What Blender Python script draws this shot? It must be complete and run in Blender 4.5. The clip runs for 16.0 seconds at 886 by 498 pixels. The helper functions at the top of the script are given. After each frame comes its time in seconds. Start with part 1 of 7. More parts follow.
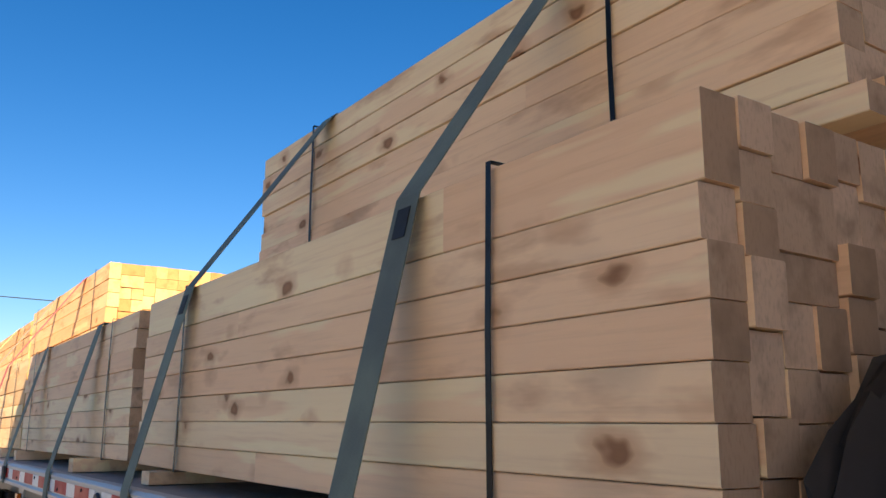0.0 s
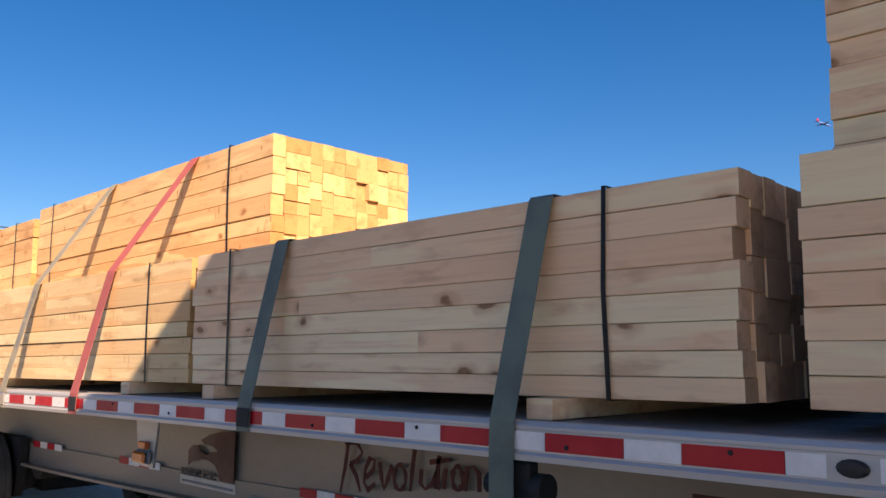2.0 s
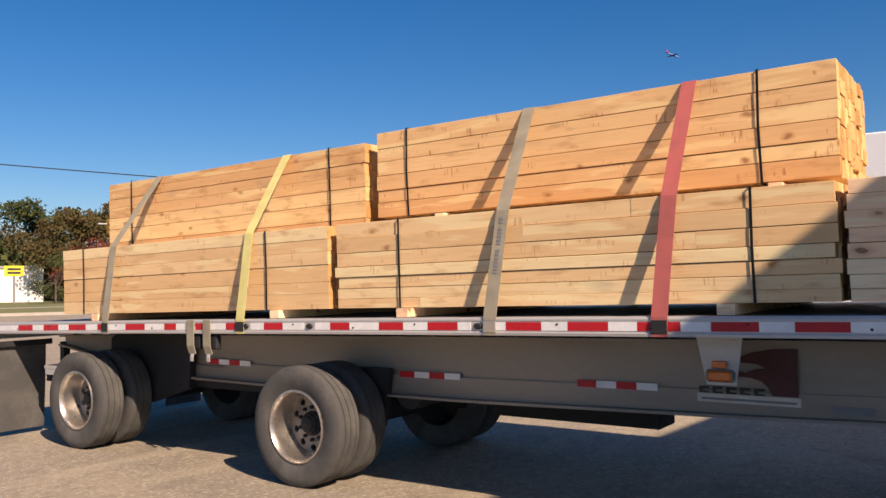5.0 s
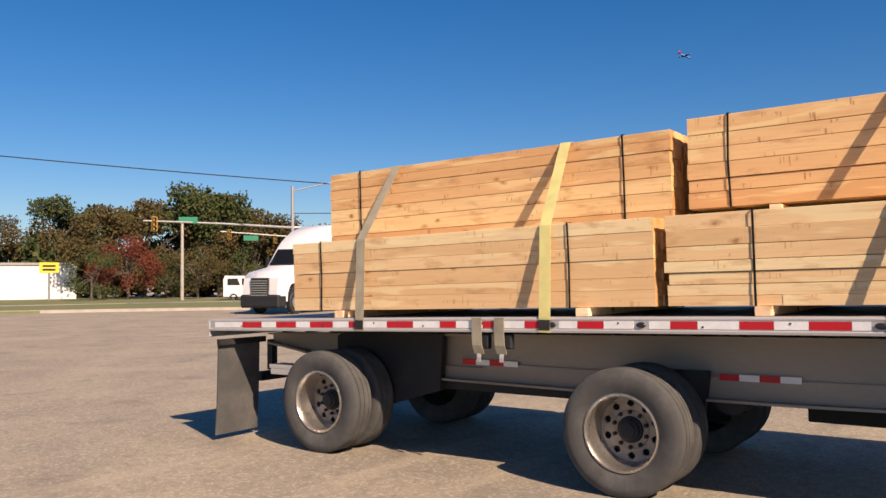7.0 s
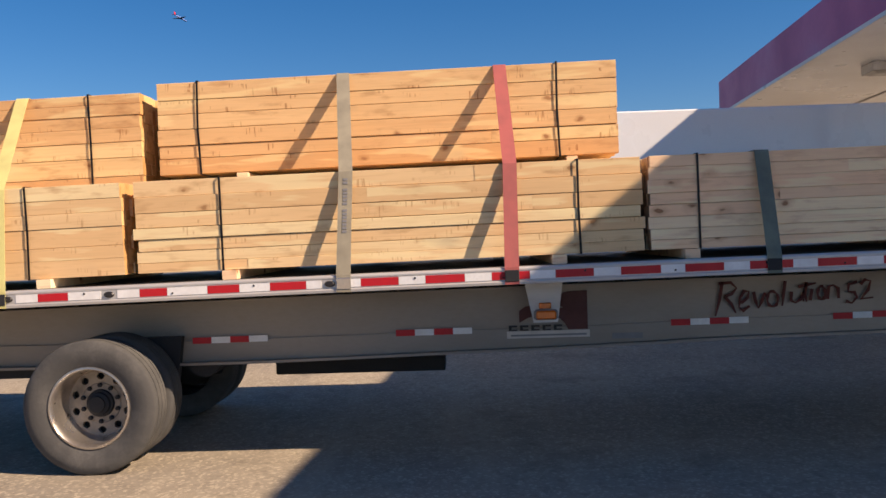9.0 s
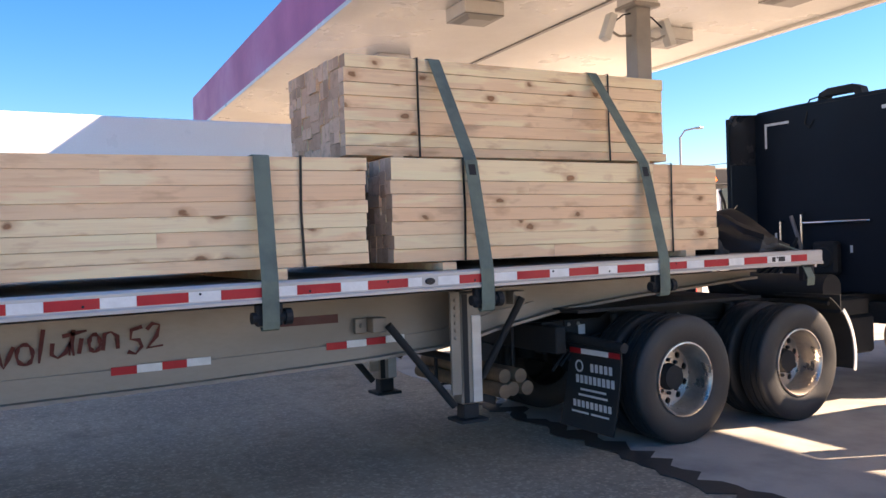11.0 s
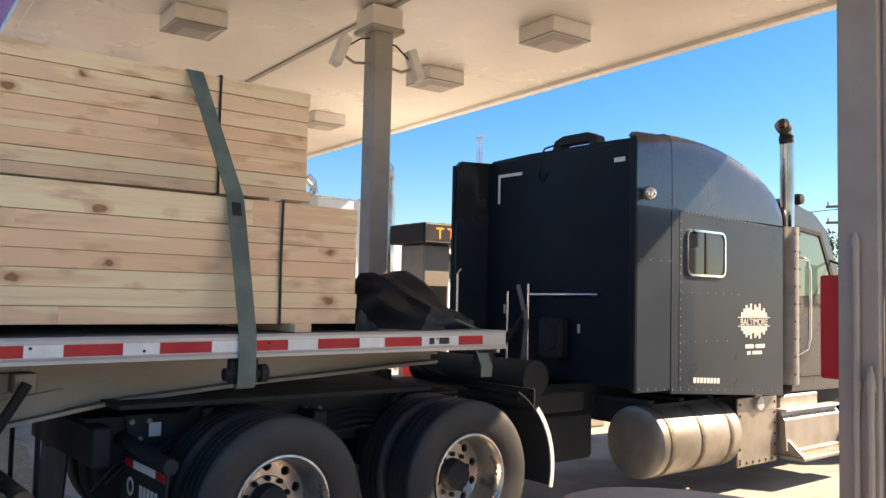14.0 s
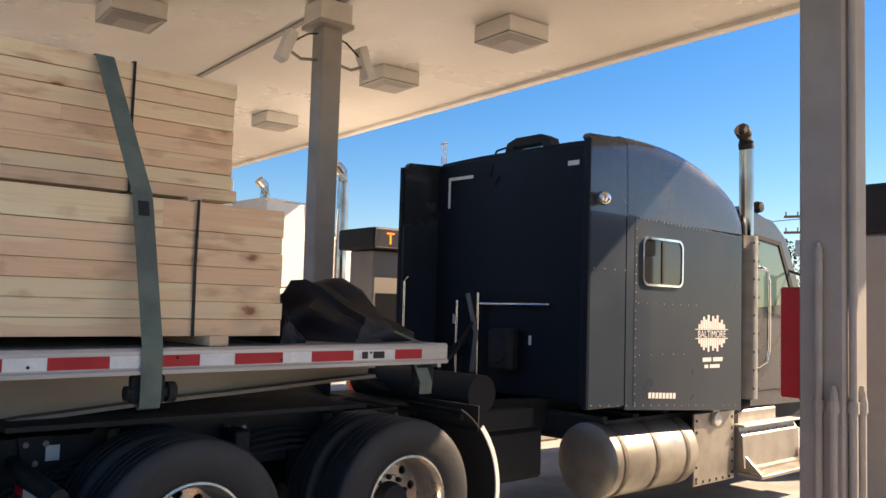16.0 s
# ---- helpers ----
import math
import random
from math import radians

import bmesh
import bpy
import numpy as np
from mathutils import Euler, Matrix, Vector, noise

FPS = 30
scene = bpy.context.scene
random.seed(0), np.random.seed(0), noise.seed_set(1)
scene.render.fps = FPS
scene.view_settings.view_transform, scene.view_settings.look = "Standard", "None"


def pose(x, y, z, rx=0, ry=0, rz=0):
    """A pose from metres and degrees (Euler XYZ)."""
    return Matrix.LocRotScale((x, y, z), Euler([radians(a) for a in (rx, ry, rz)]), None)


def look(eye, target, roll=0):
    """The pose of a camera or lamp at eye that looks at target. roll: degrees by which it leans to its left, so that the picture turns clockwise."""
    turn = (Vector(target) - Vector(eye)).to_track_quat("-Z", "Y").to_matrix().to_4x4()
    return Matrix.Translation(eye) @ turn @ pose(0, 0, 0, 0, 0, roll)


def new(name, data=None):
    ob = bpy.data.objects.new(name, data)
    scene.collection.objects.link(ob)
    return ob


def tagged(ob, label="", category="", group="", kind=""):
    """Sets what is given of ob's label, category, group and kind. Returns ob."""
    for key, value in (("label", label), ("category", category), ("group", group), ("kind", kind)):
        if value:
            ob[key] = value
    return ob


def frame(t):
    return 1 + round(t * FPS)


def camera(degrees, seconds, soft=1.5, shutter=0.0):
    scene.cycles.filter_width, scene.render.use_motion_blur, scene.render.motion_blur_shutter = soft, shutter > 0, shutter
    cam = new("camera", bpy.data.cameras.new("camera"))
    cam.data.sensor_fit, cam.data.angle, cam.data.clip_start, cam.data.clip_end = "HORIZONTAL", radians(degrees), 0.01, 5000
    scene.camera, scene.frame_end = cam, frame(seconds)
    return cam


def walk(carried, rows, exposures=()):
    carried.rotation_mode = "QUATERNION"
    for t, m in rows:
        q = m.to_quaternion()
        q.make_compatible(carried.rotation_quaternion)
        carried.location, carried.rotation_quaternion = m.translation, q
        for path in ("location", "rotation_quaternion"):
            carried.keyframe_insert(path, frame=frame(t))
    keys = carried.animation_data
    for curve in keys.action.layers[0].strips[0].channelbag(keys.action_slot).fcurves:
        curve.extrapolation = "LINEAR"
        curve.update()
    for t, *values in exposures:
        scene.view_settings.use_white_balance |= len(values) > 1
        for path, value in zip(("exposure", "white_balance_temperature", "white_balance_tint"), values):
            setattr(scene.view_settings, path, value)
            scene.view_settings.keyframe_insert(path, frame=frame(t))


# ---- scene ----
cam = camera(56.1, 16.0)
PATH = [
    (0, (1.958, 0.316, 1.719), (3.065, 1.930, 2.128), 0.4),
    (0.5, (1.858, 1.037, 1.693), (3.063, 2.578, 2.112), 2.0),
    (1, (1.636, 1.892, 1.712), (2.993, 3.297, 2.144), 1.2),
    (1.5, (1.154, 2.591, 1.666), (2.515, 4.014, 2.014), 1.9),
    (2, (0.669, 3.248, 1.675), (2.097, 4.625, 1.924), 0.5),
    (2.5, (0.047, 3.769, 1.649), (1.583, 5.034, 1.846), -1.5),
    (3, (-0.482, 4.249, 1.617), (1.074, 5.499, 1.75), -2.1),
    (3.5, (-1.011, 4.872, 1.619), (0.615, 6.034, 1.699), -0.2),
    (4, (-1.369, 5.411, 1.628), (0.276, 6.544, 1.724), 0.5),
    (4.5, (-1.717, 5.995, 1.644), (-0.068, 7.12, 1.758), 0.7),
    (5, (-2.102, 6.56, 1.66), (-0.455, 7.691, 1.735), -0.9),
    (5.2, (-2.231, 6.808, 1.624), (-0.607, 7.971, 1.711), -0.8),
    (7.3, (-3.208, 9.014, 1.661), (-1.566, 10.153, 1.731), -0.4),
    (7.5, (-3.256, 9.083, 1.663), (-1.548, 10.12, 1.725), -0.7),
    (7.7, (-3.3, 9.166, 1.634), (-1.508, 10.051, 1.696), -1.0),
    (8, (-3.415, 9.163, 1.674), (-1.518, 9.796, 1.7), -1.6),
    (8.5, (-3.38, 9.003, 1.642), (-1.401, 9.291, 1.629), -1.4),
    (8.7, (-3.29, 8.875, 1.65), (-1.3, 9.071, 1.627), -1.5),
    (10.8, (-1.99, 6.76, 1.671), (-0.201, 5.866, 1.654), -2.2),
    (11, (-1.931, 6.514, 1.66), (-0.192, 5.526, 1.645), -1.7),
    (11.5, (-1.823, 5.976, 1.673), (-0.186, 4.827, 1.658), -0.6),
    (12, (-1.685, 5.429, 1.707), (-0.115, 4.19, 1.722), -0.5),
    (12.5, (-1.559, 4.925, 1.71), (-0.011, 3.66, 1.768), 0.7),
    (13, (-1.392, 4.436, 1.717), (0.131, 3.142, 1.806), 0.7),
    (13.5, (-1.329, 4.13, 1.708), (0.207, 2.853, 1.818), 1.0),
    (14, (-1.298, 3.905, 1.704), (0.247, 2.64, 1.823), 1.3),
    (14.5, (-1.242, 3.803, 1.719), (0.27, 2.498, 1.829), 0.7),
    (15, (-1.134, 3.718, 1.744), (0.333, 2.365, 1.885), 1.3),
    (15.5, (-1.075, 3.64, 1.736), (0.379, 2.276, 1.895), 1.5),
    (16, (-1.089, 3.519, 1.734), (0.399, 2.19, 1.87), 1.7),
]
walk(cam, [(t, look(eye, target, roll)) for t, eye, target, roll in PATH],
     [(0, 1.30, 6550, 19), (0.6, 1.13, 6450, 19), (1, 1.13, 6400, 20), (1.5, 0.92, 6400, 24), (2, 0.96, 6450, 23), (2.5, 0.75, 6400, 20), (3.5, 0.67, 6350, 21), (4, 0.59, 6300, 20), (4.5, 0.51, 6300, 19), (5, 0.56, 6250, 21), (7.5, 0.535, 6200, 21), (8.7, 0.55, 6250, 20), (10.8, 2.02, 6650, 22), (12, 1.92, 6700, 19), (14, 1.72, 6750, 15), (15, 1.62, 6800, 14), (16, 1.44, 6800, 17)])

# ---- light ----
world = bpy.data.worlds.new("sky")
scene.world = world
world.use_nodes = True
wn = world.node_tree
sky = wn.nodes.new("ShaderNodeTexSky")
sky.sky_type, sky.sun_disc = "NISHITA", False
SUN = Vector((-0.42, -1.0, 0.817)).normalized()
sky.sun_elevation = math.asin(SUN.z)
sky.sun_rotation = math.atan2(SUN.x, SUN.y)
sky.air_density, sky.dust_density, sky.ozone_density = 1.0, 0.4, 4.0
tone = wn.nodes.new("ShaderNodeHueSaturation")
tone.inputs["Saturation"].default_value = 1.35
wn.links.new(sky.outputs[0], tone.inputs["Color"])
wn.links.new(tone.outputs[0], wn.nodes["Background"].inputs[0])
wn.nodes["Background"].inputs[1].default_value = 0.061
sun = new("sun", bpy.data.lights.new("sun", "SUN"))
sun.data.energy, sun.data.angle, sun.data.color = 5.3, radians(0.53), (1.0, 0.78, 0.52)
sun.rotation_mode = "QUATERNION"
sun.rotation_quaternion = SUN.to_track_quat("Z", "Y")
sun.location = (0, 0, 30)


# ---- materials ----
def nodes_of(name):
    m = bpy.data.materials.new(name)
    m.use_nodes = True
    t = m.node_tree
    return m, t, t.nodes["Principled BSDF"], lambda kind: t.nodes.new("ShaderNode" + kind)


def mix_node(t, a, b, fac, blend="MIX"):
    n = t.nodes.new("ShaderNodeMix")
    n.data_type, n.blend_type = "RGBA", blend
    for sock, v in ((n.inputs[0], fac), (n.inputs[6], a), (n.inputs[7], b)):
        if hasattr(v, "links"):
            t.links.new(v, sock)
        else:
            sock.default_value = v if not isinstance(v, tuple) else (*v[:3], 1)
    return n.outputs[2]


def ramp_node(t, fac, lo, hi, a=0.0, b=1.0):
    n = t.nodes.new("ShaderNodeMapRange")
    n.inputs[1].default_value, n.inputs[2].default_value = lo, hi
    n.inputs[3].default_value, n.inputs[4].default_value = a, b
    t.links.new(fac, n.inputs[0])
    return n.outputs[0]


def noise_node(t, vec, scale, detail=4, rough=0.55):
    n = t.nodes.new("ShaderNodeTexNoise")
    n.inputs["Scale"].default_value, n.inputs["Detail"].default_value = scale, detail
    n.inputs["Roughness"].default_value = rough
    if vec is not None:
        t.links.new(vec, n.inputs["Vector"])
    return n.outputs["Fac"]


def coords(t, stretch=(1, 1, 1), vary=False):
    c = t.nodes.new("ShaderNodeTexCoord").outputs["Object"]
    if vary:
        r = t.nodes.new("ShaderNodeObjectInfo").outputs["Random"]
        m = t.nodes.new("ShaderNodeVectorMath")
        m.operation = "MULTIPLY_ADD"
        comb = t.nodes.new("ShaderNodeCombineXYZ")
        for k in range(3):
            t.links.new(r, comb.inputs[k])
        t.links.new(comb.outputs[0], m.inputs[0])
        m.inputs[1].default_value = (37.0, 91.0, 53.0)
        t.links.new(c, m.inputs[2])
        c = m.outputs[0]
    mp = t.nodes.new("ShaderNodeMapping")
    mp.inputs["Scale"].default_value = stretch
    t.links.new(c, mp.inputs["Vector"])
    return mp.outputs[0]


def bump_node(t, bsdf, height, strength, distance=0.01):
    b = t.nodes.new("ShaderNodeBump")
    b.inputs["Strength"].default_value, b.inputs["Distance"].default_value = strength, distance
    t.links.new(height, b.inputs["Height"])
    t.links.new(b.outputs[0], bsdf.inputs["Normal"])


def surface(name, base, rough=0.6, metal=0.0, worn=None, scale=6.0, amount=0.5, fine=60.0, bump=0.15, spec=0.5, stretch=(1, 1, 1), coat=0.0):
    """A painted, metal or stone surface: base colour, broad stains towards worn, fine grain and relief."""
    m, t, bsdf, mk = nodes_of(name)
    worn = worn or tuple(c * 0.72 for c in base)
    v = coords(t, stretch)
    big, small = noise_node(t, v, scale), noise_node(t, v, fine, 3)
    col = mix_node(t, base, worn, ramp_node(t, big, 0.42, 0.72, 0, amount))
    col = mix_node(t, col, tuple(c * 0.85 for c in base), ramp_node(t, small, 0.4, 0.75, 0, 0.45))
    t.links.new(col, bsdf.inputs["Base Color"])
    t.links.new(ramp_node(t, big, 0.3, 0.7, max(rough - 0.1, 0.03), min(rough + 0.12, 1)), bsdf.inputs["Roughness"])
    bsdf.inputs["Metallic"].default_value = metal
    bsdf.inputs["Specular IOR Level"].default_value = spec
    bsdf.inputs["Coat Weight"].default_value = coat
    bsdf.inputs["Coat Roughness"].default_value = 0.06
    if bump:
        bump_node(t, bsdf, small, bump, 0.004)
    return m


def wood(name, light, dark, knot, pale, saw=0.0, size=0.075, few=0.3):
    m, t, bsdf, mk = nodes_of(name)
    tone = t.nodes.new("ShaderNodeObjectInfo").outputs["Random"]
    grain = noise_node(t, coords(t, (34, 1.3, 34), True), 2.2, 6, 0.62)
    broad = noise_node(t, coords(t, (5, 0.5, 5), True), 1.6, 3)
    col = mix_node(t, light, dark, tone)
    second = t.nodes.new("ShaderNodeMath")
    second.operation = "FRACT"
    times = t.nodes.new("ShaderNodeMath")
    times.operation = "MULTIPLY"
    times.inputs[1].default_value = 7.31
    t.links.new(tone, times.inputs[0])
    t.links.new(times.outputs[0], second.inputs[0])
    col = mix_node(t, col, pale, ramp_node(t, second.outputs[0], 0.62, 0.9, 0, 0.8))
    col = mix_node(t, col, tuple(c * 0.72 for c in dark), ramp_node(t, second.outputs[0], 0.0, 0.22, 0.28, 0))
    col = mix_node(t, col, tuple(c * 0.76 for c in dark), ramp_node(t, broad, 0.45, 0.72, 0, 0.3))
    col = mix_node(t, col, tuple(c * 0.66 for c in dark), ramp_node(t, grain, 0.50, 0.74, 0, 0.30))
    streak = noise_node(t, coords(t, (16, 0.55, 16), True), 2.0, 4, 0.6)
    col = mix_node(t, col, tuple(c * f for c, f in zip(dark, (0.74, 0.66, 0.60))), ramp_node(t, streak, 0.56, 0.70, 0, 0.32))
    smudge = noise_node(t, coords(t, (6, 1.6, 6), True), 1.6, 4)
    col = mix_node(t, col, tuple(c * f for c, f in zip(dark, (0.62, 0.54, 0.50))), ramp_node(t, smudge, 0.57, 0.70, 0, 0.6))
    sap = noise_node(t, coords(t, (7, 0.8, 7), True), 1.1, 3)
    col = mix_node(t, col, tuple(min(0.97, c * f) for c, f in zip(pale, (1.02, 1.07, 1.06))), ramp_node(t, sap, 0.57, 0.62, 0, 0.5))
    stain = noise_node(t, coords(t, (2.2, 1.1, 2.2), True), 1.3, 2)
    col = mix_node(t, col, (0.30, 0.24, 0.19), ramp_node(t, stain, 0.66, 0.78, 0, 0.35))
    vo = t.nodes.new("ShaderNodeTexVoronoi")
    vo.inputs["Scale"].default_value = 5.0
    warp = t.nodes.new("ShaderNodeVectorMath")
    warp.operation = "ADD"
    nz = t.nodes.new("ShaderNodeTexNoise")
    nz.inputs["Scale"].default_value = 14.0
    k = coords(t, (1.05, 0.62, 1.05), True)
    sc = t.nodes.new("ShaderNodeVectorMath")
    sc.operation = "SCALE"
    sc.inputs["Scale"].default_value = 0.06
    t.links.new(k, nz.inputs["Vector"])
    t.links.new(nz.outputs["Color"], sc.inputs[0])
    t.links.new(k, warp.inputs[0])
    t.links.new(sc.outputs[0], warp.inputs[1])
    t.links.new(warp.outputs[0], vo.inputs["Vector"])
    sep = t.nodes.new("ShaderNodeSeparateColor")
    t.links.new(vo.outputs["Color"], sep.inputs[0])
    gate = ramp_node(t, sep.outputs[0], few, few + 0.04)
    halo = t.nodes.new("ShaderNodeMath")
    halo.operation = "MULTIPLY"
    t.links.new(ramp_node(t, vo.outputs["Distance"], size * 1.1, size * 2.9, 0.8, 0), halo.inputs[0])
    t.links.new(gate, halo.inputs[1])
    core = t.nodes.new("ShaderNodeMath")
    core.operation = "MULTIPLY"
    t.links.new(ramp_node(t, vo.outputs["Distance"], size, size * 1.45, 0.9, 0), core.inputs[0])
    t.links.new(gate, core.inputs[1])
    col = mix_node(t, col, tuple(c * f for c, f in zip(dark, (0.68, 0.60, 0.55))), halo.outputs[0])
    col = mix_node(t, col, knot, core.outputs[0])
    heart = t.nodes.new("ShaderNodeMath")
    heart.operation = "MULTIPLY"
    t.links.new(ramp_node(t, vo.outputs["Distance"], size * 0.4, size * 0.9, 0.45, 0), heart.inputs[0])
    t.links.new(gate, heart.inputs[1])
    col = mix_node(t, col, tuple(c * f for c, f in zip(dark, (0.52, 0.40, 0.33))), heart.outputs[0])
    if saw:
        # groups of short dark saw and sap streaks across the face
        where = noise_node(t, coords(t, (2.0, 2.6, 7.0), True), 1.5, 1)
        lines = noise_node(t, coords(t, (1.5, 60, 5), True), 1.0, 2)
        both = t.nodes.new("ShaderNodeMath")
        both.operation = "MULTIPLY"
        t.links.new(ramp_node(t, where, 0.60, 0.65), both.inputs[0])
        t.links.new(ramp_node(t, lines, 0.55, 0.66, 0, saw), both.inputs[1])
        col = mix_node(t, col, (0.36, 0.16, 0.06), both.outputs[0])
    t.links.new(col, bsdf.inputs["Base Color"])
    bsdf.inputs["Roughness"].default_value = 0.78
    bsdf.inputs["Specular IOR Level"].default_value = 0.25
    bump_node(t, bsdf, grain, 0.35, 0.003)
    return m


def asphalt(name, base, warm, crack):
    m, t, bsdf, mk = nodes_of(name)
    v = coords(t)
    grit, mid, wide = noise_node(t, v, 70, 3, 0.7), noise_node(t, v, 9, 5, 0.7), noise_node(t, v, 0.55, 4)
    vo = t.nodes.new("ShaderNodeTexVoronoi")
    vo.inputs["Scale"].default_value = 45.0
    t.links.new(v, vo.inputs["Vector"])
    sep = t.nodes.new("ShaderNodeSeparateColor")
    t.links.new(vo.outputs["Color"], sep.inputs[0])
    col = mix_node(t, base, warm, ramp_node(t, wide, 0.35, 0.65, 0, 1))
    col = mix_node(t, col, tuple(c * 1.7 for c in warm), ramp_node(t, sep.outputs[0], 0.66, 0.95, 0, 0.5))
    col = mix_node(t, col, tuple(c * 0.55 for c in base), ramp_node(t, mid, 0.5, 0.72, 0, 0.55))
    col = mix_node(t, col, crack, ramp_node(t, grit, 0.58, 0.75, 0, 0.7))
    blot = noise_node(t, v, 0.9, 7, 0.62)
    col = mix_node(t, col, tuple(c * 0.6 for c in base), ramp_node(t, blot, 0.55, 0.68, 0, 0.55))
    trail = noise_node(t, coords(t, (0.16, 1.6, 1)), 1.0, 4)
    col = mix_node(t, col, tuple(c * 1.25 for c in warm), ramp_node(t, trail, 0.55, 0.7, 0, 0.4))
    t.links.new(col, bsdf.inputs["Base Color"])
    t.links.new(ramp_node(t, mid, 0.3, 0.7, 0.75, 0.95), bsdf.inputs["Roughness"])
    bsdf.inputs["Specular IOR Level"].default_value = 0.3
    bump_node(t, bsdf, grit, 0.25, 0.006)
    return m


def webbing(name, base, worn):
    m, t, bsdf, mk = nodes_of(name)
    w = t.nodes.new("ShaderNodeTexWave")
    w.inputs["Scale"].default_value, w.inputs["Distortion"].default_value = 60.0, 0.5
    w.bands_direction = "Y"
    t.links.new(coords(t), w.inputs["Vector"])
    big = noise_node(t, coords(t, (3, 3, 3)), 2.0)
    col = mix_node(t, base, worn, ramp_node(t, big, 0.4, 0.7, 0, 0.9))
    col = mix_node(t, col, tuple(c * 0.7 for c in base), ramp_node(t, w.outputs["Fac"], 0.5, 1, 0, 0.35))
    t.links.new(col, bsdf.inputs["Base Color"])
    bsdf.inputs["Roughness"].default_value = 0.7
    bump_node(t, bsdf, w.outputs["Fac"], 0.3, 0.002)
    return m


def glow(name, colour, strength):
    m, t, bsdf, mk = nodes_of(name)
    bsdf.inputs["Base Color"].default_value = (*colour, 1)
    bsdf.inputs["Emission Color"].default_value = (*colour, 1)
    bsdf.inputs["Emission Strength"].default_value = strength
    return m


def glassy(name, tint, rough=0.05):
    m, t, bsdf, mk = nodes_of(name)
    bsdf.inputs["Base Color"].default_value = (*tint, 1)
    bsdf.inputs["Roughness"].default_value = rough
    bsdf.inputs["Specular IOR Level"].default_value = 0.55
    bsdf.inputs["Coat Weight"].default_value = 0.15
    return m


def foliage(name, a, b):
    m, t, bsdf, mk = nodes_of(name)
    isl = t.nodes.new("ShaderNodeNewGeometry").outputs["Random Per Island"]
    col = mix_node(t, a, b, isl)
    t.links.new(col, bsdf.inputs["Base Color"])
    bsdf.inputs["Roughness"].default_value = 0.8
    bsdf.inputs["Specular IOR Level"].default_value = 0.2
    return m


PINE = wood("pine timber", (0.95, 0.715, 0.465), (0.91, 0.615, 0.38), (0.27, 0.135, 0.068), (0.95, 0.81, 0.52), size=0.095, few=0.05)
LARCH = wood("yellow timber", (0.79, 0.535, 0.27), (0.65, 0.38, 0.17), (0.36, 0.18, 0.08), (0.84, 0.64, 0.33), 0.85, size=0.06, few=0.4)
HONEY = wood("pale yellow timber", (0.81, 0.59, 0.325), (0.73, 0.48, 0.24), (0.36, 0.20, 0.09), (0.84, 0.69, 0.40), 0.5, size=0.065, few=0.35)


def end_grain(name, a, b):
    """Sawn end grain: darker than the face, with faint rings and saw fuzz."""
    m, t, bsdf, mk = nodes_of(name)
    tone = t.nodes.new("ShaderNodeObjectInfo").outputs["Random"]
    col = mix_node(t, a, b, tone)
    col = mix_node(t, col, tuple(c * 0.6 for c in b), ramp_node(t, noise_node(t, coords(t, (9, 9, 9), True), 1.5, 3), 0.5, 0.75, 0, 0.6))
    col = mix_node(t, col, tuple(c * 0.7 for c in b), ramp_node(t, noise_node(t, coords(t, (120, 9, 40), True), 1.5, 2), 0.5, 0.75, 0, 0.3))
    t.links.new(col, bsdf.inputs["Base Color"])
    bsdf.inputs["Roughness"].default_value = 0.9
    bsdf.inputs["Specular IOR Level"].default_value = 0.15
    return m


# pine ends are darkened further, for the shadow that lies on them
END = {"pine timber": end_grain("pine end grain", (0.74, 0.56, 0.41), (0.40, 0.28, 0.19)), "yellow timber": end_grain("yellow end grain", (0.80, 0.57, 0.26), (0.50, 0.27, 0.095))}
END["pale yellow timber"] = END["yellow timber"]
ASPHALT = asphalt("asphalt", (0.262, 0.231, 0.184), (0.35, 0.303, 0.225), (0.12, 0.105, 0.09))
CONCRETE = surface("concrete", (0.385, 0.38, 0.36), 0.85, worn=(0.215, 0.21, 0.20), scale=1.6, amount=0.9, fine=40, bump=0.4)
KERB = surface("kerb concrete", (0.42, 0.39, 0.34), 0.85, worn=(0.25, 0.22, 0.18), scale=2, fine=30, bump=0.3)
GRASS = surface("dry grass", (0.15, 0.175, 0.06), 0.95, worn=(0.22, 0.18, 0.09), scale=0.5, amount=0.9, fine=8, bump=0.6)
ALU = surface("brushed aluminium", (0.60, 0.59, 0.57), 0.5, 0.45, worn=(0.36, 0.345, 0.33), scale=3, fine=90, stretch=(1, 0.2, 3))
ALU_DULL = surface("weathered aluminium", (0.315, 0.285, 0.25), 0.55, 0.45, worn=(0.25, 0.215, 0.175), scale=1.6, amount=0.8, fine=50, stretch=(1, 0.35, 1))
DECK = surface("deck aluminium", (0.33, 0.33, 0.34), 0.55, 0.5, worn=(0.16, 0.16, 0.16), scale=2.5, amount=0.8)
RIM_DULL = surface("dusty wheel disc", (0.30, 0.27, 0.235), 0.45, 0.5, worn=(0.16, 0.14, 0.12), scale=9, amount=0.8)
STEEL_DARK = surface("dark grimy steel", (0.028, 0.030, 0.034), 0.68, 0.2, worn=(0.054, 0.052, 0.050), scale=4, amount=0.7, spec=0.3)
BLACK = surface("black plastic", (0.021, 0.023, 0.026), 0.68, worn=(0.038, 0.039, 0.041), scale=5, spec=0.3)
TARP = surface("black tarpaulin", (0.011, 0.012, 0.016), 0.5, worn=(0.022, 0.024, 0.029), scale=7, fine=25, bump=0.3)
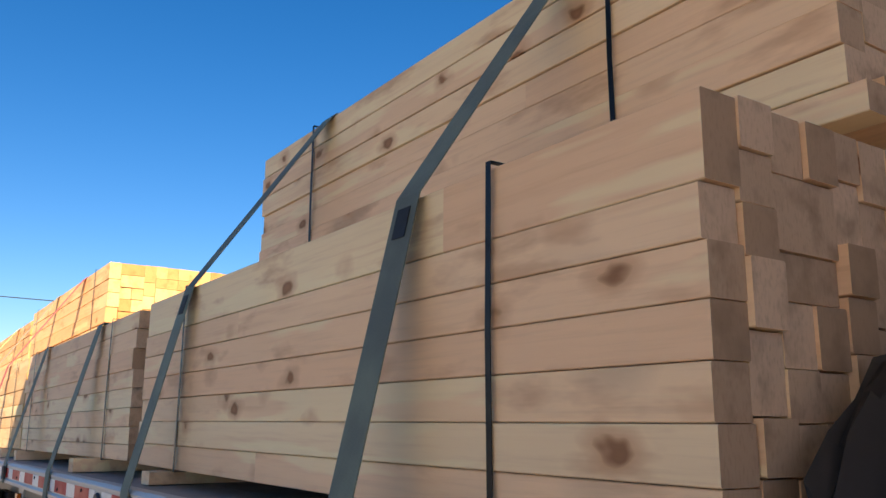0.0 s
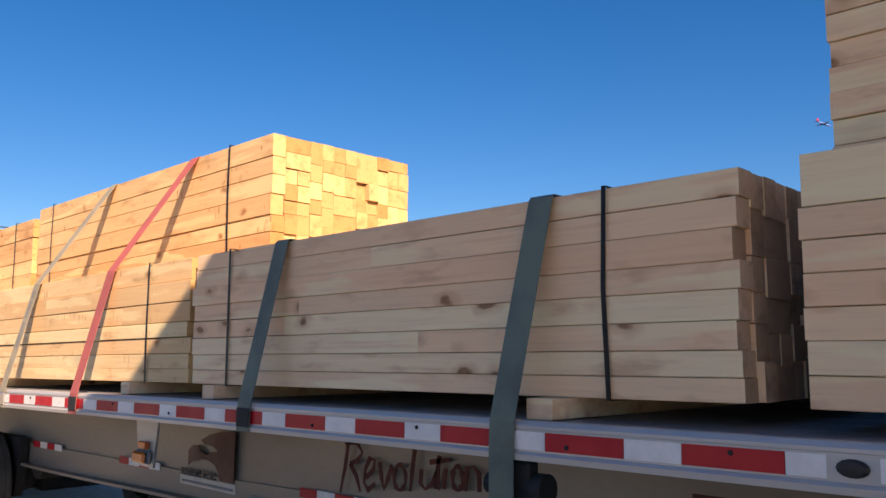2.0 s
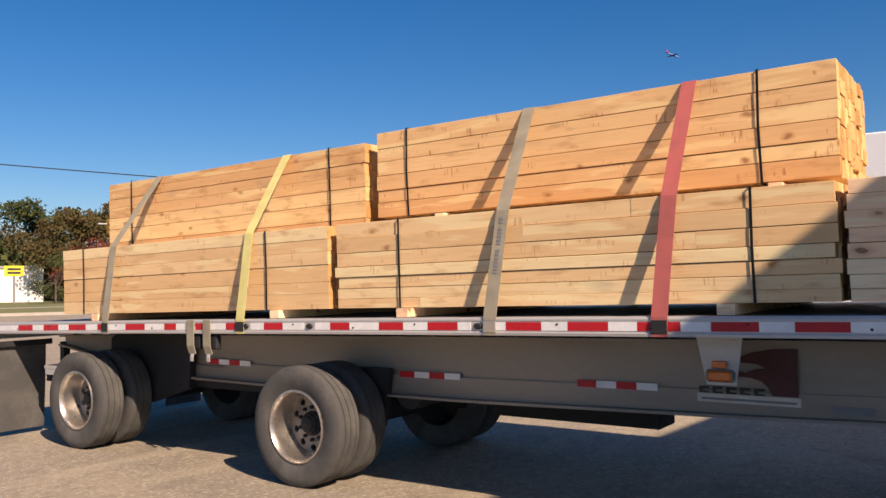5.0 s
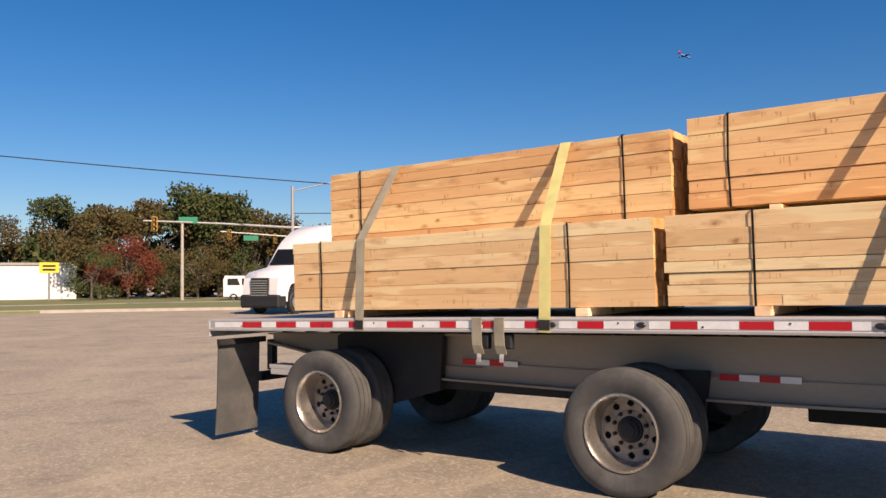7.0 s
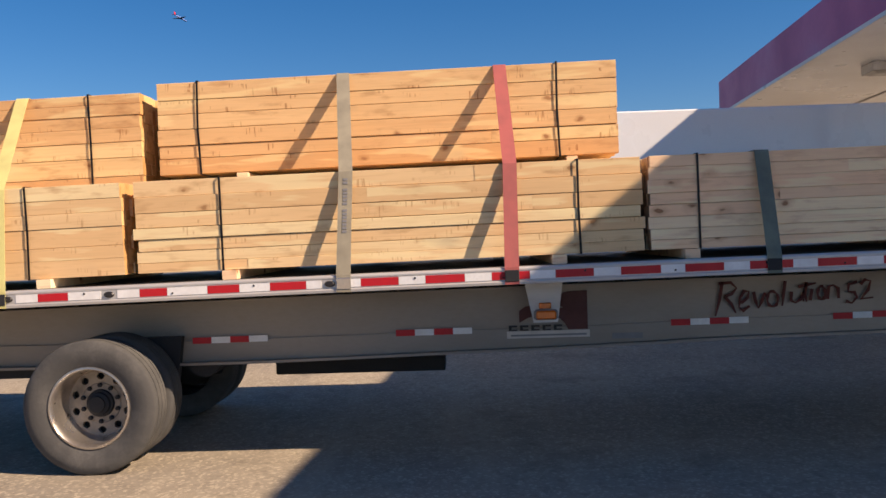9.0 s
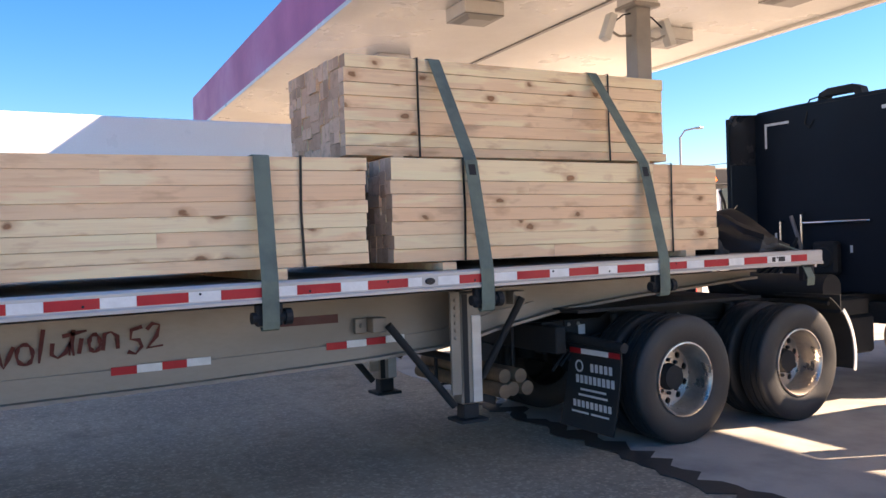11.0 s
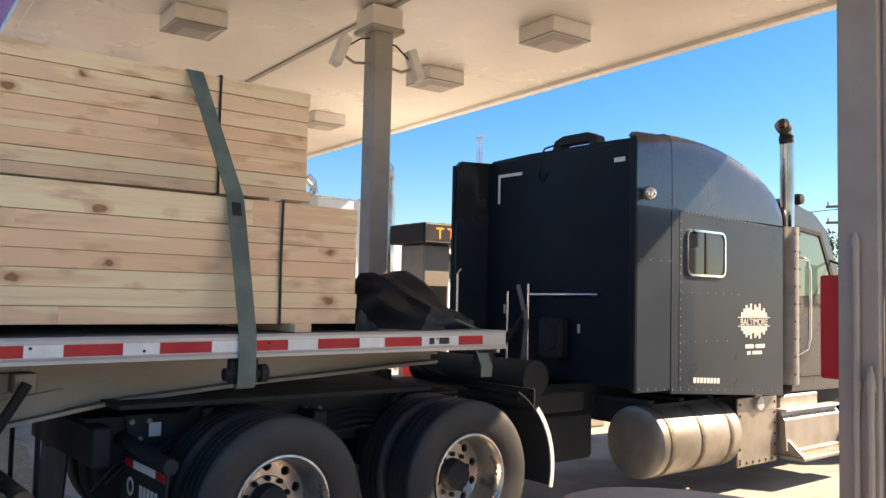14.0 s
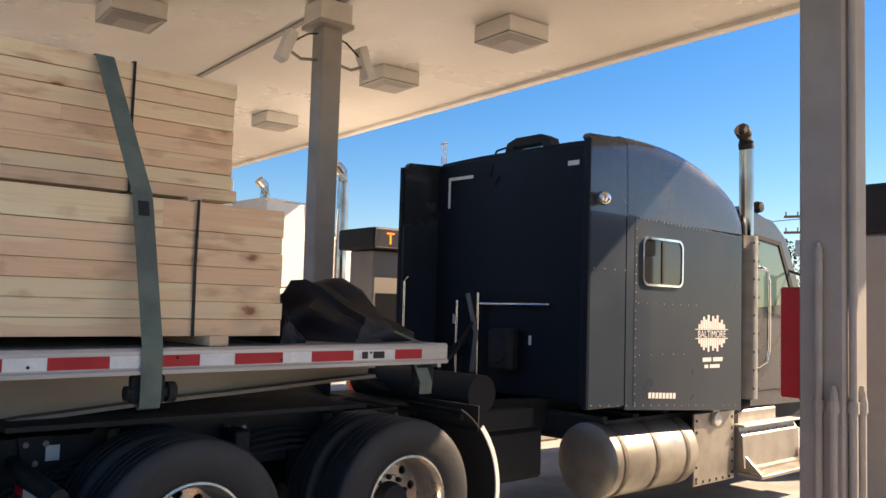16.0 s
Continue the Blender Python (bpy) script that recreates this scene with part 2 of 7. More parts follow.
RUBBER = surface("tyre rubber", (0.021, 0.022, 0.0245), 0.56, worn=(0.038, 0.038, 0.039), scale=6, amount=0.8, fine=45, bump=0.3, spec=0.6)
RUBBER_DUST = surface("dusty tyre rubber", (0.076, 0.076, 0.075), 0.9, worn=(0.138, 0.135, 0.128), scale=4, amount=0.8, fine=45, bump=0.3, spec=0.2)
RIM = surface("polished wheel alloy", (0.62, 0.58, 0.53), 0.32, 0.9, worn=(0.28, 0.25, 0.22), scale=7, amount=0.7)
CHROME = surface("chrome", (0.75, 0.75, 0.76), 0.12, 1.0, scale=10, amount=0.2, bump=0)
RED = surface("red reflective tape", (0.52, 0.008, 0.016), 0.5, worn=(0.40, 0.012, 0.018), scale=8, amount=0.6, bump=0.05)
WHITE_TAPE = surface("white reflective tape", (0.84, 0.85, 0.85), 0.35, worn=(0.62, 0.61, 0.6), scale=8, amount=0.6, bump=0.05)
BRUSHED = surface("maroon brush paint", (0.12, 0.022, 0.018), 0.7, worn=(0.06, 0.014, 0.012), scale=14, amount=0.9, bump=0.05)
POST_WOOD = surface("weathered post wood", (0.24, 0.17, 0.11), 0.9, worn=(0.12, 0.085, 0.06), scale=5, amount=0.9, fine=40, bump=0.5, stretch=(1, 0.15, 1))
MAROON = surface("maroon decal", (0.085, 0.018, 0.016), 0.5, scale=9, bump=0.03)
CREAM = surface("cream decal", (0.62, 0.58, 0.52), 0.5, scale=9, bump=0.03)
INK = surface("black lettering", (0.02, 0.018, 0.02), 0.5, scale=9, bump=0)
AMBER = surface("amber lamp lens", (0.75, 0.17, 0.02), 0.2, scale=9, bump=0, coat=0.6)
WHITE_INK = surface("white lettering", (0.72, 0.72, 0.72), 0.5, scale=12, amount=0.4, bump=0)
# broad paler patches are dust and blurred reflections, both put into the colour
SLATE = surface("slate metallic paint", (0.024, 0.036, 0.056), 0.34, 0.1, spec=0.2, worn=(0.040, 0.054, 0.076), scale=1.3, amount=0.7, fine=140, bump=0.015, coat=0.14)
CAB_PAINT = surface("blue grey metallic paint", (0.036, 0.043, 0.058), 0.26, 0.2, worn=(0.055, 0.06, 0.07), scale=2, amount=0.5, fine=140, bump=0.02, coat=0.4)
NAVY = surface("navy black fairing", (0.011, 0.016, 0.025), 0.5, spec=0.15, worn=(0.016, 0.018, 0.025), scale=2, bump=0.05)
STEP_ALU = surface("dull step aluminium", (0.36, 0.33, 0.29), 0.42, 0.6, worn=(0.22, 0.19, 0.16), scale=4, amount=0.8)
GLASS = glassy("dark window glass", (0.02, 0.022, 0.024))
GREENGLASS = glassy("greenish window glass", (0.10, 0.17, 0.16))
WHITE_PAINT = surface("white truck paint", (0.80, 0.80, 0.80), 0.3, worn=(0.68, 0.67, 0.65), scale=1.2, amount=0.4, bump=0.02, coat=0.4)
COOL_WHITE = surface("cool white trailer skin", (0.88, 0.90, 0.92), 0.3, worn=(0.82, 0.85, 0.88), scale=1.2, amount=0.4, bump=0.02, coat=0.8)
SIGNAL = surface("signal housing paint", (0.42, 0.24, 0.035), 0.5, scale=5, bump=0)
TAR = surface("dark tar seam", (0.028, 0.027, 0.027), 0.7, worn=(0.07, 0.065, 0.06), scale=7, amount=0.8, fine=30, bump=0.4)
GREY_PAINT = surface("grey column paint", (0.34, 0.315, 0.29), 0.55, worn=(0.24, 0.22, 0.2), scale=2.5, amount=0.7, fine=70)
SOFFIT = surface("cream soffit panels", (0.69, 0.665, 0.61), 0.32, worn=(0.58, 0.545, 0.485), scale=0.5, amount=0.7, fine=12, bump=0.03)
PURPLE = surface("purple fascia", (0.42, 0.075, 0.205), 0.45, worn=(0.24, 0.08, 0.21), scale=0.7, amount=0.6, fine=10, bump=0.02)
LAMP_BOX = surface("white lamp housing", (0.72, 0.70, 0.66), 0.5, worn=(0.55, 0.51, 0.46), scale=3)
LENS = glassy("lamp lens", (0.22, 0.20, 0.17), 0.35)
YELLOW = surface("yellow safety paint", (0.72, 0.60, 0.06), 0.6, worn=(0.5, 0.42, 0.10), scale=5, amount=0.7)
BIN = surface("beige plastic", (0.40, 0.37, 0.33), 0.55, worn=(0.28, 0.25, 0.22), scale=3, amount=0.6)
REDBOX = surface("red enamel", (0.62, 0.03, 0.035), 0.4, scale=3, amount=0.5)
LED = glow("orange led", (1.0, 0.12, 0.006), 1.6)
# chrome mottled in patches towards dark brown
STACK_CHROME = surface("dark-mottled chrome", (0.52, 0.50, 0.49), 0.14, 1.0, worn=(0.20, 0.17, 0.15), scale=5, amount=0.8, bump=0)
OLIVE = webbing("olive webbing", (0.16, 0.205, 0.165), (0.09, 0.115, 0.105))
GREYWEB = webbing("grey webbing", (0.33, 0.30, 0.22), (0.22, 0.20, 0.15))
YELLOWEB = webbing("yellow webbing", (0.66, 0.62, 0.24), (0.54, 0.49, 0.19))
REDWEB = webbing("red webbing", (0.44, 0.11, 0.10), (0.33, 0.09, 0.085))
BAND = surface("black steel band", (0.012, 0.012, 0.014), 0.4, 0.5, scale=20)
LEAF_DARK = foliage("oak leaves", (0.035, 0.058, 0.018), (0.085, 0.09, 0.03))
LEAF_RUST = foliage("autumn leaves", (0.105, 0.062, 0.024), (0.06, 0.068, 0.022))
LEAF_RED = foliage("red leaves", (0.17, 0.03, 0.02), (0.10, 0.04, 0.02))
BARK = surface("bark", (0.13, 0.10, 0.075), 0.95, scale=5, fine=30, bump=0.6)
# distance haze on the far tower is mixed into these two paints
HAZY_RED = surface("red paint greyed by haze", (0.42, 0.27, 0.27), 0.6, scale=3, bump=0)
HAZY_WHITE = surface("white paint greyed by haze", (0.55, 0.56, 0.58), 0.6, scale=3, bump=0)
POLE = surface("galvanised pole", (0.42, 0.42, 0.42), 0.5, 0.6, scale=4)
POLE_WOOD = surface("creosoted pole", (0.17, 0.13, 0.10), 0.9, scale=4, bump=0.4)
GREENSIGN = surface("green sign", (0.02, 0.22, 0.12), 0.5, scale=5, bump=0)
YELLOWSIGN = surface("yellow sign", (0.85, 0.68, 0.03), 0.5, scale=5, bump=0)
GREYVINYL = surface("grey vinyl", (0.22, 0.22, 0.23), 0.6, scale=5)


# ---- building helpers ----
def part(name, bm, material, parent=None, label="", smooth=False, at=None, recalc=True):
    """Links a bmesh as one mesh object under a thing or a part."""
    if recalc:
        bmesh.ops.recalc_face_normals(bm, faces=bm.faces)
    me = bpy.data.meshes.new(name)
    bm.to_mesh(me)
    bm.free()
    me.materials.append(material)
    if smooth:
        for p in me.polygons:
            p.use_smooth = True
        me.set_sharp_from_angle(angle=radians(38))
    ob = new(name, me)
    if parent is not None:
        ob.parent = parent
    if at is not None:
        ob.matrix_basis = at
    if label:
        tagged(ob, label)
    return ob


def thing(name, label, category, at=None, group="", kind=""):
    return_ob = new(name)
    return_ob.empty_display_size = 0.2
    if at is not None:
        return_ob.matrix_basis = at
    return tagged(return_ob, label, category, group, kind)


def box(bm, x0, x1, y0, y1, z0, z1, bevel=0.0, m=None):
    vs = [bm.verts.new((x, y, z)) for x in (x0, x1) for y in (y0, y1) for z in (z0, z1)]
    fs = [bm.faces.new([vs[i] for i in q]) for q in ((0, 1, 3, 2), (4, 6, 7, 5), (0, 4, 5, 1), (2, 3, 7, 6), (0, 2, 6, 4), (1, 5, 7, 3))]
    if bevel:
        es = list({e for f in fs for e in f.edges})
        r = bmesh.ops.bevel(bm, geom=es, offset=bevel, segments=1, affect="EDGES", profile=0.5)
        vs = list({v for f in r["faces"] for v in f.verts} | {v for v in vs if v.is_valid})
    if m is not None:
        bmesh.ops.transform(bm, matrix=m, verts=vs)
    return vs


def frame_of(d):
    d = Vector(d).normalized()
    u = d.cross(Vector((0, 0, 1)) if abs(d.z) < 0.9 else Vector((1, 0, 0))).normalized()
    return u, d.cross(u).normalized()


def tube(bm, pts, r, seg=10, cap=True, r1=None):
    """A round tube along points, the radius going from r to r1."""
    pts = [Vector(p) for p in pts]
    rings, n = [], len(pts)
    u0 = None
    for i, p in enumerate(pts):
        d = (pts[min(i + 1, n - 1)] - pts[max(i - 1, 0)]).normalized()
        u, v = frame_of(d)
        if u0 is not None and u.dot(u0) < 0:
            u, v = -u, -v
        u0 = u
        rr = r + ((r1 if r1 is not None else r) - r) * i / max(n - 1, 1)
        rings.append([bm.verts.new(p + rr * (math.cos(a) * u + math.sin(a) * v)) for a in (2 * math.pi * k / seg for k in range(seg))])
    for a, b in zip(rings, rings[1:]):
        for k in range(seg):
            bm.faces.new((a[k], a[(k + 1) % seg], b[(k + 1) % seg], b[k]))
    if cap:
        bm.faces.new(rings[0]), bm.faces.new(rings[-1])
    return rings


def lathe(bm, profile, seg=40, m=None):
    """Turns (radius, x) pairs round the x axis."""
    rings = []
    for r, x in profile:
        rings.append([bm.verts.new((x, r * math.cos(a), r * math.sin(a))) for a in (2 * math.pi * k / seg for k in range(seg))])
    for a, b in zip(rings, rings[1:]):
        for k in range(seg):
            bm.faces.new((a[k], a[(k + 1) % seg], b[(k + 1) % seg], b[k]))
    vs = [v for r in rings for v in r]
    if m is not None:
        bmesh.ops.transform(bm, matrix=m, verts=vs)
    return rings


def prism(bm, poly, axis, a, b):
    """A polygon of two coordinates, pushed along an axis from a to b."""
    def at3(p, w):
        return {"x": (w, p[0], p[1]), "y": (p[0], w, p[1]), "z": (p[0], p[1], w)}[axis]
    lo, hi = [bm.verts.new(at3(p, a)) for p in poly], [bm.verts.new(at3(p, b)) for p in poly]
    n = len(poly)
    for k in range(n):
        bm.faces.new((lo[k], lo[(k + 1) % n], hi[(k + 1) % n], hi[k]))
    bm.faces.new(lo), bm.faces.new(hi)
    return lo + hi


def ribbon(bm, pts, width, thick, along=(0, 1, 0)):
    """A flat strap through points; its width lies along the given direction."""
    pts, w = [Vector(p) for p in pts], Vector(along) * width / 2
    n, rows = len(pts), []
    for i, p in enumerate(pts):
        d = (pts[min(i + 1, n - 1)] - pts[max(i - 1, 0)]).normalized()
        nn = d.cross(Vector(along)).normalized() * thick / 2
        rows.append([bm.verts.new(p + q) for q in (w + nn, w - nn, -w - nn, -w + nn)])
    for a, b in zip(rows, rows[1:]):
        for k in range(4):
            bm.faces.new((a[k], a[(k + 1) % 4], b[(k + 1) % 4], b[k]))
    bm.faces.new(rows[0]), bm.faces.new(rows[-1])


def letters(text, size, m, material, parent, name="lettering", label="", depth=0.0008):
    cu = bpy.data.curves.new(name, "FONT")
    cu.body, cu.size, cu.align_x, cu.extrude = text, size, "CENTER", depth
    tmp = new("tmp", cu)
    me = bpy.data.meshes.new_from_object(tmp.evaluated_get(bpy.context.evaluated_depsgraph_get()))
    bpy.data.objects.remove(tmp)
    me.name = name
    me.materials.clear()
    me.materials.append(material)
    ob = new(name, me)
    ob.parent, ob.matrix_basis = parent, m
    if label:
        tagged(ob, label)
    return ob


# ---- ground ----
def ground_sheet():
    bm = bmesh.new()
    bmesh.ops.create_grid(bm, x_segments=40, y_segments=40, size=400)
    return tagged(part("ground", bm, ASPHALT), "weathered brown-grey asphalt lot with pale grit and cracks", "ground", kind="structure")


ground_sheet()


def rough_outline(pts, step, jitter, rng):
    out = []
    for (xa, ya), (xb, yb) in zip(pts, pts[1:] + pts[:1]):
        n = max(1, int(math.hypot(xb - xa, yb - ya) / step))
        for k in range(n):
            f = k / n
            out.append((xa + (xb - xa) * f + rng.uniform(-jitter, jitter), ya + (yb - ya) * f + rng.uniform(-jitter, jitter)))
    return out


rng = random.Random(4)
bm = bmesh.new()
prism(bm, rough_outline([(-9, -9.5), (19, -10.5), (19, 0.46), (6, 1.87), (-9, 3.49)], 0.25, 0.05, rng), "z", -0.05, 0.006)
tagged(part("pavement", bm, CONCRETE), "worn concrete slab under the fuel canopy with ragged edge", "pavement", kind="structure")

rng = random.Random(8)
line = [(-4.0 + 0.12 * k, 2.519 + -0.108 * (-4.0 + 0.12 * k) + rng.uniform(-0.05, 0.05)) for k in range(80)]
bm = bmesh.new()
prism(bm, [(x, y + abs(rng.gauss(0.10, 0.05))) for x, y in line] + [(x, y - abs(rng.gauss(0.13, 0.07))) for x, y in reversed(line)], "z", -0.04, 0.0095)
tagged(part("tar_seam", bm, TAR), "ragged dark tar seam between asphalt and slab", "pavement", kind="structure")

# ---- canopy ----
TILT_C = math.atan(-0.075)
CANOPY = Matrix.Translation((8.0, -1.58, 0)) @ Matrix.Rotation(TILT_C, 4, "Z")
C_HALF, C_W, C_E, C_LOW, C_TOP, C_S = 3.352, -14.0, 14.6, 5.06, 6.12, -4.02

canopy = thing("canopy", "fuel station canopy with cream soffit and purple fascia", "canopy", CANOPY)
bm = bmesh.new()
box(bm, C_W, C_E, C_S, C_HALF, C_LOW + 0.06, C_LOW + 0.12)
part("soffit", bm, SOFFIT, canopy, "cream metal soffit")
for s, e in ((-1, C_S), (1, C_HALF)):
    bm = bmesh.new()
    box(bm, C_W - 0.05, C_E + 0.05, min(e, e + s * 0.05), max(e, e + s * 0.05), C_LOW + 0.09, C_TOP)
    part("fascia", bm, PURPLE, canopy, "purple fascia band")
    bm = bmesh.new()
    box(bm, C_W - 0.06, C_E + 0.06, min(e - s * 0.08, e + s * 0.07), max(e - s * 0.08, e + s * 0.07), C_LOW, C_LOW + 0.085, 0.01)
    part("edge_trim", bm, SOFFIT, canopy)
for xa, xb in ((C_W - 0.05, C_W), (C_E, C_E + 0.05)):
    bm = bmesh.new()
    box(bm, xa, xb, C_S + 0.005, C_HALF - 0.005, C_LOW + 0.09, C_TOP)
    part("fascia", bm, PURPLE, canopy, "purple fascia band")
bm = bmesh.new()
box(bm, C_W, C_E, C_S, C_HALF, C_TOP - 0.12, C_TOP - 0.06)
part("roof_sheet", bm, ALU_DULL, canopy)
bm = bmesh.new()
box(bm, C_W, C_E, -0.22, -0.14, C_LOW + 0.035, C_LOW + 0.0585, 0.004)
part("seam_cover", bm, GREY_PAINT, canopy, "grey seam cover strip")


def canopy_lamp(x, y):
    t = thing("canopy_lamp", "square white canopy lamp box with recessed lens", "ceiling lamp", CANOPY @ Matrix.Translation((x, y, C_LOW + 0.057)), "canopy lamps")
    bm = bmesh.new()
    box(bm, -0.32, 0.32, -0.32, 0.32, -0.19, 0.0, 0.012)
    part("housing", bm, LAMP_BOX, t)
    bm = bmesh.new()
    a, b = 0.315, 0.27
    prism(bm, [(-a, -a), (a, -a), (a, a), (-a, a)], "z", -0.205, -0.192)
    part("rim", bm, LENS, t, "dull brown metal rim")
    bm = bmesh.new()
    lo = [bm.verts.new((x2, y2, -0.245)) for x2, y2 in ((-0.17, -0.17), (0.17, -0.17), (0.17, 0.17), (-0.17, 0.17))]
    hi = [bm.verts.new((x2, y2, -0.206)) for x2, y2 in ((-b, -b), (b, -b), (b, b), (-b, b))]
    bm.faces.new(lo)
    for k in range(4):
        bm.faces.new((lo[k], lo[(k + 1) % 4], hi[(k + 1) % 4], hi[k]))
    part("lens", bm, LENS, t, "dull glass lens, unlit")
    return t


for x, y in ((8.42, -0.02), (8.41, -3.81), (5.73, -3.57), (12.24, -4.16), (11.9, -0.3), (15.4, -0.55), (2.4, -3.2), (2.4, 0.4), (5.4, 0.2), (18.0, -4.5)):
    spot = CANOPY.inverted() @ Vector((x, y, 0))
    canopy_lamp(spot.x, spot.y)


def camera_box(t, base, way, tilt):
    """A boxy security camera on a bent arm."""
    bm = bmesh.new()
    b, w = Vector(base), Vector(way)
    tube(bm, [b, b + w * 0.2 + Vector((0, 0, -0.03)), b + w * 0.33 + Vector((0, 0, 0.03))], 0.018, 8)
    arm = part("camera_arm", bm, GREY_PAINT, t)
    bm = bmesh.new()
    m = Matrix.Translation(b + w * 0.38 + Vector((0, 0, 0.08))) @ w.to_track_quat("Y", "Z").to_matrix().to_4x4() @ Matrix.Rotation(tilt, 4, "X")
    box(bm, -0.07, 0.07, -0.19, 0.19, -0.06, 0.06, 0.012, m)
    part("camera_case", bm, LAMP_BOX, t, "white security camera case")
    bm = bmesh.new()
    tube(bm, [b + Vector((0, 0, 0.3)), b + w * 0.12 + Vector((0, 0, 0.27)), b + w * 0.22 + Vector((0, 0, 0.2)), b + w * 0.33 + Vector((0, 0, 0.12))], 0.011, 6)
    part("cable", bm, BLACK, t)


def canopy_column(x, y, cams, conduits):
    t = thing("canopy_column", "grey painted steel canopy column with boxed cap", "column", Matrix.Translation((x, y, 0)) @ Matrix.Rotation(TILT_C, 4, "Z"), "canopy columns")
    h = 0.125
    bm = bmesh.new()
    box(bm, -h, h, -h, h, 0.165, C_LOW - 0.25, 0.012)
    part("shaft", bm, GREY_PAINT, t)
    bm = bmesh.new()
    box(bm, -h - 0.075, h + 0.075, -h - 0.075, h + 0.075, C_LOW - 0.2, C_LOW + 0.03, 0.006)
    part("cap", bm, LAMP_BOX, t, "white boxed cap")
    bm = bmesh.new()
    box(bm, -h - 0.095, h + 0.095, -h - 0.095, h + 0.095, C_LOW - 0.255, C_LOW - 0.202, 0.006)
    part("cap_trim", bm, GREY_PAINT, t)
    if cams:
        camera_box(t, (0.0, 0.125, C_LOW - 0.62), (0, 1, 0), -1.2)
        camera_box(t, (0.0, -0.125, C_LOW - 0.62), (0, -1, 0), -1.2)
    for dx, dy, top in conduits:
        bm = bmesh.new()
        tube(bm, [(dx, dy, 0.18), (dx, dy, top)], 0.022, 10)
        tube(bm, [(dx, dy, min(top, 1.3) - 0.06), (dx, dy, min(top, 1.3))], 0.029, 10)
        tube(bm, [(dx, dy, top - 0.05), (dx, dy, top + 0.03)], 0.027, 10, r1=0.012)
        part("conduit", bm, GREY_PAINT, t, "grey electrical conduit")
    return t


canopy_column(6.71, -1.60, True, [])
canopy_column(0.86, -1.06, False, [(0.0, 0.15, 2.1), (-0.08, 0.15, 1.35), (-0.15, 0.08, 4.6), (-0.155, 0.0, 1.35)])


def island(x, y, w, l):
    bm = bmesh.new()
    box(bm, -w, w, -l, l, 0.0, 0.16, 0.03)
    ob = part("pump_island", bm, KERB, at=Matrix.Translation((x, y, 0.004)) @ Matrix.Rotation(TILT_C, 4, "Z"))
    tagged(ob, "raised concrete pump island with rounded kerb edge", "kerb", kind="structure")


island(6.9, -2.6, 0.55, 2.6)
island(0.75, -2.45, 0.55, 2.6)

# ---- the flatbed trailer ----
X0, X1, CX = 2.78, 5.37, 4.075


def rail_z(y):
    """Height of the rail's tape line along the cambered deck."""
    return 1.468 - 0.0038 * y - 0.0007 * y * y


def slope(y):
    return math.atan(-0.0038 - 0.0014 * y)


def strip_y(bm, section, y0, y1, step=0.5, zf=rail_z):
    """A closed (x, dz) section swept along the deck's camber."""
    n = max(1, round((y1 - y0) / step))
    rows = []
    for k in range(n + 1):
        y = y0 + (y1 - y0) * k / n
        rows.append([bm.verts.new((x, y, zf(y) + dz)) for x, dz in section])
    m = len(section)
    for a, b in zip(rows, rows[1:]):
        for k in range(m):
            bm.faces.new((a[k], a[(k + 1) % m], b[(k + 1) % m], b[k]))
    bm.faces.new(rows[0]), bm.faces.new(rows[-1])


trailer = thing("flatbed_trailer", "long aluminium flatbed trailer with red and white striped rail", "trailer")
LEN = 16.08
planks = 9
for k in range(planks):
    xa = X0 + 0.06 + (X1 - X0 - 0.12) * k / planks
    xb = X0 + 0.06 + (X1 - X0 - 0.12) * (k + 1) / planks - 0.004
    bm = bmesh.new()
    strip_y(bm, [(xa, -0.02), (xb, -0.02), (xb, 0.028), (xa, 0.028)], 0.03, LEN - 0.03)
    part("deck_plank", bm, DECK, trailer, "grimy aluminium deck plank")
for s, x in ((1, X0), (-1, X1)):
    bm = bmesh.new()
    prof = [(0.0, 0.018), (0.012, 0.032), (0.058, 0.032), (0.058, 0.02), (0.03, 0.02), (0.03, -0.06), (0.055, -0.082), (0.055, -0.09), (-0.006, -0.09), (-0.008, -0.072), (0.003, -0.062), (0.003, 0.006), (0.0, 0.008)]
    strip_y(bm, [(x + s * dx, dz) for dx, dz in prof], 0.0, LEN)
    part("side_rail", bm, ALU, trailer, "extruded aluminium side rail")
NOSE_STICKERS = [("data_sticker", 0.50, 0.58), ("data_sticker", 0.62, 0.66)]
bm = bmesh.new()
box(bm, X0 + 0.06, X1 - 0.06, -0.0, 0.028, rail_z(0) - 0.12, rail_z(0) + 0.03)
part("nose_rail", bm, ALU, trailer)
bm = bmesh.new()
box(bm, X0 - 0.004, X1 + 0.004, LEN + 0.001, LEN + 0.03, rail_z(LEN) - 0.155, rail_z(LEN) + 0.02, 0.005)
part("tail_rail", bm, ALU, trailer)

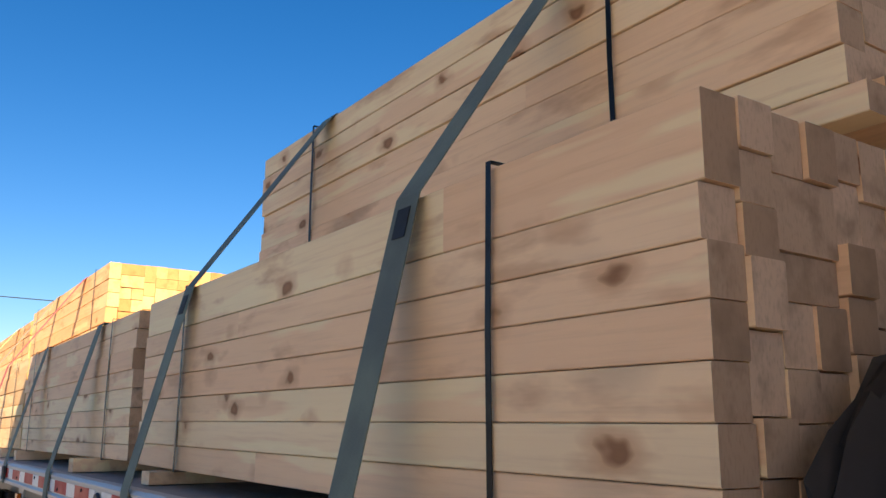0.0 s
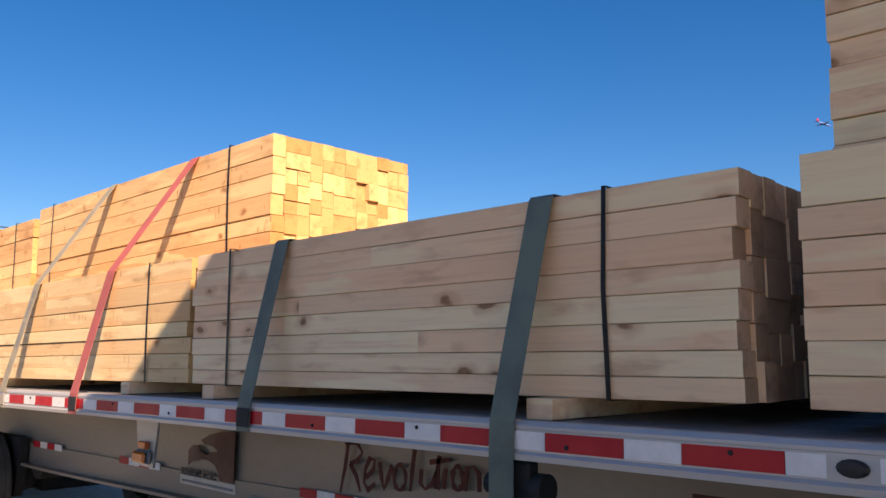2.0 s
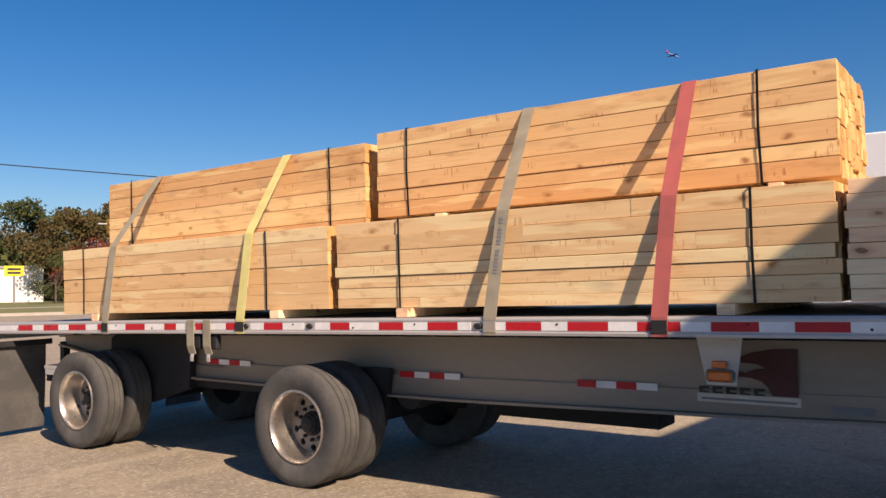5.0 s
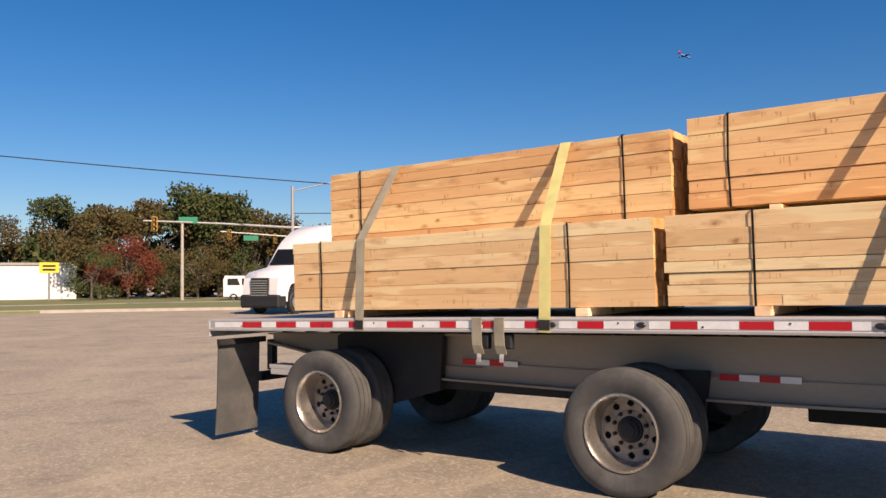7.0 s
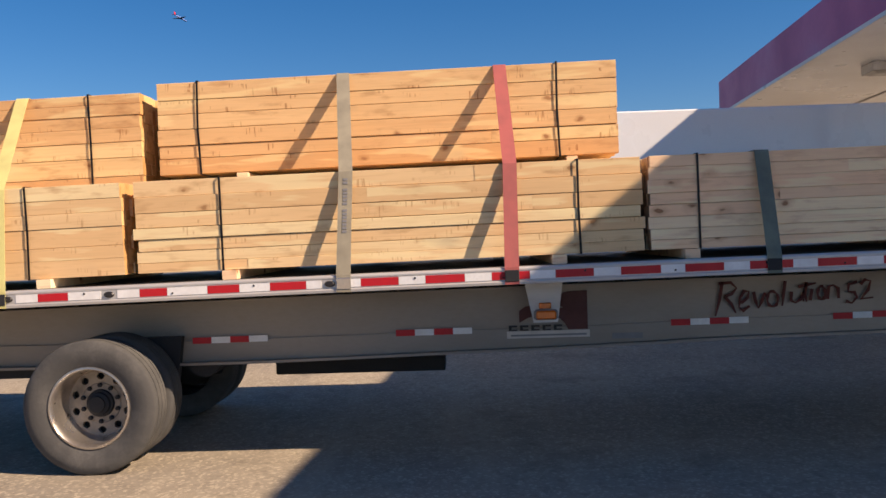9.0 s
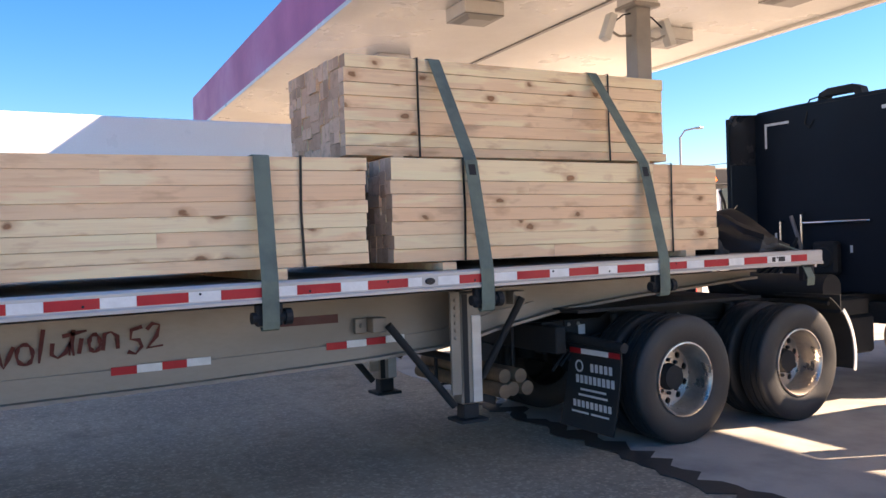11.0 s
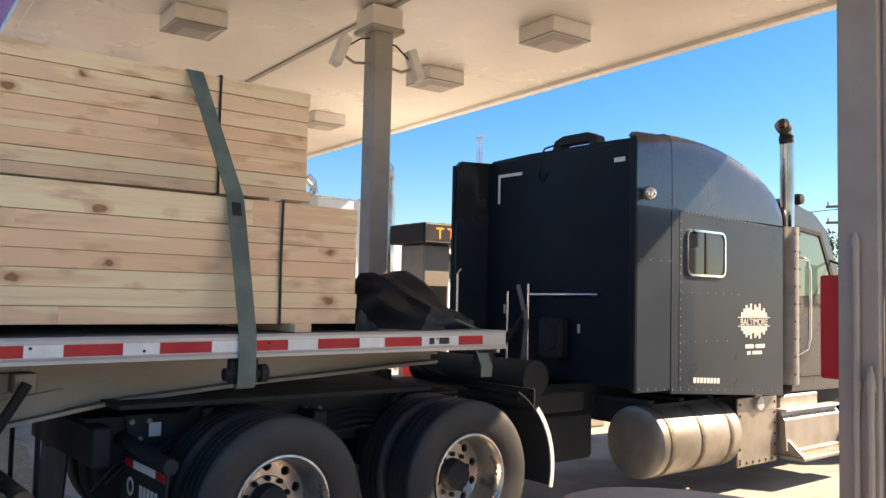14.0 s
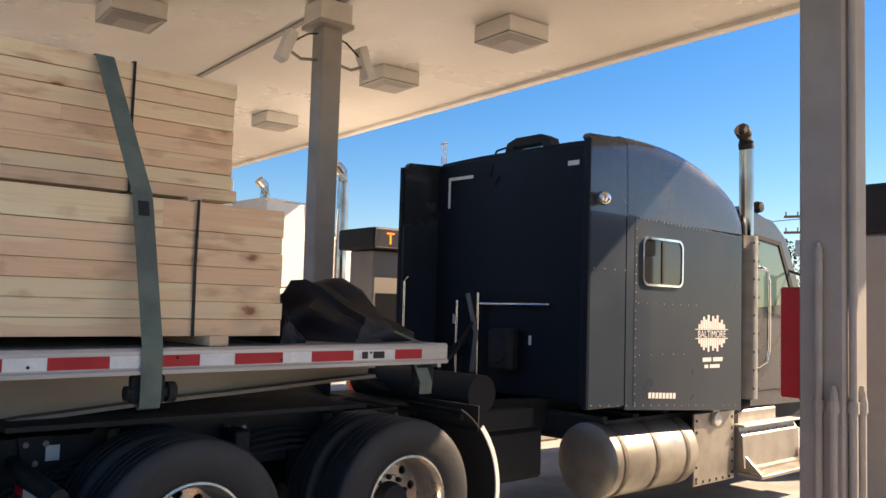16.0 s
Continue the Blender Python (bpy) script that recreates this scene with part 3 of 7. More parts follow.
# red and white reflective tape along the rail: red lengths run from a to b
REDS = [(0.21, 0.42), (0.72, 1.0), (1.18, 1.46), (1.65, 1.92), (2.09, 2.36), (2.54, 2.81), (2.98, 3.26), (3.45, 3.72), (4.10, 4.38), (4.56, 4.84), (5.02, 5.29),
        (5.47, 5.745), (5.93, 6.20), (6.37, 6.67), (6.85, 7.12), (7.29, 7.57), (7.76, 8.03), (8.21, 8.48), (8.67, 8.95), (9.14, 9.41), (9.80, 10.06), (10.28, 10.51),
        (10.80, 11.0), (11.52, 11.74), (12.08, 12.21), (12.49, 12.61), (12.88, 13.05), (13.34, 13.64), (13.96, 14.1), (14.3, 14.6), (14.79, 15.07), (15.28, 15.57)]


def rail_patch(name, material, ya, yb, lo, hi, x=X0 - 0.0005, label=""):
    bm = bmesh.new()
    strip_y(bm, [(x, lo), (x, hi), (x + 0.004, hi), (x + 0.004, lo)], ya, yb, 0.3)
    part(name, bm, material, trailer, label)


for (a, b), (c, d) in zip(REDS, REDS[1:] + [(16.0, 16.0)]):
    rail_patch("red_tape", RED, a, b - 0.002, -0.056, 0.0)
    if c - b > 0.3 and b < 12.0:
        rail_patch("white_tape", WHITE_TAPE, b, b + 0.16, -0.056, 0.0)
        bm = bmesh.new()
        y = b + 0.22
        lathe(bm, [(0.0005, -0.012), (0.022, -0.01), (0.03, 0.0)], 14, Matrix.Translation((X0 - 0.001, y, rail_z(y) - 0.028)) @ Matrix.Diagonal((1, 1.3, 0.75, 1)))
        part("side_marker", bm, INK, trailer, "small dark side marker lamp", True)
        rail_patch("white_tape", WHITE_TAPE, b + 0.28, c - 0.002, -0.056, 0.0)
    elif c - b > 0.02:
        rail_patch("white_tape", WHITE_TAPE, b, c - 0.002, -0.056, 0.0)
for name, ya, yb in NOSE_STICKERS:
    rail_patch(name, INK, ya, yb, -0.048, -0.008, X0 - 0.003, "small dark data sticker")
rng = random.Random(9)
for k in range(26):
    y = 0.6 + k * 0.6 + rng.uniform(-0.05, 0.05)
    bm = bmesh.new()
    lathe(bm, [(0.0005, -0.004), (0.006, -0.004), (0.008, 0.0)], 8, Matrix.Translation((X0 - 0.001, y, rail_z(y) - 0.014 - 0.026 * (k % 2))))
    part("rivet", bm, STEEL_DARK, trailer)

# two main beams that swell behind the landing legs
BEAM_LOW = [(0.05, 1.255), (1.33, 1.18), (2.27, 1.11), (2.84, 1.02), (3.46, 0.895), (4.2, 0.85), (5.44, 0.815), (6.4, 0.80), (8.1, 0.752), (10.4, 0.708), (12.0, 0.705), (13.45, 0.715), (14.6, 0.80), (15.9, 0.98)]


def beam_low(y):
    for (ya, za), (yb, zb) in zip(BEAM_LOW, BEAM_LOW[1:]):
        if y <= yb:
            f = max(0, (y - ya) / (yb - ya))
            f = f * f * (3 - 2 * f) * 0.3 + f * 0.7
            return za + (zb - za) * f
    return BEAM_LOW[-1][1]


def beam_strip(xa, xb, lo, hi, name, y0=0.05, y1=15.9):
    """A plate between two heights given as functions of y."""
    bm, rows = bmesh.new(), []
    n = 64
    for k in range(n + 1):
        y = y0 + (y1 - y0) * k / n
        rows.append([bm.verts.new((x, y, f(y))) for x, f in ((xa, lo), (xa, hi), (xb, hi), (xb, lo))])
    for a, b in zip(rows, rows[1:]):
        for k in range(4):
            bm.faces.new((a[k], a[(k + 1) % 4], b[(k + 1) % 4], b[k]))
    bm.faces.new(rows[0]), bm.faces.new(rows[-1])
    return part(name, bm, ALU_DULL, trailer, "weathered aluminium main beam" if name == "main_beam" else "")


for x, s in ((3.53, 1), (4.62, -1)):
    beam_strip(x, x + s * 0.02, beam_low, lambda y: rail_z(y) - 0.155, "main_beam")
    beam_strip(x - s * 0.022, x - s * 0.001, beam_low, lambda y: beam_low(y) + 0.115 + 0.05 * max(0, min(1, (y - 4) / 6)) * (y < 13), "beam_web_step", 2.6, 13.6)
    beam_strip(x - s * 0.09, x + s * 0.11, lambda y: beam_low(y) - 0.022, lambda y: beam_low(y) - 0.001, "beam_flange")
    beam_strip(x - s * 0.08, x + s * 0.10, lambda y: rail_z(y) - 0.169, lambda y: rail_z(y) - 0.15, "beam_flange")
# cross members get dark steel to put the shade below the deck into their colour
for k in range(44):
    y = 0.2 + k * 0.362
    bm = bmesh.new()
    z = rail_z(y)
    prism(bm, [(y - 0.03, z - 0.149), (y + 0.03, z - 0.149), (y + 0.03, z - 0.14), (y + 0.004, z - 0.14), (y + 0.004, z - 0.03), (y + 0.03, z - 0.03), (y + 0.03, z - 0.021), (y - 0.03, z - 0.021), (y - 0.03, z - 0.03), (y - 0.004, z - 0.03), (y - 0.004, z - 0.14), (y - 0.03, z - 0.14)], "x", 3.56, 4.59)
    part("cross_member", bm, STEEL_DARK, trailer)


def beam_patch(name, material, y0, y1, z0, z1, x=3.503, label="", depth=0.004):
    bm = bmesh.new()
    box(bm, x, x + depth, y0, y1, z0, z1)
    return part(name, bm, material, trailer, label)


def beam_tape(y_start, z_left, z_right):
    """Four blocks of tape on the beam, slightly raked."""
    for k in range(4):
        ya = y_start - k * 0.152
        z = z_left + (z_right - z_left) * k / 3
        beam_patch("red_tape" if k % 2 == 0 else "white_tape", RED if k % 2 == 0 else WHITE_TAPE, ya - 0.151, ya, z - 0.05, z)


beam_tape(7.054, 0.94, 0.945)
beam_tape(5.788, 0.955, 0.967)
beam_tape(9.234, 0.916, 0.92)
beam_tape(10.871, 0.90, 0.905)
beam_tape(13.3, 0.905, 0.905)
beam_tape(4.38, 0.985, 1.0)

# maker's emblem as plain shapes, and the hand-painted words as brush strokes
panel = beam_patch("maker_panel", CREAM, 7.695, 8.35, 0.822, 0.878, 3.5035, "pale strip below maroon emblem")
bm = bmesh.new()
em = [(8.25, 1.04), (8.20, 1.075), (8.12, 1.08), (8.11, 1.045), (8.03, 1.025), (7.97, 1.05), (7.90, 1.06), (7.955, 1.085), (8.05, 1.09), (8.10, 1.115), (8.0, 1.155), (7.86, 1.185), (7.71, 1.19),
      (7.71, 0.885), (7.865, 0.885), (7.89, 0.935), (7.93, 0.975), (8.0, 0.995), (8.1, 1.0), (8.18, 0.985), (8.25, 0.945)]
prism(bm, em, "x", 3.4985, 3.5025)
part("emblem", bm, MAROON, panel, "maroon bird-shaped emblem")
for k in range(5):
    bm = bmesh.new()
    ya = 8.335 - k * 0.089
    for y0, y1, z0, z1 in ((ya - 0.022, ya, 0.882, 0.925), (ya - 0.066, ya - 0.0225, 0.882, 0.893), (ya - 0.066, ya - 0.0225, 0.911, 0.925)):
        box(bm, 3.4985, 3.5025, y0, y1, z0, z1)
    part("bar", bm, INK, panel)
bm = bmesh.new()
box(bm, 3.4985, 3.5025, 7.72, 8.32, 0.838, 0.852)
part("bar", bm, GREYVINYL, panel)


def stroke(pts, w=0.026):
    """A brush stroke on the beam through (y, z) points."""
    bm = bmesh.new()
    p3 = [Vector((3.500, y, z)) for y, z in pts]
    n = len(p3)
    rows = []
    for i, p in enumerate(p3):
        d = (p3[min(i + 1, n - 1)] - p3[max(i - 1, 0)]).normalized()
        q = d.cross(Vector((1, 0, 0))) * w / 2 * (0.75 + 0.35 * math.sin(2.2 * i + 0.5))
        rows.append([bm.verts.new(p + q), bm.verts.new(p - q), bm.verts.new(p - q + Vector((0.004, 0, 0))), bm.verts.new(p + q + Vector((0.004, 0, 0)))])
    for a, b in zip(rows, rows[1:]):
        for k in range(4):
            bm.faces.new((a[k], a[(k + 1) % 4], b[(k + 1) % 4], b[k]))
    bm.faces.new(rows[0]), bm.faces.new(rows[-1])
    return part("painted_stroke", bm, BRUSHED, trailer, "maroon brush-painted stroke")


def ring(yc, zc, ry, rz, a0=0, a1=360, n=14):
    return [(yc - ry * math.cos(radians(a0 + (a1 - a0) * k / n)), zc + rz * math.sin(radians(a0 + (a1 - a0) * k / n))) for k in range(n + 1)]


for pts in ([(6.646, 1.226), (6.67, 1.085), (6.706, 0.955)],
            [(6.674, 1.21), (6.58, 1.217), (6.536, 1.172), (6.576, 1.126), (6.63, 1.108)],
            [(6.63, 1.108), (6.578, 1.047), (6.547, 0.976)],
            [(6.503, 1.052), (6.449, 1.096), (6.44, 1.142), (6.477, 1.149), (6.509, 1.095), (6.519, 1.022), (6.49, 0.992), (6.437, 1.028)],
            [(6.404, 1.138), (6.388, 1.059), (6.369, 1.007), (6.342, 1.063), (6.314, 1.129)],
            [(6.155, 1.218), (6.173, 1.101), (6.183, 1.021)],
            [(6.108, 1.132), (6.114, 1.064), (6.082, 1.042), (6.039, 1.069), (6.013, 1.138), (6.017, 1.052)],
            [(5.991, 1.204), (6.004, 1.112), (5.994, 1.048)],
            [(6.054, 1.168), (5.985, 1.182), (5.918, 1.194)],
            [(5.948, 1.15), (5.965, 1.058)],
            [(5.831, 1.065), (5.818, 1.165), (5.781, 1.175), (5.746, 1.148), (5.744, 1.069)],
            [(5.599, 1.195), (5.663, 1.176), (5.669, 1.12), (5.62, 1.113), (5.603, 1.071), (5.642, 1.028), (5.687, 1.045)],
            [(5.572, 1.173), (5.537, 1.21), (5.494, 1.198), (5.514, 1.13), (5.57, 1.059), (5.476, 1.068)],
            ring(6.257, 1.078, 0.043, 0.060),
            ring(5.876, 1.115, 0.031, 0.053)):
    stroke(pts, 0.027)
beam_patch("dark_plate", MAROON, 4.28, 4.74, 1.12, 1.18, 3.526, "dark maroon strip on the beam")
beam_patch("data_plate", GREYVINYL, 7.28, 7.52, 0.80, 0.845, 3.500, "small grey data plate")

# amber side lamp on its bracket
bm = bmesh.new()
prism(bm, [(8.23, rail_z(8.1) - 0.091), (7.94, rail_z(8.1) - 0.091), (7.985, 0.985), (8.165, 0.985)], "x", 3.12, 3.135)
br = part("lamp_bracket", bm, ALU, trailer, "tapered aluminium lamp bracket")
bm = bmesh.new()
box(bm, 3.085, 3.118, 7.985, 8.165, 1.005, 1.085, 0.016)
part("lamp_base", bm, GREYVINYL, br)
bm = bmesh.new()
box(bm, 3.06, 3.084, 8.0, 8.15, 1.013, 1.077, 0.012)
part("amber_lamp", bm, AMBER, br, "amber side lamp")
bm = bmesh.new()
box(bm, 3.085, 3.118, 8.035, 8.125, 1.09, 1.135, 0.006)
part("amber_lamp", bm, AMBER, br, "amber side lamp")


def tyre_profile(r, w, rim):
    h = w / 2
    return [(rim, -h * 0.78), (rim + 0.02, -h * 0.86), (rim + 0.08, -h * 0.98), (rim + 0.13, -h), (r - 0.05, -h * 0.97), (r - 0.018, -h * 0.88), (r - 0.004, -h * 0.80), (r, -h * 0.7),
            (r, -h * 0.52), (r - 0.012, -h * 0.50), (r - 0.012, -h * 0.44), (r, -h * 0.42), (r + 0.001, -h * 0.05), (r - 0.012, -h * 0.03), (r - 0.012, h * 0.03), (r + 0.001, h * 0.05), (r, h * 0.42),
            (r - 0.012, h * 0.44), (r - 0.012, h * 0.50), (r, h * 0.52), (r, h * 0.7), (r - 0.004, h * 0.80), (r - 0.018, h * 0.88), (r - 0.05, h * 0.97), (rim + 0.13, h), (rim + 0.08, h * 0.98), (rim + 0.02, h * 0.86), (rim, h * 0.78)]


def pierced_disc(bm, x, x_in, r0, r1, h0, h1, holes):
    """A wheel disc with round hand holes between radii h0 and h1."""
    per = 12
    n = holes * per
    half = math.pi / holes * 0.52
    mid = (h0 + h1) / 2
    rr = (h1 - h0) / 2
    rows = {0: [], 1: [], 2: [], 3: []}
    for k in range(n):
        a = 2 * math.pi * k / n
        off = ((a * holes / (2 * math.pi)) % 1 - 0.5) * 2 * math.pi / holes
        d = off * mid
        e = math.sqrt(max(rr * rr - d * d, 0)) if abs(d) < rr else 0
        for j, r in enumerate((r0, mid - e, mid + e, r1)):
            rows[j].append((bm.verts.new((x, r * math.cos(a), r * math.sin(a))), e))
    for j in (0, 1, 2):
        for k in range(n):
            a, b = rows[j], rows[j + 1]
            q = (k + 1) % n
            if j == 1:
                continue
            bm.faces.new((a[k][0], a[q][0], b[q][0], b[k][0]))
    for k in range(n):
        q = (k + 1) % n
        if rows[1][k][1] > 0 or rows[1][q][1] > 0:
            for j in (1, 2):
                va, vb = rows[j][k][0], rows[j][q][0]
                wa, wb = bm.verts.new((x_in, va.co.y, va.co.z)), bm.verts.new((x_in, vb.co.y, vb.co.z))
                bm.faces.new((va, vb, wb, wa))
    bmesh.ops.remove_doubles(bm, verts=bm.verts, dist=1e-5)


def wheel(parent, x, y, r, side, deep, rubber, kind_hub):
    """A wheel whose outer face lies at x; side is the way outwards. deep: the disc lies well inside the rim."""
    w, rim = 0.27, 0.29
    m = Matrix.Translation((x - side * w / 2, y, r)) @ (Matrix.Identity(4) if side < 0 else Matrix.Rotation(math.pi, 4, "Z"))
    o = -w / 2
    disc = o + (0.225 if deep else 0.05)
    bm = bmesh.new()
    lathe(bm, [(rim + 0.012, o + 0.03), (rim + 0.008, o + 0.012), (rim - 0.004, o + 0.010), (rim - 0.018, o + 0.03), (rim - 0.022, o + 0.07), (0.255, disc - 0.02), (0.245, disc)], 48)
    wh = part("wheel", bm, RIM, parent, "dusty alloy wheel", True, m)
    bm = bmesh.new()
    pierced_disc(bm, disc, disc + 0.03, 0.15, 0.245, 0.174, 0.228, 10)
    lathe(bm, [(0.15, disc), (0.145, disc - 0.006), (0.085, disc - 0.008)], 40)
    part("wheel_disc", bm, RIM_DULL if kind_hub == "oil" else RIM, wh, "pierced wheel disc", True)
    bm = bmesh.new()
    lathe(bm, tyre_profile(r, w, rim), 64)
    part("tyre", bm, rubber, wh, "", True)
    bm = bmesh.new()
    lathe(bm, [(0.24, disc + 0.06), (0.0005, disc + 0.06)], 24)
    part("brake_drum", bm, STEEL_DARK, wh)
    bm = bmesh.new()
    if kind_hub == "oil":
        lathe(bm, [(0.105, disc), (0.10, disc - 0.03), (0.085, disc - 0.035), (0.082, disc - 0.06), (0.06, disc - 0.07), (0.058, disc - 0.085), (0.0005, disc - 0.088)], 28)
    else:
        lathe(bm, [(0.11, disc), (0.108, disc - 0.04), (0.10, disc - 0.052), (0.096, disc - 0.085), (0.0005, disc - 0.09)], 28)
    part("hub", bm, STEEL_DARK, wh, "dark hub", True)
    for k in range(10):
        a = 2 * math.pi * (k + 0.5) / 10
        bm = bmesh.new()
        lathe(bm, [(0.017, disc), (0.016, disc - 0.03), (0.011, disc - 0.034), (0.0005, disc - 0.035)], 6, Matrix.Translation((0, 0.135 * math.cos(a), 0.135 * math.sin(a))))
        part("wheel_nut", bm, STEEL_DARK, wh)
    return wh


def dual(parent, y, r, rubber, hub, out):
    for side, xo in ((-1, out), (1, 2 * CX - out)):
        wheel(parent, xo, y, r, side, True, rubber, hub)
        bm = bmesh.new()
        w = 0.27
        lathe(bm, tyre_profile(r, w, 0.29), 56)
        lathe(bm, [(0.292, -0.1), (0.285, 0.1)], 40)
        part("inner_tyre", bm, rubber, parent, "", True, Matrix.Translation((xo - side * (w * 1.5 + 0.065), y, r)))
    bm = bmesh.new()
    tube(bm, [(3.05, y, r), (5.10, y, r)], 0.075, 14)
    box(bm, 3.75, 4.4, y - 0.1, y + 0.1, r - 0.1, r + 0.1, 0.03)
    part("axle", bm, STEEL_DARK, parent)


for y in (11.41, 14.52):
    dual(trailer, y, 0.49, RUBBER_DUST, "oil", 2.79)
    for x in (3.57, 4.58):
        bm = bmesh.new()
        prism(bm, [(y - 0.35, 0.70), (y + 0.30, 0.70), (y + 0.12, 0.42), (y - 0.05, 0.40), (y - 0.3, 0.48)], "x", x - 0.04, x + 0.04)
        part("suspension_hanger", bm, STEEL_DARK, trailer)
        bm = bmesh.new()
        tube(bm, [(x, y + 0.25, 0.45), (x, y + 0.25, 0.72)], 0.11, 16)
        part("air_spring", bm, BLACK, trailer)

# added dark slabs beside the beams stand in for the shade round the bogies
for y, top in ((11.41, 0.92), (14.52, 1.14)):
    for xa, xb in ((3.42, 3.49), (4.66, 4.73)):
        bm = bmesh.new()
        prism(bm, [(y - 0.48 - (top - 0.92) * 2.6, top), (y - 0.44 - (top - 0.92) * 2.6, 0.60), (y - 0.40, 0.42), (y + 0.15, 0.40), (y + 0.30, 0.62), (y + 0.30, top - 0.06), (y + 0.2, top)], "x", xa, xb)
        part("bogie_subframe", bm, STEEL_DARK, trailer, "dark slab standing in for shade beside the bogie")
    bm = bmesh.new()
    tube(bm, [(3.52, y - 0.62, 0.72), (4.6, y - 0.62, 0.72)], 0.14, 18)
    part("air_tank", bm, STEEL_DARK, trailer, "dark cross air tank", True)
bm = bmesh.new()
box(bm, 3.55, 4.6, 12.0, 13.9, 0.60, 0.70, 0.01)
part("bogie_plate", bm, STEEL_DARK, trailer)

# rear end
for x in (2.66, 4.90):
    bm = bmesh.new()
    n = 6
    rows = []
    for k in range(n + 1):
        z = 1.03 - 0.97 * k / n
        y = 15.80 + 0.04 * (k / n) ** 2
        rows.append([bm.verts.new((xx, y + dy, z)) for xx, dy in ((x, 0), (x + 0.57, 0), (x + 0.57, 0.012), (x, 0.012))])
    for a, b in zip(rows, rows[1:]):
        for k in range(4):
            bm.faces.new((a[k], a[(k + 1) % 4], b[(k + 1) % 4], b[k]))
    bm.faces.new(rows[0]), bm.faces.new(rows[-1])
    part("mud_flap", bm, RUBBER_DUST, trailer, "dusty black rubber mud flap")
    bm = bmesh.new()
    box(bm, x - 0.02, x + 0.62, 15.75, 15.798, 1.0, 1.06)
    part("flap_bar", bm, STEEL_DARK, trailer)
bm = bmesh.new()
box(bm, 3.35, 4.8, 15.9, 16.0, 0.55, 0.65, 0.01)
for x in (3.55, 4.55):
    box(bm, x - 0.04, x + 0.04, 15.9, 15.98, 0.66, 1.0)
part("underride_bar", bm, STEEL_DARK, trailer, "steel underride bar")
bm = bmesh.new()
box(bm, 2.95, 3.15, 15.0, 15.35, 0.76, 0.80, 0.004, Matrix.Identity(4))
box(bm, 2.95, 3.15, 15.02, 15.33, 0.70, 0.757, 0.004)
part("step_bracket", bm, ALU, trailer, "folded aluminium bracket")
bm = bmesh.new()
box(bm, 4.2, 4.55, 8.87, 10.37, 0.47, 0.60, 0.01)
for y in (9.1, 10.1):
    box(bm, 4.35, 4.62, y - 0.02, y + 0.02, 0.602, 0.74)
part("tool_tray", bm, STEEL_DARK, trailer, "dark steel tray slung under the beams")

# landing legs and braces
for x in (3.36, 4.79):
    bm = bmesh.new()
    box(bm, x - 0.07, x + 0.07, 3.25, 3.42, 0.47, 1.29, 0.012)
    leg = part("landing_leg", bm, ALU_DULL, trailer, "aluminium landing leg")
    # dark strip laid on the leg's face stands for the shade in its recess
    bm = bmesh.new()
    box(bm, x - 0.0735, x - 0.0705, 3.36, 3.405, 0.48, 1.28)
    part("recess", bm, STEEL_DARK, leg)
    bm = bmesh.new()
    box(bm, x - 0.082, x - 0.0705, 3.252, 3.33, 0.48, 1.12, 0.003)
    part("flange", bm, ALU, leg)
    bm = bmesh.new()
    box(bm, x - 0.085, x - 0.06, 3.43, 3.51, 0.55, 1.30, 0.004)
    for k in range(6):
        lathe(bm, [(0.0005, -0.012), (0.014, -0.01), (0.016, 0.0)], 8, Matrix.Translation((x - 0.086, 3.47, 1.24 - 0.055 * k)))
    part("bolt_plate", bm, ALU_DULL, leg)
    bm = bmesh.new()
    box(bm, x - 0.055, x + 0.055, 3.27, 3.40, 0.36, 0.468, 0.006)
    box(bm, x - 0.11, x + 0.11, 3.22, 3.45, 0.335, 0.36, 0.004)
    part("landing_foot", bm, STEEL_DARK, leg)
    for pts in ([(x, 3.97, 1.09), (x - 0.02, 3.46, 0.46)], [(x, 2.82, 1.22), (x + 0.1, 3.14, 0.62)]):
        bm = bmesh.new()
        tube(bm, pts, 0.028, 10)
        part("brace", bm, STEEL_DARK, leg, "dark tubular brace")
    for yy, zz in ((4.02, 1.09), (2.82, 1.215)):
        bm = bmesh.new()
        box(bm, x + 0.03, x + 0.15, yy - 0.055, yy + 0.055, zz - 0.05, zz + 0.055, 0.006)
        part("brace_bracket", bm, ALU_DULL, leg, "bolted brace bracket")
        bm = bmesh.new()
        box(bm, x + 0.12, x + 0.149, yy + 0.06, yy + 0.15, zz - 0.055, zz + 0.05, 0.004)
        lathe(bm, [(0.0005, -0.012), (0.014, -0.01), (0.016, 0.0)], 8, Matrix.Translation((x + 0.119, yy + 0.105, zz)))
        part("bolt_plate", bm, ALU_DULL, leg)
bm = bmesh.new()
tube(bm, [(3.43, 3.34, 0.78), (4.72, 3.34, 0.78)], 0.03, 10)
part("cross_shaft", bm, STEEL_DARK, trailer)

# nose plate with kingpin and the box under the nose
bm = bmesh.new()
box(bm, 3.2, 4.95, 0.3, 2.4, 1.075, 1.10)
part("upper_coupler", bm, STEEL_DARK, trailer)


# ---- timber ----
MESHES = {}
# course heights of the weather face, bottom to top
COURSES = {20: [6, 6, 6, 6, 6, 6, 10], 21: [21, 23, 25, 26, 24, 28, 27, 24], 22: [18, 19, 21, 20, 26, 28, 28], 23: [27, 20, 30, 23, 21, 23], 60: [17, 22, 23, 22, 22, 23, 26, 24], 61: [27, 21, 27, 25, 23, 29], 62: [17, 30, 25, 22, 20, 18, 16]}


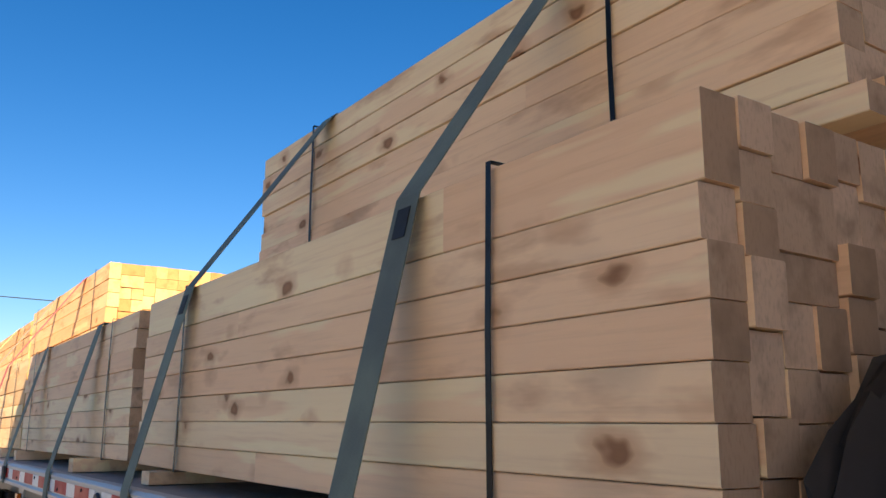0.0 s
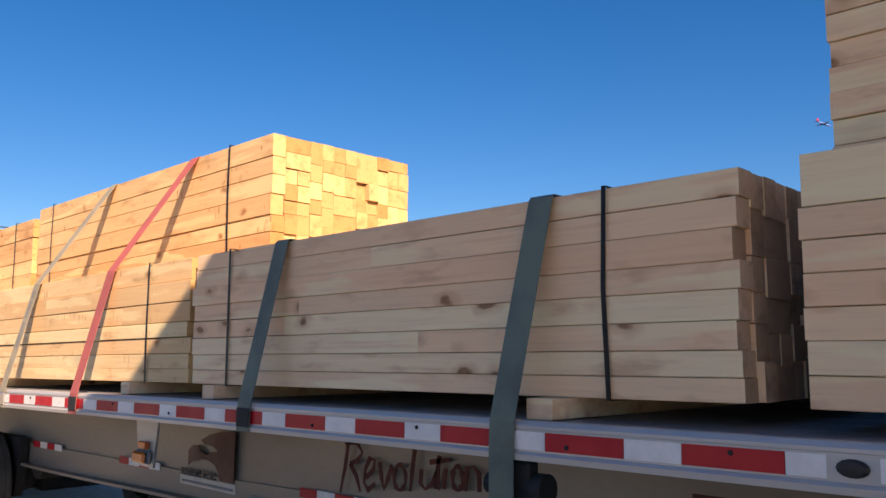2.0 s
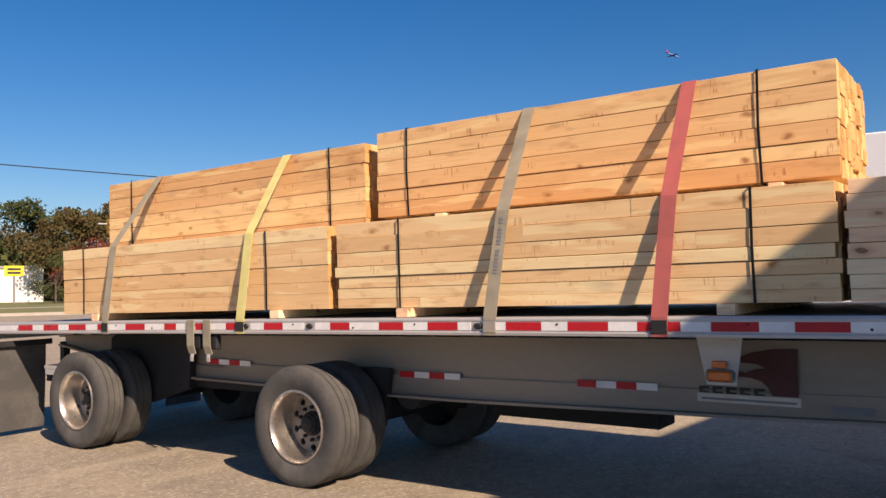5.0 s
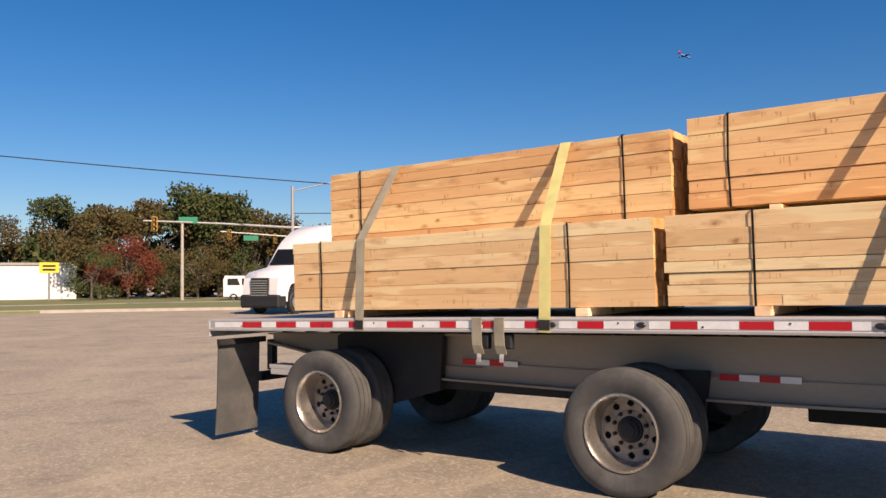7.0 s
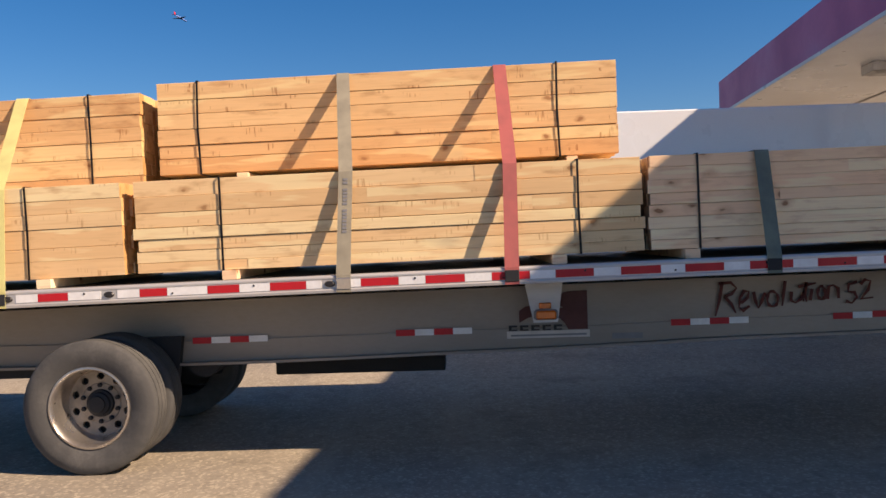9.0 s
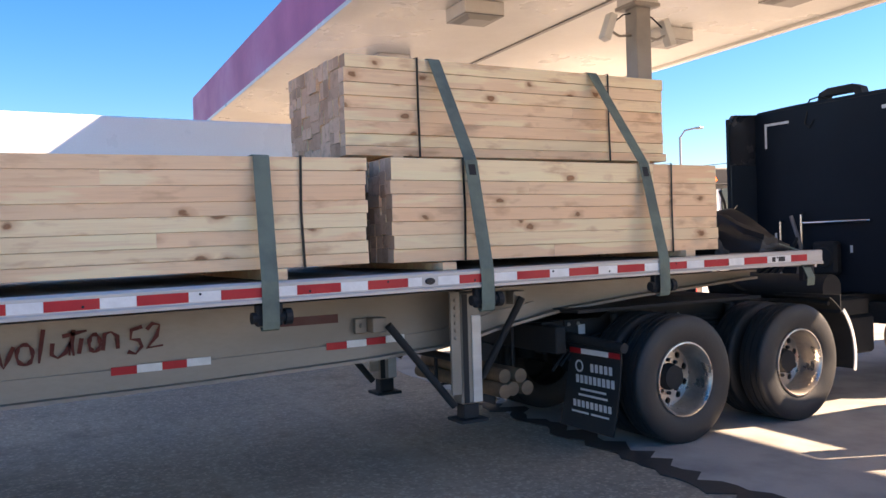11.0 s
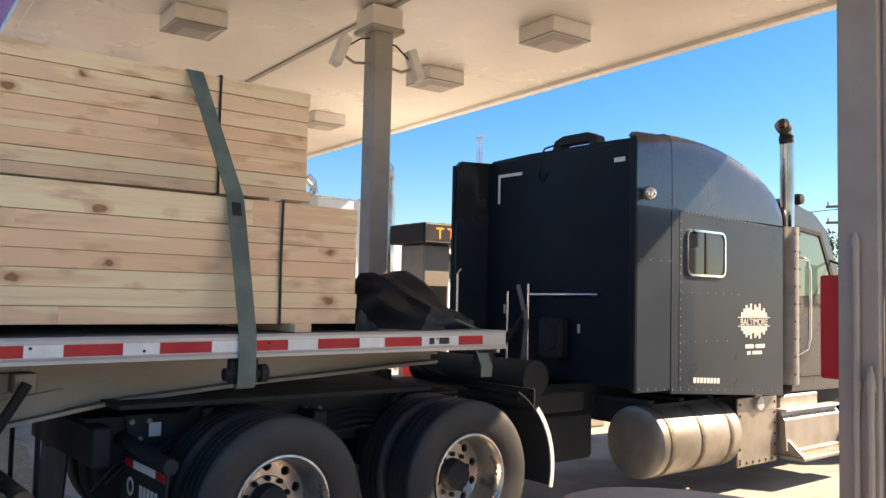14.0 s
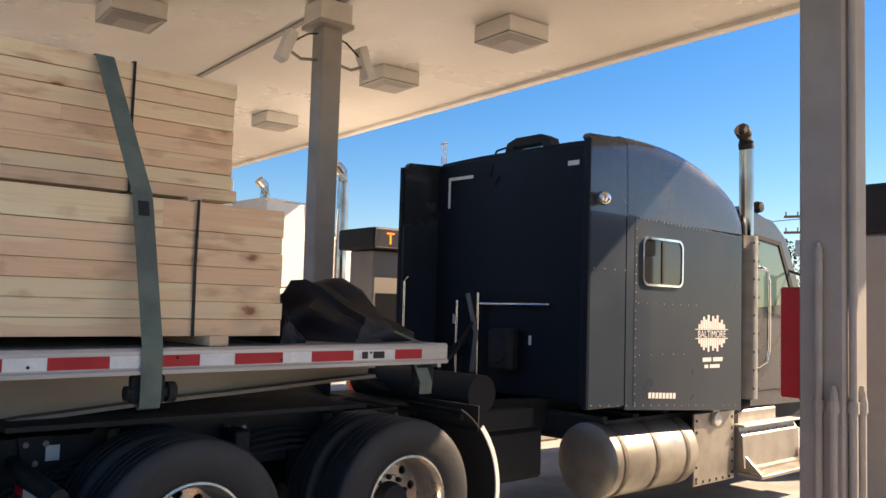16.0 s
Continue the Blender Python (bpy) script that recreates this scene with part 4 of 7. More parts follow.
def timber_mesh(w, h, l, material):
    """A sawn timber along y with small arrises on its long edges."""
    key = (round(w, 3), round(h, 3), round(l, 2), material.name)
    if key not in MESHES:
        w, h, l = key[:3]
        c = 0.0024
        sec = [(-w / 2 + c, -h / 2), (w / 2 - c, -h / 2), (w / 2, -h / 2 + c), (w / 2, h / 2 - c), (w / 2 - c, h / 2), (-w / 2 + c, h / 2), (-w / 2, h / 2 - c), (-w / 2, -h / 2 + c)]
        bm = bmesh.new()
        prism(bm, sec, "y", -l / 2, l / 2)
        bmesh.ops.recalc_face_normals(bm, faces=bm.faces)
        me = bpy.data.meshes.new("timber")
        bm.to_mesh(me)
        bm.free()
        me.materials.append(material)
        me.materials.append(END[material.name])
        for p in me.polygons:
            if abs(p.normal.y) > 0.9:
                p.material_index = 1
        MESHES[key] = me
    return MESHES[key]


def bundle(label, x0, x1, y0, y1, dz, height, cols, material, bands, seed, group, proud=0.006, tip=0.0, jut=0.0):
    """A banded stack of timbers lying along the deck."""
    r = random.Random(seed)
    yc, xc = (y0 + y1) / 2, (x0 + x1) / 2
    base = Matrix.Translation((xc, yc, rail_z(yc) + dz)) @ Matrix.Rotation(slope(yc) + tip, 4, "X")
    t = thing("timber_bundle", label, "timber stack", base, group)
    w, L = (x1 - x0) / cols, y1 - y0

    def put(px, pz, pw, ph, py, pl):
        ob = new("timber", timber_mesh(pw - 0.002, ph - r.choice((0.002, 0.004, 0.007) if material is LARCH else (0.0015, 0.0025, 0.005)), pl, material))
        ob.parent = t
        ob.matrix_basis = Matrix.Translation((px, py, pz)) @ Matrix.Rotation(r.gauss(0, 0.0006), 4, "Z") @ Matrix.Rotation(r.gauss(0, 0.004), 4, "Y")

    c = 0
    while c < cols:
        pair = 2 if c + 1 < cols and r.random() < 0.55 and c > 0 else 1
        n = r.choice((7, 6, 7, 6, 7))
        hs = [r.choice((0.085, 0.1, 0.11, 0.13)) for _ in range(n)]
        if c == 0:
            hs = COURSES.get(seed, (6, 6, 6, 6, 6, 6, 6, 6))
        f = height / sum(hs)
        z = 0.0
        for h in hs:
            h = round(h * f, 3)
            edge = 0.0 if c else r.gauss(0, 0.0035)
            joint = c == 0 and r.random() < 0.28
            wide = pair == 2 and r.random() < 0.35
            for j in range(1 if wide else pair):
                pw = round(w * (2 if wide else 1), 3)
                px = x0 - xc + w * (c + j) + pw / 2 + edge
                push = r.gauss(0, proud) if r.random() < 0.9 else r.gauss(0, proud * 2.2)
                if jut and z == 0 and c < 3:
                    f2 = round(jut * (1 - 0.3 * c), 2)
                    put(px, z + h / 2, pw, h, -f2 / 2, round(L + f2, 2))
                    continue
                if joint:
                    cut = round(r.uniform(0.2, 0.8) * L, 1)
                    put(px, z + h / 2, pw, h, -L / 2 + cut / 2 + push, cut - 0.004)
                    put(px + r.uniform(0, 0.002), z + h / 2, pw, h, L / 2 - (L - cut) / 2 + push, L - cut - 0.004)
                else:
                    put(px, z + h / 2, pw, h, push, round(L, 2))
            z += h
        c += pair
    for y in bands:
        bm = bmesh.new()
        xa, xb, hz = x0 - xc - 0.011, x1 - xc + 0.011, height + 0.006
        ribbon(bm, [(xa, y - yc, -0.004), (xa, y - yc + r.gauss(0, 0.006), hz * 0.5), (xa, y - yc, hz), (xb, y - yc, hz), (xb, y - yc, -0.004), (xa, y - yc, -0.004)], 0.017, 0.002)
        part("steel_band", bm, BAND, t, "black steel band")
    return t


SHADE = "pale knotty sawn timbers bound with black bands on trailer deck"
WARM = "yellow sawn timbers bound with black bands on trailer deck"
LOWER = [(1.09, 4.10, PINE, SHADE, (3.56, 1.61)), (4.28, 7.31, PINE, SHADE, (6.96, 4.72)), (7.36, 11.08, HONEY, WARM, (10.44, 7.82)), (11.18, 15.0, HONEY, WARM, (14.61, 11.89))]
for k, (ya, yb, mat, lab, bands) in enumerate(LOWER):
    bundle(lab, 2.968, 4.055, ya, yb, 0.083 if k == 0 else 0.10, 0.70 if k == 0 else 0.682, 12, mat, bands, 20 + k, "lower timber stacks", tip=0.006 if k == 0 else 0.0)
    bundle(lab, 4.095, 5.182, ya + 0.03, yb - 0.02, 0.083 if k == 0 else 0.10, 0.70 if k == 0 else 0.682, 12, mat, bands, 40 + k, "lower timber stacks", tip=0.006 if k == 0 else 0.0)
UPPER = [(1.15, 4.19, 0.858, 0.725, PINE, "upper pile of pale knotty sawn timbers bound with black bands", (3.60, 1.77)), (7.42, 11.08, 0.862, 0.738, LARCH, "upper stack of yellow sawn timbers bound with black bands", (10.75, 7.89)),
         (11.22, 14.98, 0.79, 0.75, LARCH, "upper stack of yellow sawn timbers resting straight on the stack below", (14.55, 11.63))]
for k, (ya, yb, dz, h, mat, lab, bands) in enumerate(UPPER):
    bundle(lab, 3.508, 4.642, ya, yb, dz, h, 12, mat, bands, 60 + k, "upper timber stacks", jut=0.04 if k == 0 else 0.0)


def bearer(x0, x1, y, dz, h, w, material, label):
    bm = bmesh.new()
    prism(bm, [(-w / 2 + 0.003, 0), (w / 2 - 0.003, 0), (w / 2, 0.003), (w / 2, h - 0.003), (w / 2 - 0.003, h), (-w / 2 + 0.003, h), (-w / 2, h - 0.003), (-w / 2, 0.003)], "x", x0 - CX, x1 - CX)
    ob = part("bearer", bm, material, at=Matrix.Translation((CX, y, rail_z(y) + dz)) @ Matrix.Rotation(slope(y), 4, "X"))
    tagged(ob, label, "timber block", "timber bearers")


for y, x in ((14.33, 2.90), (11.77, 2.93), (10.38, 2.90), (7.98, 2.92), (7.03, 2.90), (4.92, 2.86), (3.72, 2.90), (1.50, 2.88)):
    bearer(x, 5.2, y, 0.0325, 0.067 if y > 4.2 else 0.05, 0.105, PINE, "short timber bearer under a stack on the deck")
for y in (10.41, 7.80, 3.8, 1.4):
    bearer(3.46, 4.70, y, 0.784, 0.072, 0.085, PINE, "timber bearer between two stacks")


def load_strap(material, label, yr, yk, yt, upper, winch, mark=False, hook=False):
    """A ratchet strap from the rail over the load to the far rail."""
    t = thing("cargo_strap", label, "strap", group="cargo straps")
    zr = rail_z(yr)
    low = [(2.768, yr, zr - (0.20 if winch else 0.09)), (2.768, yr, zr - 0.04), (2.772, yr, zr + 0.03)]
    k1 = [(2.952, yk, rail_z(yk) + 0.778), (2.962, yk, rail_z(yk) + 0.79)]
    if upper:
        up = [(3.497, yt, rail_z(yt) + upper - 0.008), (3.512, yt, rail_z(yt) + upper + 0.006)]
        over = [(2 * CX - x, y, z) for x, y, z in reversed(up)]
        side = k1[:1] + up
        path = low + side + over + [(2 * CX - x, y, z) for x, y, z in reversed(low + k1[:1])]
    else:
        path = low + k1 + [(2 * CX - x, y, z) for x, y, z in reversed(low + k1)]
    bm = bmesh.new()
    ribbon(bm, path, 0.102, 0.003)
    part("webbing", bm, material, t)
    if winch:
        bm = bmesh.new()
        y = yr
        box(bm, 2.80, 2.86, y - 0.085, y + 0.075, zr - 0.23, zr - 0.095, 0.01)
        tube(bm, [(2.83, y - 0.14, zr - 0.18), (2.83, y + 0.1, zr - 0.18)], 0.035, 12)
        lathe(bm, [(0.0005, -0.02), (0.05, -0.02), (0.05, 0.02), (0.0005, 0.02)], 14, Matrix.Translation((2.83, y - 0.12, zr - 0.18)) @ Matrix.Rotation(math.pi / 2, 4, "Z"))
        part("winch", bm, BLACK, t, "black strap winch")
        bm = bmesh.new()
        ribbon(bm, [(2.768, yr, zr - 0.2), (2.775, yr, zr - 0.245), (2.80, yr, zr - 0.255), (2.83, yr, zr - 0.235)], 0.102, 0.003)
        part("webbing_roll", bm, material, t)
    if winch and upper:
        a, b = Vector(k1[0]), Vector((2.772, yr, zr + 0.03))
        bm = bmesh.new()
        ribbon(bm, [a.lerp(b, f) - Vector((0.0035, 0, 0)) for f in (0.04, 0.09, 0.14)], 0.055, 0.0015)
        part("label_patch", bm, BLACK, t, "dark printed patch")
    if hook:
        bm = bmesh.new()
        box(bm, 2.762, 2.774, yr - 0.05, yr + 0.05, zr - 0.07, zr + 0.012, 0.003)
        part("hook", bm, STEEL_DARK if not mark else CHROME, t, "flat steel hook")
    if mark:
        a, b = Vector(k1[0]), Vector((2.772, yr, zr + 0.03))
        d = (b - a).normalized()
        for k in range(16):
            if k in (2, 8):
                continue
            f = 0.06 + k * 0.026
            p = a + d * f
            bm = bmesh.new()
            box(bm, -0.002, 0.0, -0.017, 0.015, -0.0095, 0.0085, 0, Matrix.Translation(p - Vector((0.003, 0, 0))) @ Matrix.Rotation(math.atan2(-d.x, -d.z), 4, "Y"))
            part("bar", bm, GREYVINYL, t)
    return t


load_strap(GREYWEB, "grey ratchet strap over yellow timber stacks, frayed end on rail", 13.96, 14.09, 14.08, 1.54, False, hook=True)
load_strap(YELLOWEB, "yellow ratchet strap over yellow timber stacks", 12.02, 12.10, 12.18, 1.54, False, hook=True)
load_strap(GREYWEB, "grey ratchet strap with dark lettering over yellow timber stacks", 9.53, 9.516, 9.59, 1.60, False, True, True)
load_strap(REDWEB, "red ratchet strap over yellow timber stacks", 8.335, 8.32, 8.35, 1.60, False, hook=True)
load_strap(OLIVE, "olive ratchet strap over a low timber stack", 6.50, 6.51, 0, 0, False, hook=True)
load_strap(OLIVE, "olive ratchet strap with black winch over a low timber stack", 5.005, 4.98, 0, 0, True)
load_strap(OLIVE, "olive ratchet strap kinked over two pale timber stacks", 3.505, 3.50, 3.46, 1.585, True)
load_strap(OLIVE, "olive ratchet strap kinked over two pale timber stacks", 1.894, 1.91, 1.94, 1.585, True)

# three spare winches whose strap tails hang from the rail
for y in (12.66, 12.44, 0.2):
    t = thing("strap_tail", "short dark strap tail hanging from a winch under the rail", "strap", group="strap tails")
    zr = rail_z(y)
    bm = bmesh.new()
    top = [(2.765, y, zr + 0.03), (2.764, y, zr - 0.1)] if y > 1 else [(2.81, y, zr - 0.092), (2.79, y, zr - 0.12)]
    ribbon(bm, top + [(2.758, y - 0.01, zr - 0.2), (2.775, y - 0.02, zr - 0.27)], 0.095, 0.006)
    part("webbing", bm, GREYWEB if y > 1 else OLIVE, t)
    bm = bmesh.new()
    box(bm, 2.79, 2.85, y - 0.1, y + 0.04, zr - 0.23, zr - 0.1, 0.01)
    part("winch", bm, BLACK, t)
    if y < 1:
        continue
    bm = bmesh.new()
    ribbon(bm, [(2.77, y - 0.02, zr - 0.27), (2.76, y - 0.025, zr - 0.30), (2.765, y - 0.02, zr - 0.335)], 0.035, 0.01)
    part("hook", bm, ALU, t, "bright steel hook")


# ---- the tractor ----
def west(x, y, z):
    """Lettering that faces west, read with north on its left."""
    return Matrix(((0, 0, -1, x), (-1, 0, 0, y), (0, 1, 0, z), (0, 0, 0, 1)))


def north(x, y, z):
    return Matrix(((-1, 0, 0, x), (0, 0, 1, y), (0, 1, 0, z), (0, 0, 0, 1)))


tractor = thing("truck_tractor", "dark slate sleeper truck tractor with chrome exhaust stack coupled to trailer", "truck")
SX0, SX1 = 2.78, 5.04
bm = bmesh.new()
prism(bm, [(-1.86, 0.975), (-1.86, 2.488), (-3.63, 2.453), (-3.63, 0.863)], "x", SX0, SX1)
body = part("sleeper_body", bm, SLATE, tractor, "slate painted riveted sleeper")


def roof_section(zt):
    """Half cross-section of the roof: leaning side, round shoulder, flat top."""
    lo = 2.47
    hh = zt - lo
    return [(0.0, lo), (0.003, lo + 0.4 * hh), (0.008, lo + 0.75 * hh), (0.018, lo + 0.9 * hh), (0.045, lo + 0.97 * hh), (0.09, zt), (0.6, zt + 0.018)]


def roof_shell(name, ys, material):
    bm = bmesh.new()
    rows = []
    for y, zt in ys:
        half = roof_section(zt)
        rows.append([bm.verts.new((SX0 + 0.001 + dx, y, z)) for dx, z in half] + [bm.verts.new((SX1 - 0.001 - dx, y, z)) for dx, z in reversed(half)])
    n = len(rows[0])
    for a, b in zip(rows, rows[1:]):
        for k in range(n):
            bm.faces.new((a[k], a[(k + 1) % n], b[(k + 1) % n], b[k]))
    bm.faces.new(rows[0]), bm.faces.new(rows[-1])
    return part(name, bm, material, tractor, "blue-grey roof fairing", True)


roof_shell("roof_fairing", [(-1.87, 3.118), (-1.98, 3.124), (-2.2, 3.124), (-2.4, 3.116), (-2.6, 3.096), (-2.8, 3.06), (-3.0, 3.01), (-3.2, 2.945), (-3.36, 2.872), (-3.5, 2.785), (-3.58, 2.70), (-3.63, 2.60)], CAB_PAINT)
for x, lean in ((SX0, 1), (SX1, -1)):
    bm = bmesh.new()
    box(bm, min(x, x + lean * 0.05), max(x, x + lean * 0.05), -1.858, -1.40, 1.0, 2.49, 0.012)
    ext = part("side_extender", bm, SLATE, tractor, "slate side extender panel")
    bm = bmesh.new()
    vs = []
    for y, zt in ((-1.40, 3.06), (-1.43, 3.09), (-1.866, 3.118)):
        half = roof_section(zt)[:5]
        vs.append([bm.verts.new((x + lean * dx, y, z)) for dx, z in half] + [bm.verts.new((x + lean * (0.045 + dx), y, z - (0.01 if dx > 0.05 else 0))) for dx, z in reversed(half)])
    n = len(vs[0])
    for va, vb in zip(vs, vs[1:]):
        for k in range(n):
            bm.faces.new((va[k], va[(k + 1) % n], vb[(k + 1) % n], vb[k]))
    bm.faces.new(vs[0]), bm.faces.new(vs[-1])
    part("upper_extender", bm, CAB_PAINT, ext, "blue-grey upper panel", True)
    bm = bmesh.new()
    box(bm, x - 0.006 if lean > 0 else x - 0.05, x + 0.06 if lean > 0 else x - 0.004, -1.399, -1.375, 1.02, 3.03, 0.008)
    part("rubber_edge", bm, NAVY, ext)
bm = bmesh.new()
box(bm, SX0 + 0.055, SX1 - 0.055, -1.856, -1.83, 0.99, 3.10, 0.006)
back = part("rear_wall", bm, NAVY, tractor, "dark navy sleeper rear wall")
bm = bmesh.new()
half = roof_section(3.12)
prism(bm, [(SX0 + dx, z) for dx, z in half] + [(SX1 - dx, z) for dx, z in reversed(half)], "y", -1.869, -1.858)
part("roof_edge", bm, NAVY, back)
for x0, x1, z0, z1 in ((4.50, 4.84, 2.935, 2.965), (4.81, 4.84, 2.67, 2.934), (3.24, 3.36, 2.93, 2.97), (4.70, 4.73, 1.57, 1.66), (3.73, 3.76, 1.42, 1.50)):
    bm = bmesh.new()
    box(bm, x0, x1, -1.829, -1.826, z0, z1)
    part("white_marking", bm, WHITE_TAPE, back)
for pts in ([(4.60, -1.83, 1.79), (4.60, -1.76, 1.79), (4.60, -1.76, 1.12), (4.60, -1.83, 1.12)], [(4.31, -1.83, 1.88), (4.31, -1.75, 1.86), (4.31, -1.75, 1.12)], [(4.31, -1.76, 1.765), (3.55, -1.76, 1.765), (3.50, -1.78, 1.765), (3.50, -1.83, 1.765)], [(4.965, -1.45, 1.3), (4.965, -1.42, 1.35), (4.965, -1.42, 1.95), (4.965, -1.45, 2.0)]):
    bm = bmesh.new()
    tube(bm, pts, 0.016, 10)
    part("grab_rail", bm, CHROME, back, "bright grab rail", True)
bm = bmesh.new()
box(bm, 3.85, 4.15, -1.829, -1.70, 1.18, 1.55, 0.03)
lathe(bm, [(0.0005, -0.02), (0.11, -0.02), (0.12, 0.0)], 20, Matrix.Translation((4.0, -1.70, 1.37)) @ Matrix.Rotation(-math.pi / 2, 4, "Z"))
part("air_unit", bm, BLACK, back, "black service box")
for k in range(5):
    x = 4.35 + 0.05 * k
    bm = bmesh.new()
    tube(bm, [(x, -1.80, 1.7 - 0.1 * k), (x - 0.05, -1.5, 1.35), (x - 0.15 + 0.04 * k, -0.9, 0.98 + 0.05 * k), (x - 0.2, -0.4, 1.12 + 0.02 * k), (x - 0.2, -0.02, 1.32)], 0.016, 8)
    part("air_hose", bm, BLACK, tractor, "", True)
bm = bmesh.new()
tube(bm, [(4.36, -1.74, 1.15), (4.30, -1.72, 1.5), (4.42, -1.72, 1.85)], 0.022, 8)
part("hose_holder", bm, GREYVINYL, tractor, "", True)

# roof air intake and cable
bm = bmesh.new()
prism(bm, [(3.62, 3.10), (3.66, 3.23), (3.75, 3.27), (4.05, 3.27), (4.16, 3.23), (4.20, 3.10), (4.12, 3.10), (4.08, 3.19), (3.74, 3.19), (3.70, 3.10)], "y", -2.05, -1.92)
part("roof_bracket", bm, BLACK, tractor, "black roof bracket")
bm = bmesh.new()
tube(bm, [(4.9, -1.84, 3.04), (4.5, -1.86, 3.085), (4.3, -1.88, 3.10), (4.25, -1.88, 3.17), (4.15, -1.9, 3.19), (3.95, -1.9, 3.12)], 0.01, 6)
tube(bm, [(4.25, -1.83, 3.04), (4.28, -1.815, 2.9), (4.22, -1.815, 2.84), (4.16, -1.815, 2.93)], 0.008, 6)
part("cable", bm, BLACK, tractor, "", True)
bm = bmesh.new()
lathe(bm, [(0.0005, -0.05), (0.03, -0.045), (0.052, -0.02), (0.056, 0.0), (0.05, 0.03)], 20, Matrix.Translation((2.735, -1.49, 2.575)) @ Matrix.Rotation(-math.pi / 2, 4, "Z"))
box(bm, 2.75, 2.782, -1.56, -1.53, 2.555, 2.595)
part("work_lamp", bm, CHROME, tractor, "round chrome work lamp", True)

# rivets along the panel seams
seam = [(-1.985, 1.02 + 0.072 * k) for k in range(21)] + [(-1.98 - 0.055 * k, 2.476 - 0.0012 * k) for k in range(30)] + [(-1.45 - 0.13 * k, 2.05) for k in range(4)] + [(-2.02 - 0.12 * k, 1.80) for k in range(8)] + [(-2.04 - 0.16 * k, 1.39) for k in range(5)] + [(-1.44 - 0.11 * k, 1.03 - 0.006 * k) for k in range(20)]
for y, z in seam:
    bm = bmesh.new()
    lathe(bm, [(0.0005, -0.004), (0.006, -0.003), (0.008, 0.0)], 6, Matrix.Translation((SX0 - 0.0005, y, z)))
    part("rivet", bm, GREYVINYL, body)
bm = bmesh.new()
box(bm, SX0 - 0.002, SX0 - 0.0005, -1.968, -1.964, 1.0, 2.47)
part("seam_strip", bm, SLATE, body)


def rounded(y0, y1, z0, z1, r, n=5):
    pts = []
    for cy, cz, a0 in ((y1 - r, z1 - r, 0), (y0 + r, z1 - r, 90), (y0 + r, z0 + r, 180), (y1 - r, z0 + r, 270)):
        for k in range(n + 1):
            a = radians(a0 + 90 * k / n)
            pts.append((cy + r * math.cos(a), cz + r * math.sin(a)))
    return pts


def frame_ring(bm, outer, inner, xa, xb):
    n = len(outer)
    o = [[bm.verts.new((x, *p)) for p in outer] for x in (xa, xb)]
    i = [[bm.verts.new((x, *p)) for p in inner] for x in (xa, xb)]
    for k in range(n):
        q = (k + 1) % n
        bm.faces.new((o[0][k], o[0][q], i[0][q], i[0][k]))
        bm.faces.new((o[0][k], o[0][q], o[1][q], o[1][k]))
        bm.faces.new((i[0][k], i[0][q], i[1][q], i[1][k]))
        bm.faces.new((o[1][k], o[1][q], i[1][q], i[1][k]))


bm = bmesh.new()
frame_ring(bm, rounded(-2.635, -2.055, 1.94, 2.335, 0.07), rounded(-2.617, -2.073, 1.958, 2.317, 0.058), SX0 - 0.018, SX0 - 0.001)
win = part("sleeper_window", bm, CHROME, tractor, "sleeper window in bright rounded frame", True)
bm = bmesh.new()
prism(bm, rounded(-2.616, -2.074, 1.959, 2.316, 0.058), "x", SX0 - 0.008, SX0 - 0.002)
part("pane", bm, GLASS, win)
bm = bmesh.new()
box(bm, SX0 - 0.016, SX0 - 0.009, -2.355, -2.325, 1.965, 2.312)
part("sash_bar", bm, BLACK, win)

# skyline badge on the sleeper, with bars for the numbers
badge = bmesh.new()
heights = (0.05, 0.09, 0.13, 0.10, 0.15, 0.08, 0.14, 0.11, 0.15, 0.07, 0.10, 0.05)
for k, h in enumerate(heights):
    y = -2.90 - 0.037 * k
    box(badge, SX0 - 0.003, SX0 - 0.0005, y - 0.030, y, 1.602, 1.602 + h * 0.8)
    box(badge, SX0 - 0.003, SX0 - 0.0005, y - 0.030, y, 1.512 - h * 0.72, 1.512)
box(badge, SX0 - 0.003, SX0 - 0.0005, -3.39, -2.85, 1.593, 1.600)
box(badge, SX0 - 0.003, SX0 - 0.0005, -3.39, -2.85, 1.514, 1.521)
bdg = part("badge", badge, WHITE_INK, body, "white skyline badge")
letters("BALTIMORE", 0.088, west(SX0 - 0.002, -3.12, 1.526), WHITE_INK, bdg)
for y0, y1, z0, z1 in ((-2.97, -3.11, 1.318, 1.353), (-3.14, -3.30, 1.318, 1.353), (-3.0, -3.06, 1.262, 1.292), (-3.09, -3.25, 1.262, 1.292)):
    bm = bmesh.new()
    box(bm, SX0 - 0.003, SX0 - 0.0005, y1, y0, z0, z1)
    part("bar", bm, WHITE_INK, body)
for k in range(8):
    bm = bmesh.new()
    y = -2.17 - k * 0.05
    box(bm, SX0 - 0.003, SX0 - 0.0005, y - 0.036, y, 1.047 - 0.003 * k, 1.092 - 0.003 * k)
    part("bar", bm, WHITE_INK, body)

